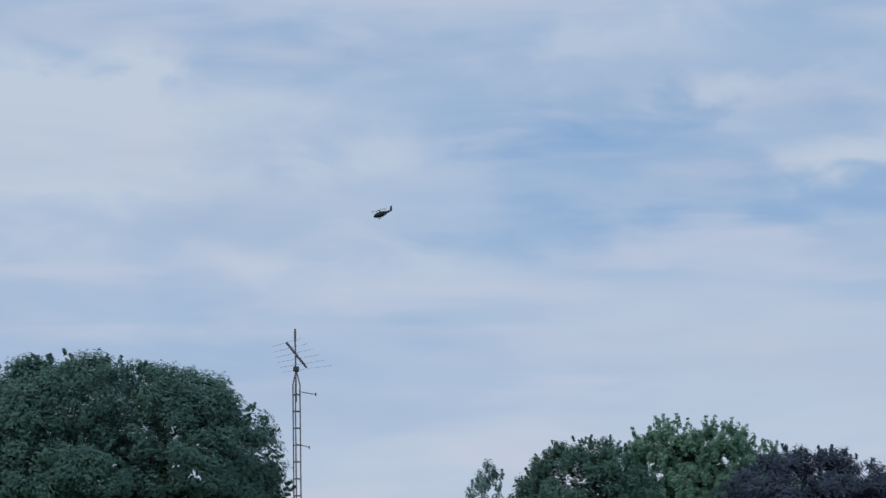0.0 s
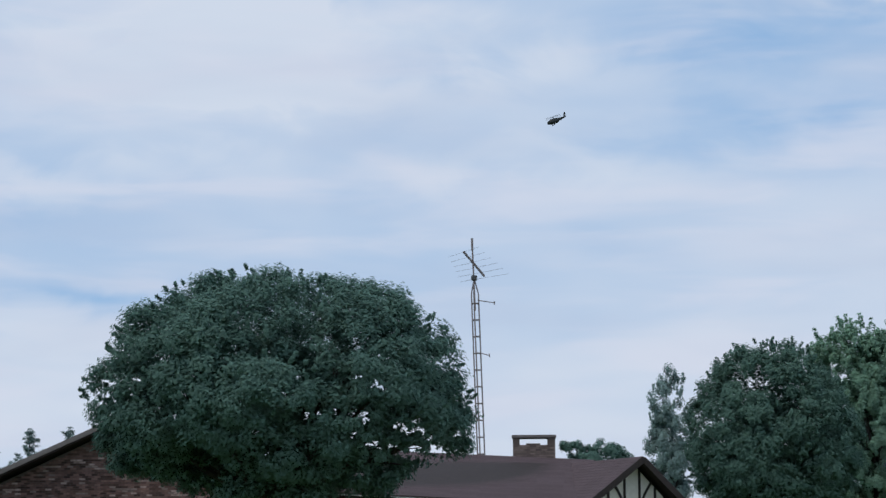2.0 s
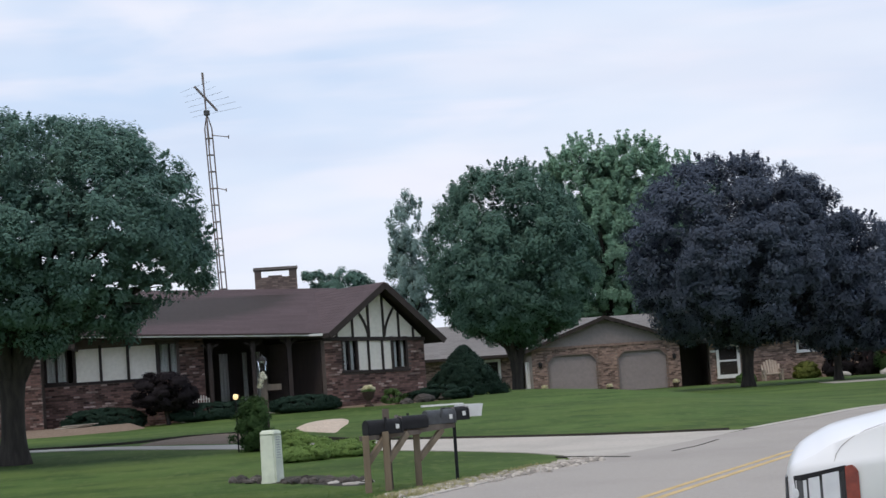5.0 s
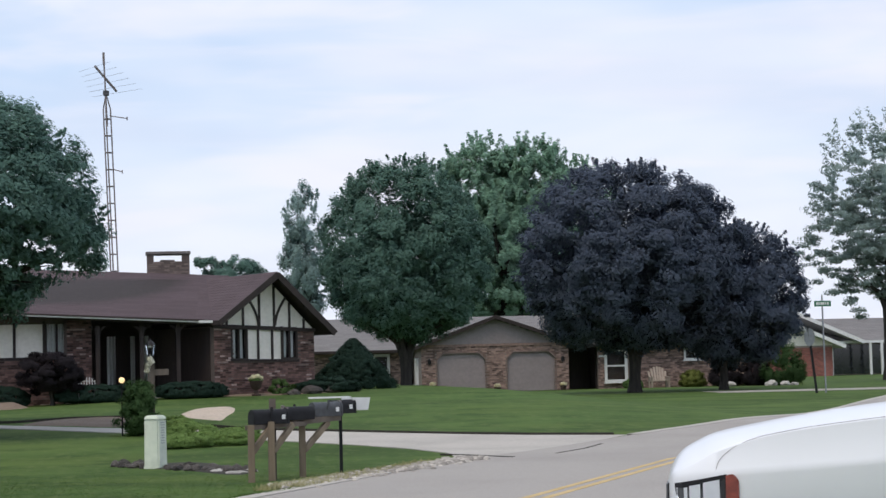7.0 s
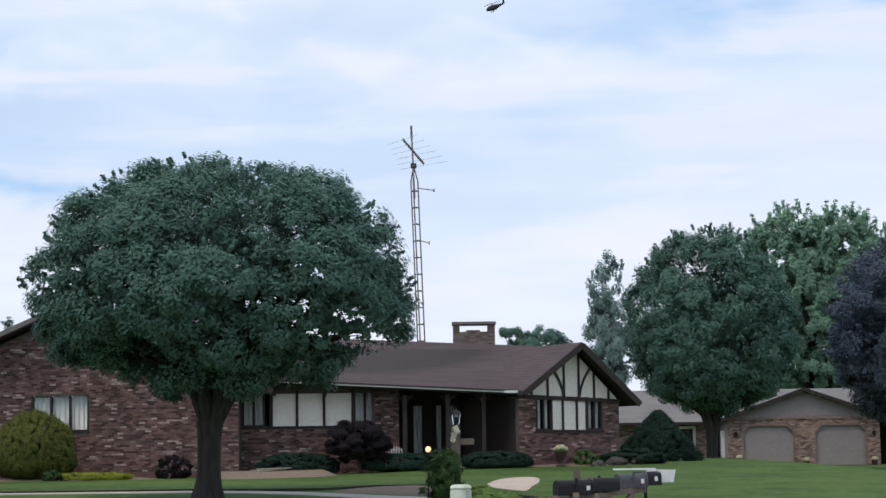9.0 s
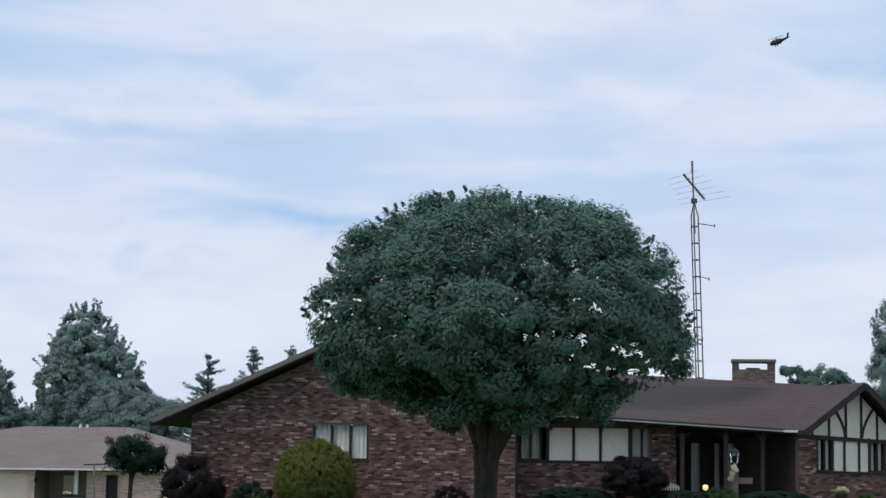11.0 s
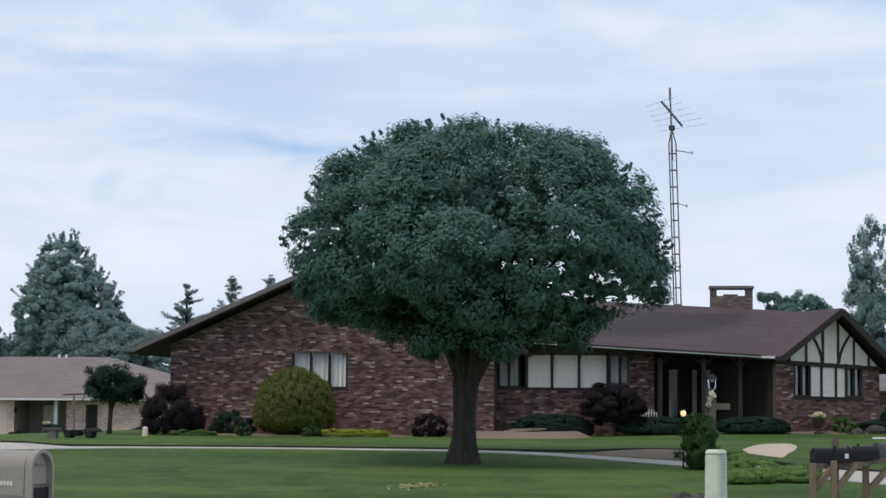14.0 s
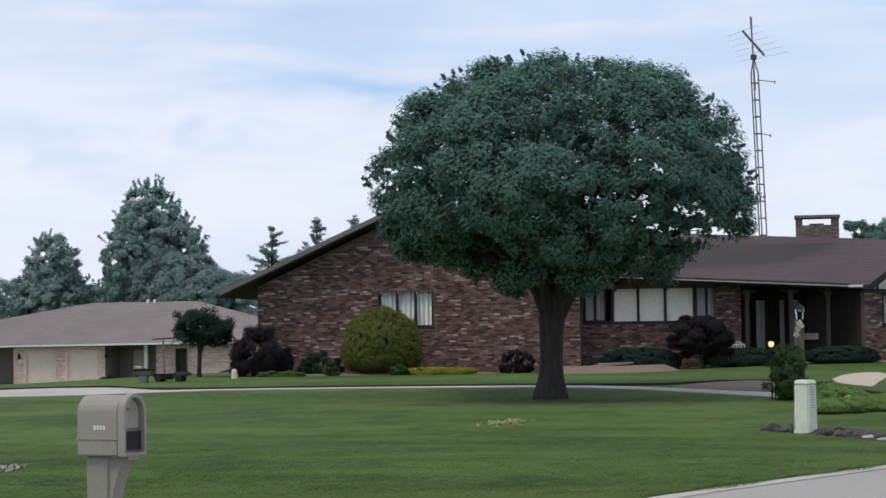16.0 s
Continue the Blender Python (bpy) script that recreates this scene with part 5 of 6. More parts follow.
tagged(hung("chips", chips, STRAW, stump), kind="stuff")
stump = thing("stump_patch", (-10.4, 26.0, 0.0), "pale dead-grass patch of old chips on the lawn", "debris")
chips = Shape()
for k in range(120):
    x, y = -10.75 + rs.gauss(0, 0.13), 26.0 + rs.gauss(0, 0.3)
    chips.beam((x, y, 0.01), (x + rs.uniform(-0.08, 0.08), y + rs.uniform(-0.08, 0.08), rs.uniform(0.03, 0.07)), 0.03, 0.012)
tagged(hung("chips", chips, GRAVEL, stump), kind="stuff")
edge = Shape()
for k in range(1500):
    f = rs.random()
    x, y = 2.0 + 3.9 * f + rs.gauss(0, 0.16), 28.6 + 6.8 * f + rs.gauss(0, 0.25)
    s = rs.uniform(0.015, 0.065)
    edge.turned((x, y, lie(x, y)), [(s, 0), (s * 1.1, s * 0.5), (s * 0.5, s)], 5)
tagged(part("edge_gravel", edge, GRAVEL), "crumbled pale gravel along the road edge", "gravel", kind="stuff")

# ---- cable pedestal ----
ped = thing("utility_pedestal", (0.26, 35.6, 0.0), "pale green plastic utility pedestal on the lawn", "utility box")
pz = lie(0.26, 35.6)


def taper(z0, z1, w0, w1, d0, d1):
    return [(0.26 - w0, 35.6 - d0, z0), (0.26 + w0, 35.6 - d0, z0), (0.26 + w0, 35.6 + d0, z0), (0.26 - w0, 35.6 + d0, z0)], [(0.26 - w1, 35.6 - d1, z1), (0.26 + w1, 35.6 - d1, z1), (0.26 + w1, 35.6 + d1, z1), (0.26 - w1, 35.6 + d1, z1)]


hung("body", Shape().solid(*taper(pz - 0.05, pz + 0.86, 0.155, 0.148, 0.15, 0.142)), PEDESTAL, ped, bevel=0.025)
hung("cap", Shape().solid(*taper(pz + 0.85, pz + 0.93, 0.158, 0.13, 0.152, 0.125)), PEDESTAL, ped, bevel=0.02)
hung("skirt", Shape().solid(*taper(pz - 0.05, pz + 0.05, 0.157, 0.156, 0.152, 0.151)), PEDESTAL, ped, bevel=0.006)
for k in range(9):
    hung("vent", Shape().box((0.26 + 0.14, 35.54, pz + 0.44 + 0.045 * k), (0.26 + 0.153, 35.66, pz + 0.452 + 0.045 * k)), ALU, ped)
ped.rotation_euler = (0, 0, radians(-32))

# ---- row of roadside mailboxes ----
def arch_box(length, width, height, n=8):
    """A mailbox body along x: flat floor, rounded top."""
    r = width / 2
    prof = [(-r, 0), (r, 0), (r, height - r)] + [(r * math.cos(math.pi * k / n), height - r + r * math.sin(math.pi * k / n)) for k in range(1, n)] + [(-r, height - r)]
    return [(-length / 2, y, z) for y, z in prof], [(length / 2, y, z) for y, z in prof]


def rural_mailbox(at, yaw, mat, label, length=0.56, width=0.22, height=0.27, flag=True):
    t = thing("mailbox", at, label, "mailbox", "roadside mailboxes")
    t.rotation_euler = (0, 0, radians(yaw))
    part("body", Shape().solid(*arch_box(length, width, height)), mat, t, bevel=0.008)
    part("door", Shape().solid(*[[(x * 0.03 + (length / 2 + 0.012), y * 1.05, z * 1.03) for x, y, z in lp] for lp in arch_box(1, width, height)]), mat, t)
    part("latch", Shape().box((length / 2 + 0.02, -0.03, height - 0.04), (length / 2 + 0.05, 0.03, height + 0.02)), GALV, t)
    part("number_plate", Shape().box((length / 2 - 0.11, -width / 2 - 0.006, 0.07), (length / 2 - 0.05, -width / 2 - 0.001, 0.14)), WHITE, t, "white number sticker, not legible")
    if flag:
        part("flag", Shape().box((-0.02, -width / 2 - 0.02, 0.1), (0.02, -width / 2 - 0.012, height + 0.03)), mat, t)
    return t


rural_mailbox((1.93, 30.7, 0.86), 28, BLACK, "black metal mailbox on a timber stand", 0.60, 0.2, 0.23)
rural_mailbox((2.44, 31.25, 0.90), 208, BLACK, "black metal mailbox on a timber stand", 0.50, 0.19, 0.21)
rural_mailbox((2.90, 31.75, 0.93), 30, GREY_BOX, "dull grey metal mailbox on a timber stand", 0.52, 0.19, 0.23)
rural_mailbox((3.2, 32.15, 0.96), 30, BLACK, "black metal mailbox on a thin steel post", 0.42, 0.18, 0.22, False)
stand = thing("mailbox_stand", (2.1, 30.8, 0.0), "weathered timber mailbox stand with diagonal braces", "post", "mailbox stands")
for x, y, h in ((1.65, 30.35, 0.86), (1.97, 30.6, 0.9), (2.50, 31.35, 0.9)):
    hung("post", Shape().box((x - 0.05, y - 0.05, -0.1), (x + 0.05, y + 0.05, h)), TIMBER, stand, bevel=0.006)
hung("post", Shape().box((1.97, 30.95, -0.1), (2.07, 31.05, 1.24)), TIMBER_GREY, stand, bevel=0.006)
hung("crossarm", Shape().beam((1.62, 30.45, 0.82), (2.52, 31.3, 0.84), 0.16, 0.07), TIMBER_GREY, stand)
hung("crossarm", Shape().beam((2.3, 31.2, 0.86), (3.12, 31.95, 0.90), 0.16, 0.09), TIMBER_GREY, stand)
for a, b in (((1.67, 30.38, 0.45), (1.95, 30.62, 0.80)), ((2.0, 30.62, 0.45), (2.33, 31.0, 0.84)), ((2.53, 31.37, 0.42), (2.95, 31.75, 0.84))):
    hung("brace", Shape().beam(a, b, 0.06, 0.09), TIMBER, stand)
steel = thing("steel_post", (3.19, 32.2, 0), "thin black steel mailbox post", "post")
hung("post", Shape().box((3.165, 32.175, -0.1), (3.215, 32.225, 0.96)), BLACK, steel)
tube = thing("newspaper_tube", (3.32, 32.4, 0.95), "white plastic newspaper tubes beside the mailboxes", "newspaper box")
for k in range(3):
    x = 3.18 + 0.09 * k
    hung("tube", Shape().solid([(x, 32.2, 0.98 + 0.015 * k), (x + 0.30, 32.35, 1.00), (x + 0.34, 32.35, 1.20), (x + 0.04, 32.2, 1.21)], [(x, 32.24, 0.98 + 0.015 * k), (x + 0.30, 32.39, 1.00), (x + 0.34, 32.39, 1.20), (x + 0.04, 32.24, 1.21)]), WHITE, tube)
hung("lid", Shape().box((2.72, 32.5, 1.2), (3.4, 32.75, 1.225)), WHITE, tube, "white flat lid")

# ---- single moulded mailbox ----
mbx = thing("mailbox", (-4.9, 14.0, 0.0), "taupe moulded plastic mailbox on its own post", "mailbox")
mbx.rotation_euler = (0, 0, radians(-15))
prof_n = 10
L2, W2, B0, B1 = 0.195, 0.135, 0.90, 1.34


def moulded(x0, x1, grow=0.0, z0=B0, z1=B1):
    r = W2 + grow
    prof = [(-r, z0), (r, z0), (r, z1 + grow - 0.13)] + [(r * math.cos(math.pi * k / prof_n), z1 + grow - 0.13 + 0.13 * math.sin(math.pi * k / prof_n)) for k in range(1, prof_n)] + [(-r, z1 + grow - 0.13)]
    return [(x0, y, z) for y, z in prof], [(x1, y, z) for y, z in prof]


body = part("body", Shape().solid(*moulded(-L2, L2 - 0.03)), MAILBOX, mbx, smooth=True, bevel=0.012)
rim = Shape()
loops = [moulded(L2 - 0.03, L2 + 0.028, 0.008), moulded(L2 - 0.03, L2 + 0.028, -0.016, B0 + 0.024)]
n_rim = len(loops[0][0])
for lp in (loops[0][0], loops[0][1], loops[1][1], loops[1][0]):
    rim.v += lp
for j in range(3):
    for i in range(n_rim):
        k = (i + 1) % n_rim
        rim.f.append((j * n_rim + i, j * n_rim + k, (j + 1) * n_rim + k, (j + 1) * n_rim + i))
part("rim", rim, MAILBOX, mbx, "deep moulded hood round the door", smooth=True)
part("seam", Shape().box((-L2 - 0.004, -W2 - 0.006, 1.015), (L2 - 0.02, W2 + 0.006, 1.03)), MAILBOX, mbx, bevel=0.004)
dr = part("door", Shape().solid(*moulded(L2 - 0.035, L2 - 0.012, -0.025, 1.10, 1.335)), MAILBOX, mbx, smooth=True)
part("handle", Shape().box((L2 - 0.012, -0.06, 1.235), (L2 + 0.012, 0.06, 1.252)), MAILBOX, dr, bevel=0.006)
part("paper_slot", Shape().box((L2 - 0.02, -W2 + 0.025, 0.945), (L2 + 0.004, W2 - 0.025, 1.075)), BLACK, mbx, "dark open newspaper slot")
plate = Shape()
for k in range(4):
    plate.box((-0.045 + 0.027 * k, -W2 - 0.003, 1.09), (-0.027 + 0.027 * k, -W2 - 0.0005, 1.122))
part("number_bars", plate, WHITE, mbx, "small white number, shown as bars")
pst = Shape()
pst.solid([(-0.13, -0.075, -0.2), (0.03, -0.075, -0.2), (0.03, 0.075, -0.2), (-0.13, 0.075, -0.2)], [(-0.155, -0.085, 0.9), (0.05, -0.085, 0.9), (0.05, 0.085, 0.9), (-0.155, 0.085, 0.9)])
part("post", pst, MAILBOX, mbx, bevel=0.012)
brk = Shape()
for k in range(6):
    a0, a1 = k / 6, (k + 1) / 6
    x0, x1 = 0.05 + 0.16 * a0, 0.05 + 0.16 * a1
    za, zb = 0.90 - 0.34 * (1 - a0) ** 2.2 - 0.03, 0.90 - 0.34 * (1 - a1) ** 2.2 - 0.03
    brk.solid([(x0, -0.07, za), (x1, -0.07, zb), (x1, 0.07, zb), (x0, 0.07, za)], [(x0, -0.07, 0.9), (x1, -0.07, 0.9), (x1, 0.07, 0.9), (x0, 0.07, 0.9)])
part("bracket", brk, MAILBOX, mbx)

# ---- white car ----
car = thing("car", (4.4, 14.08, 0.0), "white pickup-nosed car parked beside the road", "car")
SEC = [  # along, half width, top, fender edge, crease
    (3.867, 0.48, 0.81, 0.795, 0.745),
    (3.903, 0.66, 0.905, 0.855, 0.805),
    (3.977, 0.78, 1.0, 0.895, 0.845),
    (4.093, 0.86, 1.069, 0.95, 0.865),
    (4.25, 0.91, 1.133, 1.035, 0.88),
    (4.565, 0.95, 1.197, 1.13, 0.905),
    (4.88, 0.965, 1.249, 1.185, 0.925),
    (5.247, 0.97, 1.302, 1.23, 0.95),
    (5.636, 0.97, 1.35, 1.27, 0.98),
    (6.035, 0.97, 1.382, 1.295, 1.005),
    (6.245, 0.97, 1.403, 1.305, 1.005),
    (7.925, 0.97, 1.424, 1.305, 1.005),
    (9.605, 0.96, 1.382, 1.275, 0.985),
    (9.71, 0.9, 1.276, 1.195, 0.955)]
CY = 15.0


def car_ring(x, w, zt, zs, zc):
    half = [(w * 0.93, 0.34), (w, 0.48), (w, zc - 0.05), (w * 1.004, zc - 0.012), (w * 0.99, zc + 0.012), (w * 0.955, zs - 0.012), (w * 0.935, zs), (w * 0.92, zs + 0.004), (w * 0.5, zt - 0.015), (0, zt)]
    return [(x, CY - y, z) for y, z in half] + [(x, CY + y, z) for y, z in reversed(half[:-1])]


cb = Shape()


def glide(values, n=6):
    """The values with n smooth steps put between each two."""
    out = []
    for i in range(len(values) - 1):
        p0, p1, p2, p3 = (np.array(values[min(max(i + k, 0), len(values) - 1)]) for k in (-1, 0, 1, 2))
        for f in (j / n for j in range(n)):
            out.append(tuple(0.5 * (2 * p1 + (p2 - p0) * f + (2 * p0 - 5 * p1 + 4 * p2 - p3) * f * f + (3 * p1 - p0 - 3 * p2 + p3) * f ** 3)))
    return out + [tuple(values[-1])]


rings = [car_ring(*s) for s in glide(SEC)]
m = len(rings[0])
for r in rings:
    cb.v += r
for j in range(len(rings) - 1):
    for i in range(m - 1):
        cb.f.append((j * m + i, j * m + i + 1, (j + 1) * m + i + 1, (j + 1) * m + i))
    cb.f.append((j * m + m - 1, j * m, (j + 1) * m, (j + 1) * m + m - 1))
cb.f.append(tuple(range(m)))
cb.f.append(tuple(reversed(range((len(rings) - 1) * m, len(rings) * m))))
cab = [(6.3, 1.38, 0.90), (7.0, 1.86, 0.72), (8.5, 1.90, 0.72), (9.4, 1.36, 0.90)]
body = hung("body", cb, CAR_PAINT, car, smooth=True)
gh = Shape()
for (x0, z0, w0), (x1, z1, w1) in zip(cab, cab[1:]):
    gh.solid([(x0, CY - w0, 1.30), (x1, CY - w1, 1.30), (x1, CY + w1, 1.30), (x0, CY + w0, 1.30)], [(x0, CY - w0 * 0.95, z0), (x1, CY - w1 * 0.95, z1), (x1, CY + w1 * 0.95, z1), (x0, CY + w0 * 0.95, z0)])
hung("cabin_glass", gh, DARK_GLASS, car)
hung("roof", Shape().box((7.0, CY - 0.68, 1.88), (8.5, CY + 0.68, 1.93)), CAR_PAINT, car, bevel=0.02)


def on_side(x, z, out):
    """A point of the near flank, out metres proud of it."""
    w = np.interp(x, [s[0] for s in SEC], [s[1] for s in SEC])
    return (x, CY - w - out, z)


seam = Shape()
pts = [Vector((x, CY - np.interp(x, [q[0] for q in SEC], [q[1] for q in SEC]) * k, z)) for x, z, k in ((4.225, 0.855, 1.0), (4.225, 0.90, 0.99), (4.24, 0.945, 0.982), (4.28, 0.995, 0.972), (4.36, 1.052, 0.960), (4.46, 1.098, 0.950))]
for s in glide(SEC[5:11]):
    pts.append(Vector((s[0], CY - s[1] * 0.945, s[3] + 0.0)))
for p, q in zip(pts, pts[1:]):
    seam.bar(p, q, 0.002, sides=5)
hung("hood_seam", seam, TAUPE, car)


def lamp_patch(x0, x1, z0, z1, out, rise=0.095, round_end=0.0):
    """A lens that follows the flank, its top rising backwards; round_end: how far the last top corner drops."""
    sh = Shape()
    for a in np.linspace(x0, x1, 9):
        up_ = rise * (a - 3.87) / 0.5
        top_ = z1 + up_ - round_end * max(0.0, (a - x0) / (x1 - x0) - 0.45) ** 2 / 0.3
        sh.v += [on_side(a, z0, out), on_side(a, top_, out), on_side(a, top_, -0.03), on_side(a, z0, -0.03)]
    for j in range(8):
        for i in range(4):
            k = (i + 1) % 4
            sh.f.append((j * 4 + i, j * 4 + k, j * 4 + 4 + k, j * 4 + 4 + i))
    sh.f += [(3, 2, 1, 0), (32, 33, 34, 35)]
    return sh


head = hung("headlight", lamp_patch(3.868, 4.30, 0.56, 0.775, 0.014), GREY_BOX, car, "clear headlight with bright reflectors")
hung("trim", lamp_patch(3.868, 4.295, 0.755, 0.777, 0.018), BLACK, head)
hung("nose_lens", Shape().solid([(3.846, CY - 0.50, 0.56), (3.866, CY - 0.53, 0.56), (3.866, CY - 0.05, 0.56), (3.852, CY - 0.05, 0.56)], [(3.854, CY - 0.50, 0.77), (3.866, CY - 0.53, 0.77), (3.866, CY - 0.05, 0.77), (3.856, CY - 0.05, 0.77)]), GREY_BOX, head)
for x0, x1, z1 in ((3.90, 3.925, 0.715), (3.985, 4.01, 0.735), (4.025, 4.105, 0.742), (4.125, 4.245, 0.748)):
    hung("reflector", lamp_patch(x0, x1, 0.57, z1, 0.020), CHROME, head)
hung("bulb", Shape().bar(on_side(3.94, 0.66, 0.0), on_side(3.93, 0.66, 0.026), 0.045, 0.03, sides=14), CHROME, head)
hung("divider", lamp_patch(4.255, 4.285, 0.57, 0.745, 0.020), DARK_GLASS, head)
hung("indicator", lamp_patch(4.29, 4.385, 0.57, 0.770, 0.021, round_end=0.06), AMBER, head, "amber side marker lens")
hung("bumper", Shape().box((3.85, CY - 0.5, 0.36), (4.05, CY + 0.5, 0.56)), CAR_PAINT, car, bevel=0.03)
for x in (5.05, 8.6):
    for sy in (-1, 1):
        w = hung("wheel", Shape().bar((x, CY + sy * 0.74, 0.34), (x, CY + sy * 0.965, 0.34), 0.335, sides=28), RUBBER, car, smooth=True)
        hung("rim", Shape().bar((x, CY + sy * 0.95, 0.34), (x, CY + sy * 0.975, 0.34), 0.22, sides=20), ALU, w)

car.rotation_euler = (0, 0, radians(-16))
car.location.x -= 0.10

# ---- neighbour's brick house with the double garage ----
n_house = thing("house", (22, 116, 0.15), "low tan-brick house with a two-door garage gable", "house")
NX0, NX1, NY = 15.75, 24.25, 112.0
D1, D2, DZ = (16.62, 19.45), (20.65, 23.5), 2.36
nw = Shape()
for a, b in ((NX0, D1[0]), (D1[1], D2[0]), (D2[1], NX1)):
    nw.box((a, NY, 0.0), (b, NY + 0.25, 2.85))
for a, b in (D1, D2):
    nw.box((a, NY, DZ), (b, NY + 0.25, 2.85))
nw.box((NX0, NY + 0.25, 0), (NX0 + 0.25, NY + 7, 2.8)).box((NX1 - 0.25, NY + 0.25, 0), (NX1, NY + 7, 2.8))
n_wall = hung("garage_wall", nw, MORTAR_PALE, n_house, "tan brick garage front")
brickwork(n_wall, (NX0, NY, 0.1), X, -Y, NX1 - NX0, lambda s: 2.75, BRICK_TAN, 12, holes=[(D1[0] - NX0, D1[1] - NX0, -1, DZ - 0.1), (D2[0] - NX0, D2[1] - NX0, -1, DZ - 0.1)], size=(0.26, 0.09))
for a, b in (D1, D2):
    gd = hung("garage_door", Shape().box((a, NY + 0.10, 0.1), (b, NY + 0.14, DZ)), TAUPE, n_house, "taupe panelled garage door with cut corners")
    for k in range(10):
        z = 0.14 + 0.212 * k
        hung("panel", Shape().box((a + 0.03, NY + 0.075, z), (b - 0.03, NY + 0.10, z + 0.195)), TAUPE, gd)
    fr = Shape()
    fr.solid([(a, NY - 0.02, DZ), (a, NY - 0.02, DZ - 0.38), (a + 0.38, NY - 0.02, DZ)], [(a, NY + 0.09, DZ), (a, NY + 0.09, DZ - 0.38), (a + 0.38, NY + 0.09, DZ)])
    fr.solid([(b, NY - 0.02, DZ), (b - 0.38, NY - 0.02, DZ), (b, NY - 0.02, DZ - 0.38)], [(b, NY + 0.09, DZ), (b - 0.38, NY + 0.09, DZ), (b, NY + 0.09, DZ - 0.38)])
    hung("corner_block", fr, BRICK_TAN, gd)
    tr = Shape()
    path = [(a, 0.1), (a, DZ - 0.38), (a + 0.38, DZ), (b - 0.38, DZ), (b, DZ - 0.38), (b, 0.1)]
    for (x0, z0), (x1, z1) in zip(path, path[1:]):
        tr.beam((x0, NY - 0.03, z0), (x1, NY - 0.03, z1), 0.05, 0.07)
    hung("door_trim", tr, material("brown_door_trim", (0.26, 0.19, 0.165), scale=5, rough=0.7), gd)
tri = [(NX0 - 0.1, 2.82), (NX1 + 0.1, 2.72), (20.0, 4.22)]
gab = hung("gable_siding", Shape().solid([(x, NY - 0.02, z) for x, z in tri], [(x, NY + 0.15, z) for x, z in tri]), TAUPE, n_house, "taupe lap siding in the gable")
for k in range(9):
    z = 2.9 + 0.135 * k
    f = (z - 2.8) / 1.42
    hung("board", Shape().box((NX0 + (20 - NX0) * f + 0.05, NY - 0.045, z), (NX1 - (NX1 - 20) * f - 0.1, NY - 0.02, z + 0.12)), TAUPE, gab)
hung("frieze", Shape().box((NX0 - 0.1, NY - 0.06, 2.70), (NX1 + 0.1, NY - 0.002, 2.83)), BRICK_TAN, n_house)
AP = (20.0, 4.42)
roof_slab(n_house, [(15.35, 120, 2.72), (15.35, NY - 0.4, 2.72), (AP[0], NY - 0.4, AP[1]), (AP[0], 120, AP[1])], 0.15, SHINGLE_GREY, label="grey shingle garage roof")
roof_slab(n_house, [(25.0, NY - 0.4, 2.68), (25.0, 120, 2.68), (AP[0], 120, AP[1]), (AP[0], NY - 0.4, AP[1])], 0.15, SHINGLE_GREY)
hung("rake_board", Shape().beam((15.3, NY - 0.42, 2.66), (20, NY - 0.42, 4.34), 0.05, 0.2).beam((25.05, NY - 0.42, 2.62), (20, NY - 0.42, 4.34), 0.05, 0.2), DARK_WOOD_AND_SHADE, n_house)
mw = hung("house_wall", Shape().box((9.0, 115.2, 0), (15.6, 115.45, 2.7)).box((26.1, 112.6, 0), (35.2, 112.85, 2.6)).box((9.0, 124, 0), (35.2, 124.2, 2.7)).box((9.0, 115.4, 0), (9.2, 124, 2.7)).box((35.0, 112.85, 0), (35.2, 124, 2.7)), MORTAR_PALE, n_house)
brickwork(mw, (26.1, 112.6, 0.1), X, -Y, 9.1, lambda s: 2.5, BRICK_TAN, 13, holes=[(0.4, 1.7, 0.4, 2.2)], size=(0.26, 0.09))
brickwork(mw, (9.0, 115.2, 0.1), X, -Y, 6.6, lambda s: 2.5, BRICK_TAN, 14, size=(0.26, 0.09))
roof_slab(n_house, [(8.0, 114.2, 2.62), (15.6, 114.2, 2.62), (15.6, 119.2, 4.55), (8.0, 119.2, 4.55)], 0.15, SHINGLE_GREY)
roof_slab(n_house, [(15.0, 116.5, 3.5), (25.5, 116.5, 3.5), (25.5, 119.2, 4.55), (15.0, 119.2, 4.55)], 0.15, SHINGLE_GREY)
roof_slab(n_house, [(24.6, 112.0, 2.66), (36.0, 112.0, 2.66), (36.0, 119.2, 4.55), (24.6, 119.2, 4.55)], 0.15, SHINGLE_GREY)
roof_slab(n_house, [(36.0, 125, 2.6), (8.0, 125, 2.6), (8.0, 119.2, 4.55), (36.0, 119.2, 4.55)], 0.15, SHINGLE_GREY)
glazing(n_house, "window", (26.62, 112.52, 0.62), X, -Y, [(0, 1.05)], 1.6, WHITE, DARK_WOOD_AND_SHADE, "white-framed sash window", fw=0.15, back=0.055)
hung("meeting_rail", Shape().box((26.62, 112.46, 1.36), (27.67, 112.54, 1.46)), WHITE, n_house)
glazing(n_house, "window", (13.5, 115.12, 0.75), X, -Y, [(0, 0.7)], 1.5, WHITE, DARK_WOOD_AND_SHADE, "white-framed sash window", fw=0.15, back=0.055)
hung("meeting_rail", Shape().box((13.5, 115.06, 1.4), (14.2, 115.14, 1.5)), WHITE, n_house)
glazing(n_house, "window", (31.3, 112.52, 1.75), X, -Y, [(0, 0.9)], 0.5, WHITE, DARK_WOOD_AND_SHADE, "small white-framed window", fw=0.1, back=0.055)
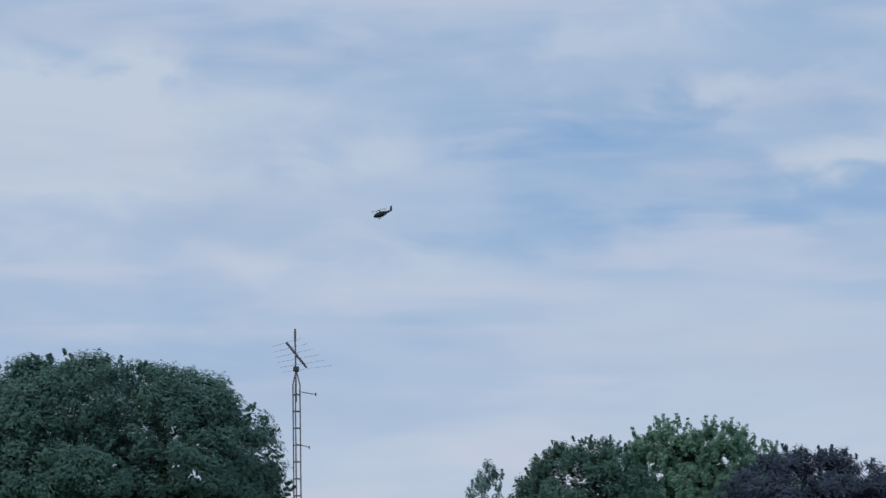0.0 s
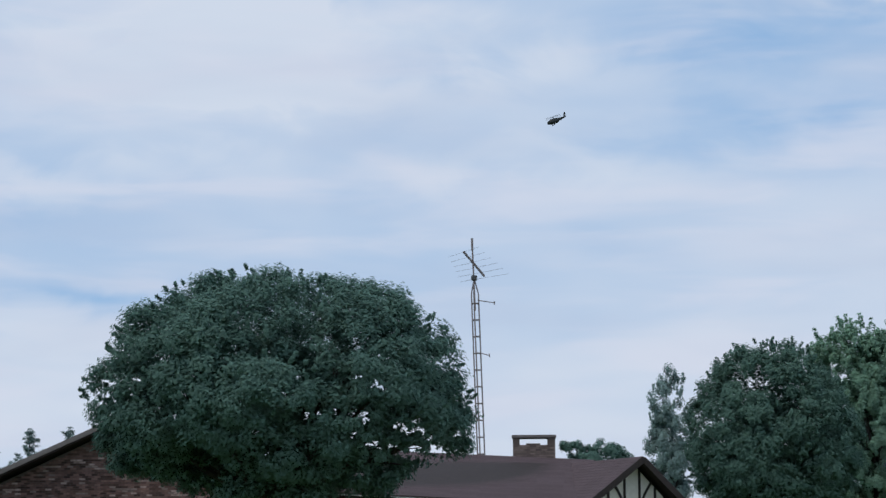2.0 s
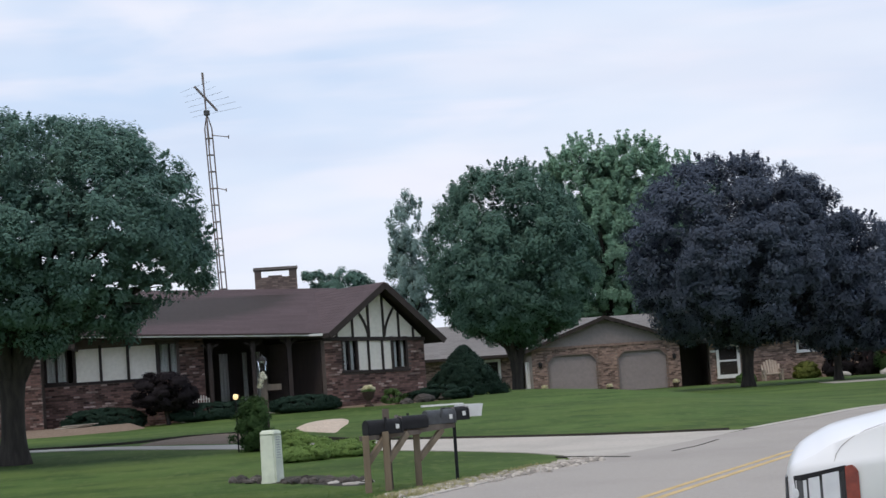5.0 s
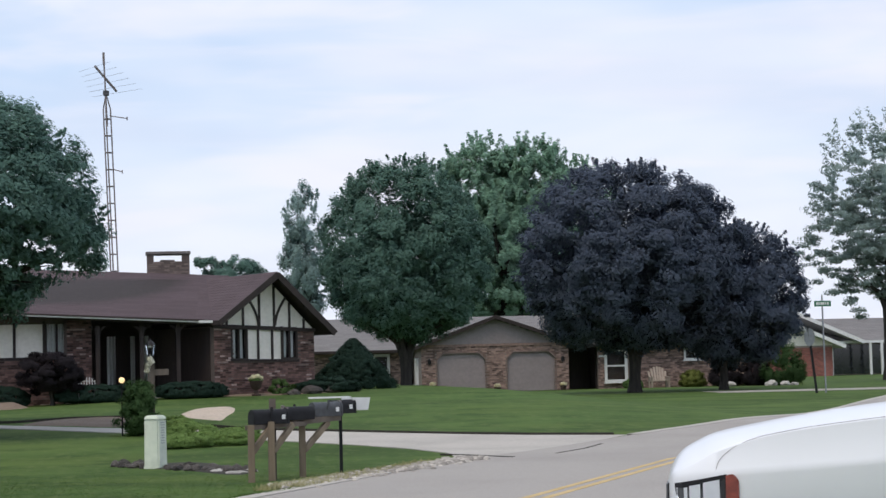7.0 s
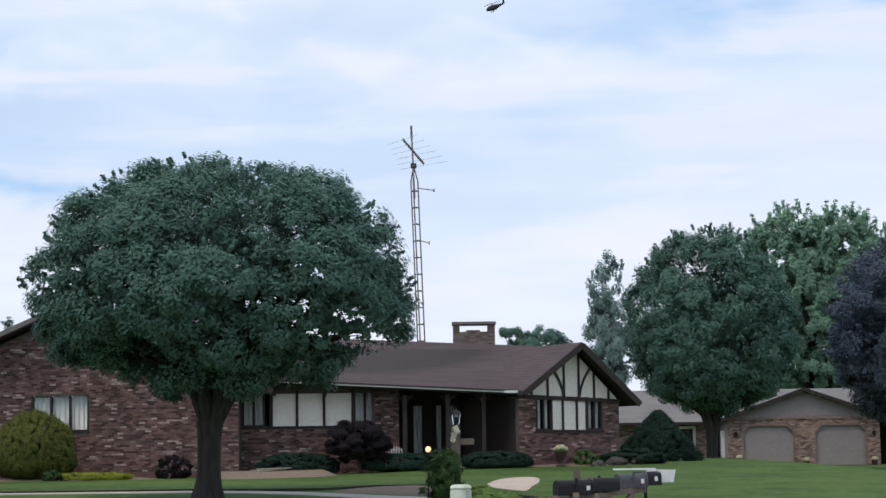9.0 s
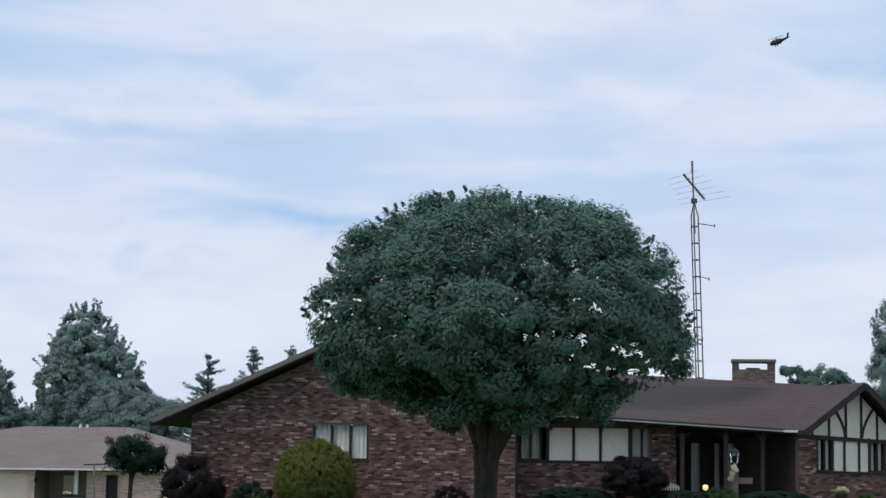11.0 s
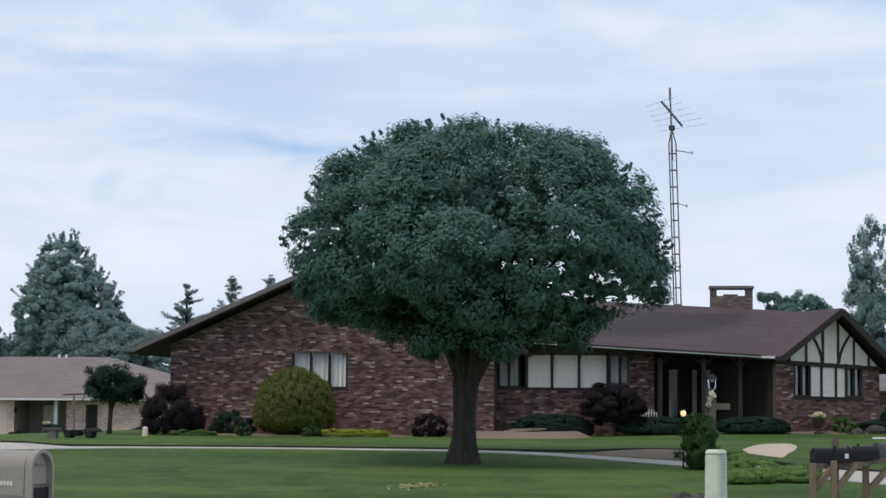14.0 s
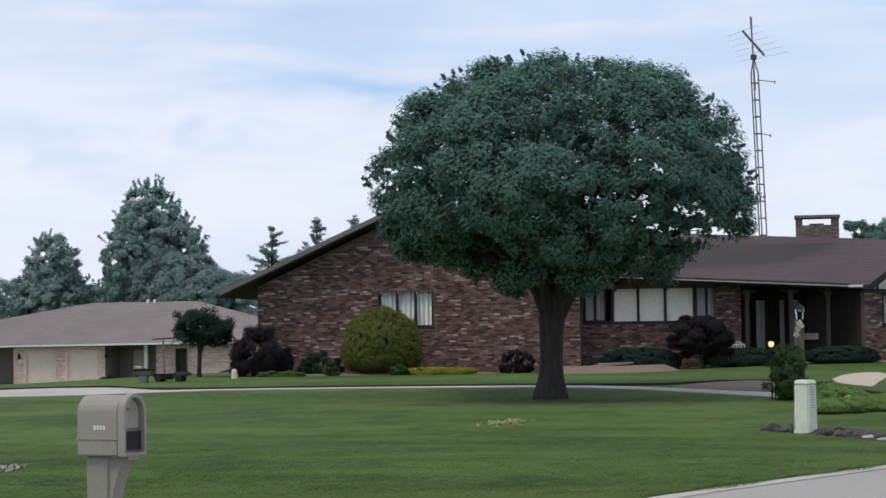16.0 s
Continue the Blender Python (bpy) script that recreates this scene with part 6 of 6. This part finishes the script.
hung("sign_plate", Shape().box((26.15, 112.55, 1.92), (26.47, 112.585, 2.04)), WHITE, n_house, "small white plate, not legible")
hung("side_door", Shape().box((15.62, 113.2, 0.1), (15.75, 114.0, 2.1)), WHITE, n_house, "white side door")
# shade of the entry recess is carried by this wall's dark colour
hung("entry_wall", Shape().box((24.25, 114.4, 0), (26.2, 114.6, 2.7)).box((26.0, 112.86, 0), (26.2, 114.4, 2.6)), DARK_WOOD_AND_SHADE, n_house, "recessed entry wall with the recess's shade in its dark colour")
hung("entry_door", Shape().box((24.5, 114.3, 0.1), (25.5, 114.4, 2.2)), DARK_WOOD_AND_SHADE, n_house, "dark recessed entry door")
for x in (16.2, 23.9):
    hung("wall_lantern", Shape().turned((x, NY - 0.1, 1.72), [(0.05, 0), (0.1, 0.05), (0.1, 0.25), (0.03, 0.33)], 8), BLACK, n_house)

# garden chair and plants along that house
chair = thing("garden_chair", (28.95, 111.2, lie(28.95, 111.2)), "wide weathered wooden fan-back garden chair", "garden chair")
cz = lie(28.95, 111.2)
for k in range(7):
    f = (k - 3) / 3
    hung("back_slat", Shape().beam((28.95 + 0.42 * f, 111.35, cz + 0.35), (28.95 + 0.5 * f, 111.6, cz + 1.22 - 0.28 * f * f), 0.12, 0.03), CEDAR, chair)
hung("seat", Shape().box((28.45, 110.75, cz + 0.36), (29.45, 111.4, cz + 0.42)), CEDAR, chair)
for x in (28.45, 29.45):
    hung("arm", Shape().box((x - 0.08, 110.7, cz + 0.6), (x + 0.08, 111.5, cz + 0.64)), CEDAR, chair)
    for y in (110.8, 111.4):
        hung("leg", Shape().box((x - 0.05, y - 0.05, cz - 0.05), (x + 0.05, y + 0.05, cz + 0.6)), CEDAR, chair)
chair.location.x += 0.35
for i, (x, y, rx, h, mt, lb) in enumerate(((31.1, 110.5, 0.72, 0.9, LEAF_GOLD, "rounded yellow-green shrub by the brick wall"), (32.8, 109.5, 0.95, 1.5, LEAF_RED, "loose reddish shrub by the house end"), (34.3, 109.0, 0.9, 1.7, LEAF_RED, "dark red shrub by the house end"), (35.6, 108.0, 1.25, 2.5, LEAF_IVY, "grey-green upright evergreen shrub"), (27.9, 111.6, 0.5, 0.5, LEAF_VINE, "small green shrub below the window"))):
    shrub("shrub", (x, y), (rx, 0.8, h), 14000, 0.11, mt, 150 + i, lb, clumps=160)
for x, y, s in ((32.2, 107.0, 0.34), (34.4, 106.5, 0.34), (35.2, 106.4, 0.28), (35.8, 106.6, 0.2)):
    stone(x, y, s * 1.3, s, s * 0.6, "pale boulder by the shrubs", "boulders by the shrubs", True)
for x in (16.3, 20.0, 23.8):
    p = thing("flower_pot", (x, 111.5, lie(x, 111.5)), "small clay pot with white flowers by the garage", "plant pot", "garage pots")
    z = lie(x, 111.5)
    hung("pot", Shape().turned((x, 111.5, z), [(0.13, 0), (0.2, 0.26)], 12), TERRACOTTA, p)
    leaves("flowers", p, [(x, 111.5, z + 0.35)], (0.22, 0.2, 0.14), 300, 0.07, FLOWER, int(x * 10))
bz = lie(-1.7, 65.9)
bench = thing("garden_bench", (-1.7, 65.9, bz), "small white wire garden bench by the porch", "bench")
hung("seat", Shape().box((-1.98, 65.7, bz + 0.40), (-1.42, 66.1, bz + 0.43)), WHITE, bench)
for k in range(7):
    x = -1.96 + 0.087 * k
    hung("back_bar", Shape().bar((x, 66.1, bz + 0.42), (x, 66.15, bz + 0.84 - 0.012 * (k - 3) ** 2), 0.013, sides=6), WHITE, bench)
for z in (0.56, 0.70):
    hung("back_rail", Shape().bar((-1.98, 66.12, bz + z), (-1.42, 66.12, bz + z), 0.012, sides=6), WHITE, bench)
for x in (-1.95, -1.45):
    for y in (65.73, 66.07):
        hung("leg", Shape().bar((x, y, bz - 0.03), (x, y, bz + 0.41), 0.014, sides=6), WHITE, bench)
urn = thing("urn", (3.75, 65.5, lie(3.75, 65.5)), "brown clay urn with pale yellow flowers", "planter")
uz = lie(3.75, 65.5)
hung("pedestal", Shape().turned((3.75, 65.5, uz), [(0.2, 0), (0.2, 0.06), (0.1, 0.1), (0.09, 0.25), (0.22, 0.36), (0.27, 0.62), (0.29, 0.65)], 16), TERRACOTTA, urn, smooth=True)
leaves("flowers", urn, [(3.75 + 0.22 * math.cos(k), 65.5 + 0.15 * math.sin(k), uz + 0.75 + 0.05 * (k % 3)) for k in range(9)], (0.12, 0.12, 0.1), 1500, 0.06, FLOWER, 161, label="yellow and white flowers")
urn.scale = (0.75, 0.75, 0.75)
leaves("greenery", urn, [(3.75 + 0.2 * math.cos(k), 65.5 + 0.15 * math.sin(k), uz + 0.68) for k in range(7)], (0.12, 0.12, 0.1), 1200, 0.07, LEAF_VINE, 162)

# ---- low buff-brick house beyond the dip ----
b_house = thing("house", (-42, 118, -0.55), "low buff-brick house with taupe hip roof", "house")
BY, BZ = 115.0, -0.6
bw = Shape()
DOORS = ((-45.5, -43.72), (-42.87, -40.95))
for a, b in ((-46.3, DOORS[0][0]), (DOORS[0][1], DOORS[1][0]), (DOORS[1][1], -40.5)):
    bw.box((a, BY, BZ - 0.2), (b, BY + 0.25, 1.75))
for a, b in DOORS:
    bw.box((a, BY, 1.35), (b, BY + 0.25, 1.75))
bw.box((-40.75, BY + 0.25, BZ), (-40.5, BY + 3, 1.75)).box((-40.5, BY + 2.6, BZ), (-37.5, BY + 2.8, 1.8)).box((-37.5, BY + 0.6, BZ), (-28.0, BY + 0.85, 1.8)).box((-56, BY + 2.6, BZ), (-46.3, BY + 2.8, 1.8)).box((-56, BY + 11, BZ), (-28, BY + 11.2, 1.8)).box((-28.2, BY + 0.85, BZ), (-28, BY + 11, 1.8)).box((-56, BY + 2.8, BZ), (-55.8, BY + 11, 1.8))
b_wall = hung("wall", bw, MORTAR_PALE, b_house, "pinkish buff brick walls")
brickwork(b_wall, (-46.3, BY, BZ), X, -Y, 5.8, lambda s: 2.3, BRICK_PINK, 15, holes=[(DOORS[0][0] + 46.3, DOORS[0][1] + 46.3, -1, 1.95), (DOORS[1][0] + 46.3, DOORS[1][1] + 46.3, -1, 1.95)], size=(0.26, 0.09))
brickwork(b_wall, (-37.5, BY + 0.6, BZ), X, -Y, 9.5, lambda s: 2.3, BRICK_PINK, 16, holes=[(1.25, 1.95, 0.3, 2.1)], size=(0.26, 0.09))
for a, b in DOORS:
    gd = hung("garage_door", Shape().box((a, BY + 0.10, BZ), (b, BY + 0.14, 1.35)), CREAM_DOOR, b_house, "cream panelled garage door")
    hung("door_frame", Shape().box((a - 0.14, BY - 0.03, BZ), (a + 0.02, BY + 0.1, 1.45)).box((b - 0.02, BY - 0.03, BZ), (b + 0.14, BY + 0.1, 1.45)).box((a + 0.02, BY - 0.03, 1.33), (b - 0.02, BY + 0.1, 1.45)), BRICK_PINK, gd, "pink brick door surround")
    for k in range(4):
        hung("panel", Shape().box((a + 0.03, BY + 0.07, BZ + 0.02 + 0.485 * k), (b - 0.03, BY + 0.10, BZ + 0.495 + 0.485 * k)), CREAM_DOOR, gd)
hung("post", Shape().box((-38.1, BY + 0.1, BZ), (-37.9, BY + 0.3, 1.7)), WHITE, b_house, "white porch post")
hung("post", Shape().box((-47.9, BY + 0.1, BZ), (-47.75, BY + 0.3, 1.7)), WHITE, b_house)
hung("door", Shape().box((-39.55, BY + 2.5, BZ), (-38.75, BY + 2.6, 1.4)), CREAM_DOOR, b_house, "pale front door with a wreath")
glazing(b_house, "window", (-36.2, BY + 0.52, BZ + 0.35), X, -Y, [(0, 0.55)], 1.65, DARK_WOOD_AND_SHADE, DARK_WOOD_AND_SHADE, "dark-framed window", back=0.055)
for x in (-45.9, -40.4):
    hung("wall_lantern", Shape().turned((x, BY - 0.1, 0.95), [(0.05, 0), (0.1, 0.05), (0.1, 0.25), (0.03, 0.33)], 8), BLACK, b_house)
E1, E2 = 1.72, 4.40
roof_slab(b_house, [(-57.5, BY - 0.7, E1), (-36.2, BY - 0.7, E1 + 0.1), (-36.6, BY + 6, E2), (-43.4, BY + 6, E2)], 0.10, SHINGLE_TAN, under=WHITE, label="taupe shingle hip roof")
roof_slab(b_house, [(-36.25, BY - 0.2, E1 + 0.1), (-27.2, BY - 0.2, E1 + 0.1), (-36.6, BY + 6, E2), (-36.7, BY + 6, E2)], 0.10, SHINGLE_TAN, under=WHITE)
roof_slab(b_house, [(-27.2, BY - 0.2, E1 + 0.1), (-27.2, BY + 12, E1), (-36.6, BY + 6, E2), (-36.6, BY + 6.01, E2)], 0.10, SHINGLE_TAN, under=WHITE)
roof_slab(b_house, [(-27.2, BY + 12, E1), (-57.5, BY + 12, E1), (-43.4, BY + 6, E2), (-36.6, BY + 6, E2)], 0.10, SHINGLE_TAN, under=WHITE)
for x in (-39.8, -39.35):
    hung("ridge_vent", Shape().box((x, BY + 5.8, E2 - 0.1), (x + 0.12, BY + 6.0, E2 + 0.16)), WHITE, b_house)
shrub("shrub", (-49.2, BY - 0.5), (0.9, 0.6, 0.9), 2500, 0.13, LEAF_RED, 200, "dark twiggy shrub by the buff house", clumps=40)
for i, (x, rx, h) in enumerate(((-39.5, 0.6, 0.5), (-37.3, 0.7, 0.7), (-34.5, 1.2, 0.5), (-31.8, 1.2, 0.55))):
    shrub("shrub", (x, BY - 2.0), (rx, 0.6, h), 2200, 0.12, LEAF_YEW, 210 + i, "low dark evergreen before the buff house", clumps=40)
KX, KY = -18.13, 57.5
kz = lie(KX, KY)
cart = thing("garden_cart", (KX, KY, kz), "low dark garden cart with a rounded hood on the grass", "cart")
hung("hood", Shape().solid([(KX - 0.05, KY - 0.35, kz + 0.20), (KX + 0.88, KY - 0.35, kz + 0.26), (KX + 0.88, KY + 0.35, kz + 0.26), (KX - 0.05, KY + 0.35, kz + 0.20)], [(KX + 0.1, KY - 0.25, kz + 0.44), (KX + 0.7, KY - 0.25, kz + 0.46), (KX + 0.7, KY + 0.25, kz + 0.46), (KX + 0.1, KY + 0.25, kz + 0.44)]), BLACK, cart, bevel=0.06)
hung("bed", Shape().solid([(KX - 0.75, KY - 0.35, kz + 0.08), (KX - 0.08, KY - 0.35, kz + 0.08), (KX - 0.08, KY + 0.35, kz + 0.08), (KX - 0.75, KY + 0.35, kz + 0.08)], [(KX - 0.82, KY - 0.4, kz + 0.34), (KX - 0.02, KY - 0.4, kz + 0.36), (KX - 0.02, KY + 0.4, kz + 0.36), (KX - 0.82, KY + 0.4, kz + 0.34)]), BLACK, cart, bevel=0.03)
for x in (KX - 0.6, KX + 0.36):
    hung("wheel", Shape().bar((x, KY - 0.42, kz + 0.14), (x, KY + 0.42, kz + 0.14), 0.15, sides=14), RUBBER, cart)
cart.scale = (0.66, 0.66, 0.66)
QX, QY = -18.75, 56.6
qz = lie(QX, QY)
trough = thing("planter", (QX, QY, qz), "grey stone planter with white flowers by the drive", "planter")
hung("foot", Shape().box((QX - 0.2, QY - 0.18, qz - 0.05), (QX + 0.2, QY + 0.18, qz + 0.34)), RAKE, trough, bevel=0.03)
hung("bowl", Shape().solid([(QX - 0.38, QY - 0.2, qz + 0.34), (QX + 0.38, QY - 0.2, qz + 0.34), (QX + 0.38, QY + 0.2, qz + 0.34), (QX - 0.38, QY + 0.2, qz + 0.34)], [(QX - 0.5, QY - 0.26, qz + 0.5), (QX + 0.5, QY - 0.26, qz + 0.5), (QX + 0.5, QY + 0.26, qz + 0.5), (QX - 0.5, QY + 0.26, qz + 0.5)]), RAKE, trough, bevel=0.02)
leaves("greenery", trough, [(QX - 0.4 + 0.1 * k, QY, qz + 0.54) for k in range(9)], (0.12, 0.14, 0.1), 900, 0.08, LEAF_YEW, 221)
leaves("flowers", trough, [(QX - 0.36 + 0.06 * k, QY - 0.05, qz + 0.68) for k in range(4)], (0.12, 0.12, 0.07), 400, 0.07, FLOWER, 222, label="white flowers")
trough.scale = (0.66, 0.66, 0.66)
lp = thing("lamp_post", (-25.6, 80, lie(-25.6, 80)), "slim grey lamp post with a cross arm on the lawn", "lamp post")
hung("post", Shape().bar((-25.6, 80, lie(-25.6, 80) - 0.1), (-25.65, 80, 1.95), 0.045, sides=8), GALV, lp)
hung("arm", Shape().beam((-26.1, 80, 1.93), (-25.1, 80, 1.98), 0.06, 0.05), BLACK, lp)
bol = thing("bollard", (-16.95, 60, lie(-16.95, 60)), "short tan stone post at the bed corner", "bollard")
hung("post", Shape().turned((-16.95, 60, lie(-16.95, 60) - 0.05), [(0.1, 0), (0.085, 0.3), (0.05, 0.35)], 10), BRICK_PINK, bol)

# ---- red-brick building and street signs ----
r_house = thing("building", (58, 163, 0.1), "red-brick building with white gables and dark roof", "building")
rw = hung("wall", Shape().box((48, 160, 0), (57.1, 160.25, 2.55)).box((56.9, 160.25, 0), (57.1, 166, 2.6)).box((57.1, 164, 0), (74, 164.25, 2.8)).box((48, 172, 0), (74, 172.2, 2.8)).box((48, 160.25, 0), (48.2, 172, 2.6)).box((73.8, 164.2, 0), (74, 172, 2.8)), MORTAR_PALE, r_house)
brickwork(rw, (48.0, 160.0, 0.0), X, -Y, 9.1, lambda s: 2.5, BRICK_RED, 18, size=(0.3, 0.1))
hung("gable_siding", Shape().solid([(46.0, 159.95, 2.55), (57.3, 159.95, 2.55), (51.6, 159.95, 5.0)], [(46.0, 160.1, 2.55), (57.3, 160.1, 2.55), (51.6, 160.1, 5.0)]), STUCCO, r_house, "white sided gable")
for dy, dx, dz in ((0.0, 0.0, 0.0), (2.6, 2.6, 0.35)):
    roof_slab(r_house, [(57.9 + dx, 159.2 + dy, 2.5 + dz), (57.9 + dx, 171, 2.5 + dz), (51.6 + dx, 171, 5.25 + dz), (51.6 + dx, 159.2 + dy, 5.25 + dz)], 0.2, SHINGLE_GREY, under=WHITE)
    hung("rake_board", Shape().beam((58.0 + dx, 159.15 + dy, 2.42 + dz), (51.6 + dx, 159.15 + dy, 5.15 + dz), 0.06, 0.3), WHITE, r_house, "white rake board")
roof_slab(r_house, [(45.0, 171, 2.5), (45.0, 159.2, 2.5), (51.6, 159.2, 5.25), (51.6, 171, 5.25)], 0.2, SHINGLE_GREY, under=WHITE)
roof_slab(r_house, [(58, 162.5, 2.9), (75, 162.5, 2.9), (75, 168, 4.9), (54, 168, 4.9)], 0.2, SHINGLE_GREY, under=WHITE)
for x in (57.6, 61.0, 62.0):
    hung("downpipe", Shape().box((x - 0.09, 161.4, 0), (x + 0.09, 161.6, 2.75)), WHITE, r_house)
# flat dark sheet gives the porch its shade
hung("porch_shade", Shape().box((57.2, 163.9, 0.1), (66, 163.98, 2.6)), DARK_GLASS, r_house, "dark sheet for the shade under the porch")
street = thing("street_sign", (28.64, 81.2, lie(28.64, 81.2)), "green street name sign on a thin steel pole", "street sign")
sz_ = lie(28.64, 81.2)
hung("pole", Shape().bar((28.64, 81.2, sz_ - 0.1), (28.60, 81.2, 4.2), 0.035, sides=8), ALU, street)
blade = hung("blade", Shape().box((28.25, 81.16, 3.78), (28.98, 81.19, 4.02)), SIGN_GREEN, street, "green street name blade")
barsh = Shape()
for k, w in enumerate((0.07, 0.05, 0.08, 0.06, 0.05, 0.07)):
    barsh.box((28.33 + 0.095 * k, 81.15, 3.85), (28.33 + 0.095 * k + w, 81.158, 3.96))
hung("lettering_bars", barsh, WHITE, blade)
hung("finial", Shape().box((28.58, 81.17, 4.02), (28.62, 81.21, 4.28)), ALU, street)
stop = thing("stop_sign", (28.44, 81.7, lie(28.44, 81.7)), "road sign seen from behind on a dark leaning post", "road sign")
hung("post", Shape().beam((28.42, 81.7, lie(28.4, 81.7) - 0.1), (28.12, 81.7, 2.95), 0.07, 0.09), BLACK, stop)
oc = [(28.15 + 0.16 * math.cos(math.pi / 8 + k * math.pi / 4), 81.64 - 0.26 * math.cos(math.pi / 8 + k * math.pi / 4), 2.5 + 0.40 * math.sin(math.pi / 8 + k * math.pi / 4)) for k in range(8)]
hung("plate", Shape().solid(oc, [(x - 0.012, y - 0.008, z) for x, y, z in oc]), ALU, stop, "bare metal back of an octagonal sign")
mk = thing("marker_post", (32.4, 80.6, lie(32.4, 80.6)), "short white marker post by the side street", "marker post")
hung("post", Shape().box((32.3, 80.55, lie(32.4, 80.6) - 0.1), (32.42, 80.62, 1.35)), WHITE, mk)

# ---- helicopter ----
heli = thing("helicopter", (16.8, 600, 132.0), "dark military helicopter high in the sky", "helicopter")
heli.rotation_euler = (0, radians(18), radians(200))


def ring_body(stations, sides=14):
    sh = Shape()
    for x, w, zc, h in stations:
        sh.v += [(x, w * math.cos(2 * math.pi * i / sides), zc + h * math.sin(2 * math.pi * i / sides)) for i in range(sides)]
    for j in range(len(stations) - 1):
        for i in range(sides):
            i2 = (i + 1) % sides
            sh.f.append((j * sides + i, j * sides + i2, (j + 1) * sides + i2, (j + 1) * sides + i))
    sh.f.append(tuple(reversed(range(sides))))
    sh.f.append(tuple(range((len(stations) - 1) * sides, len(stations) * sides)))
    return sh


part("fuselage", ring_body([(2.6, 0.15, 1.1, 0.2), (2.2, 0.55, 1.2, 0.55), (1.2, 0.8, 1.35, 0.85), (-0.6, 0.8, 1.35, 0.85), (-1.6, 0.5, 1.5, 0.5), (-3.4, 0.22, 1.75, 0.25), (-3.8, 0.18, 1.85, 0.2)]), HELI, heli, smooth=True)
part("tail_fin", Shape().solid([(-3.1, -0.06, 1.7), (-3.8, -0.06, 1.7), (-4.3, -0.06, 3.2), (-3.75, -0.06, 3.2)], [(-3.1, 0.06, 1.7), (-3.8, 0.06, 1.7), (-4.3, 0.06, 3.2), (-3.75, 0.06, 3.2)]), HELI, heli)
part("tailplane", Shape().box((-4.0, -0.9, 1.8), (-3.5, 0.9, 1.87)), HELI, heli)
part("mast", Shape().bar((0.2, 0, 2.0), (0.2, 0, 2.75), 0.16, sides=8), HELI, heli)
for k in range(4):
    a = radians(20 + 90 * k)
    d = Vector((math.cos(a), math.sin(a), 0))
    part("rotor_blade", Shape().beam(Vector((0.2, 0, 2.7)), Vector((0.2, 0, 2.62)) + d * 3.4, 0.24, 0.05), HELI, heli)
for y in (-0.6, 0.6):
    part("landing_gear", Shape().bar((0.6, y, 0.9), (0.7, y * 1.2, 0.25), 0.07, sides=6).bar((0.7, y * 1.2 - 0.08, 0.25), (0.7, y * 1.2 + 0.08, 0.25), 0.2, sides=10), HELI, heli)

# ---- grass blades, nearest lawn ----
def blades(name, count, inside, height, seed, label):
    rng = np.random.default_rng(seed)
    pts = []
    while len(pts) < count:
        y = 19 + 27 * rng.random() ** 1.4
        x = rng.uniform(-0.44, 0.15) * y
        if inside(x, y) and rng.random() > (y - 30) / 16:
            pts.append((x, y, lie(x, y)))
    p = np.array(pts)
    a = rng.uniform(0, 2 * np.pi, count)
    h = height * rng.uniform(0.5, 1.25, count) * np.clip(1.25 - (p[:, 1] - 19) / 26, 0.15, 1)
    s = np.stack([np.cos(a), np.sin(a), 0 * a], 1) * 0.008
    tip = p + np.stack([rng.normal(0, 0.03, count), rng.normal(0, 0.03, count), h], 1)
    v = np.stack([p - s, p + s, tip], 1).reshape(-1, 3)
    me = bpy.data.meshes.new(name)
    me.vertices.add(count * 3)
    me.vertices.foreach_set("co", v.astype(np.float32).ravel())
    me.loops.add(count * 3)
    me.loops.foreach_set("vertex_index", np.arange(count * 3, dtype=np.int32))
    me.polygons.add(count)
    me.polygons.foreach_set("loop_start", np.arange(0, count * 3, 3, dtype=np.int32))
    me.update(calc_edges=True)
    me.materials.append(BLADE)
    return tagged(new(name, me), label, "grass", kind="stuff")


def on_lawn(x, y):
    return x < np.interp(y, [p[1] for p in EDGE], [p[0] for p in EDGE]) - 0.15 and not (y > 33.5 and x > 4.0) and y < np.interp(x, [p[0] for p in reversed(LANE_NEAR[3:])], [p[1] for p in reversed(LANE_NEAR[3:])]) - 0.1


def by_gravel(x, y):
    e = np.interp(y, [p[1] for p in EDGE], [p[0] for p in EDGE])
    return 28.2 < y < 35 and e - 0.75 < x < e - 0.05


straw = blades("dry_grass", 5000, by_gravel, 0.10, 302, "dry straw-coloured grass along the gravel edge")
straw.data.materials[0] = STRAW
def on_kerb(x, y):
    e = np.interp(y, [p[1] for p in EDGE], [p[0] for p in EDGE])
    return y < 34 and e - 0.32 + 0.14 * math.sin(3.1 * y) * math.sin(1.3 * y) < x < e - 0.08 + 0.08 * math.sin(2.3 * y)


blades("edge_grass", 16000, on_kerb, 0.05, 303, "ragged longer grass along the road edge")
blades("grass_blades", 150000, on_lawn, 0.010, 301, "short green grass blades of the mown lawn")
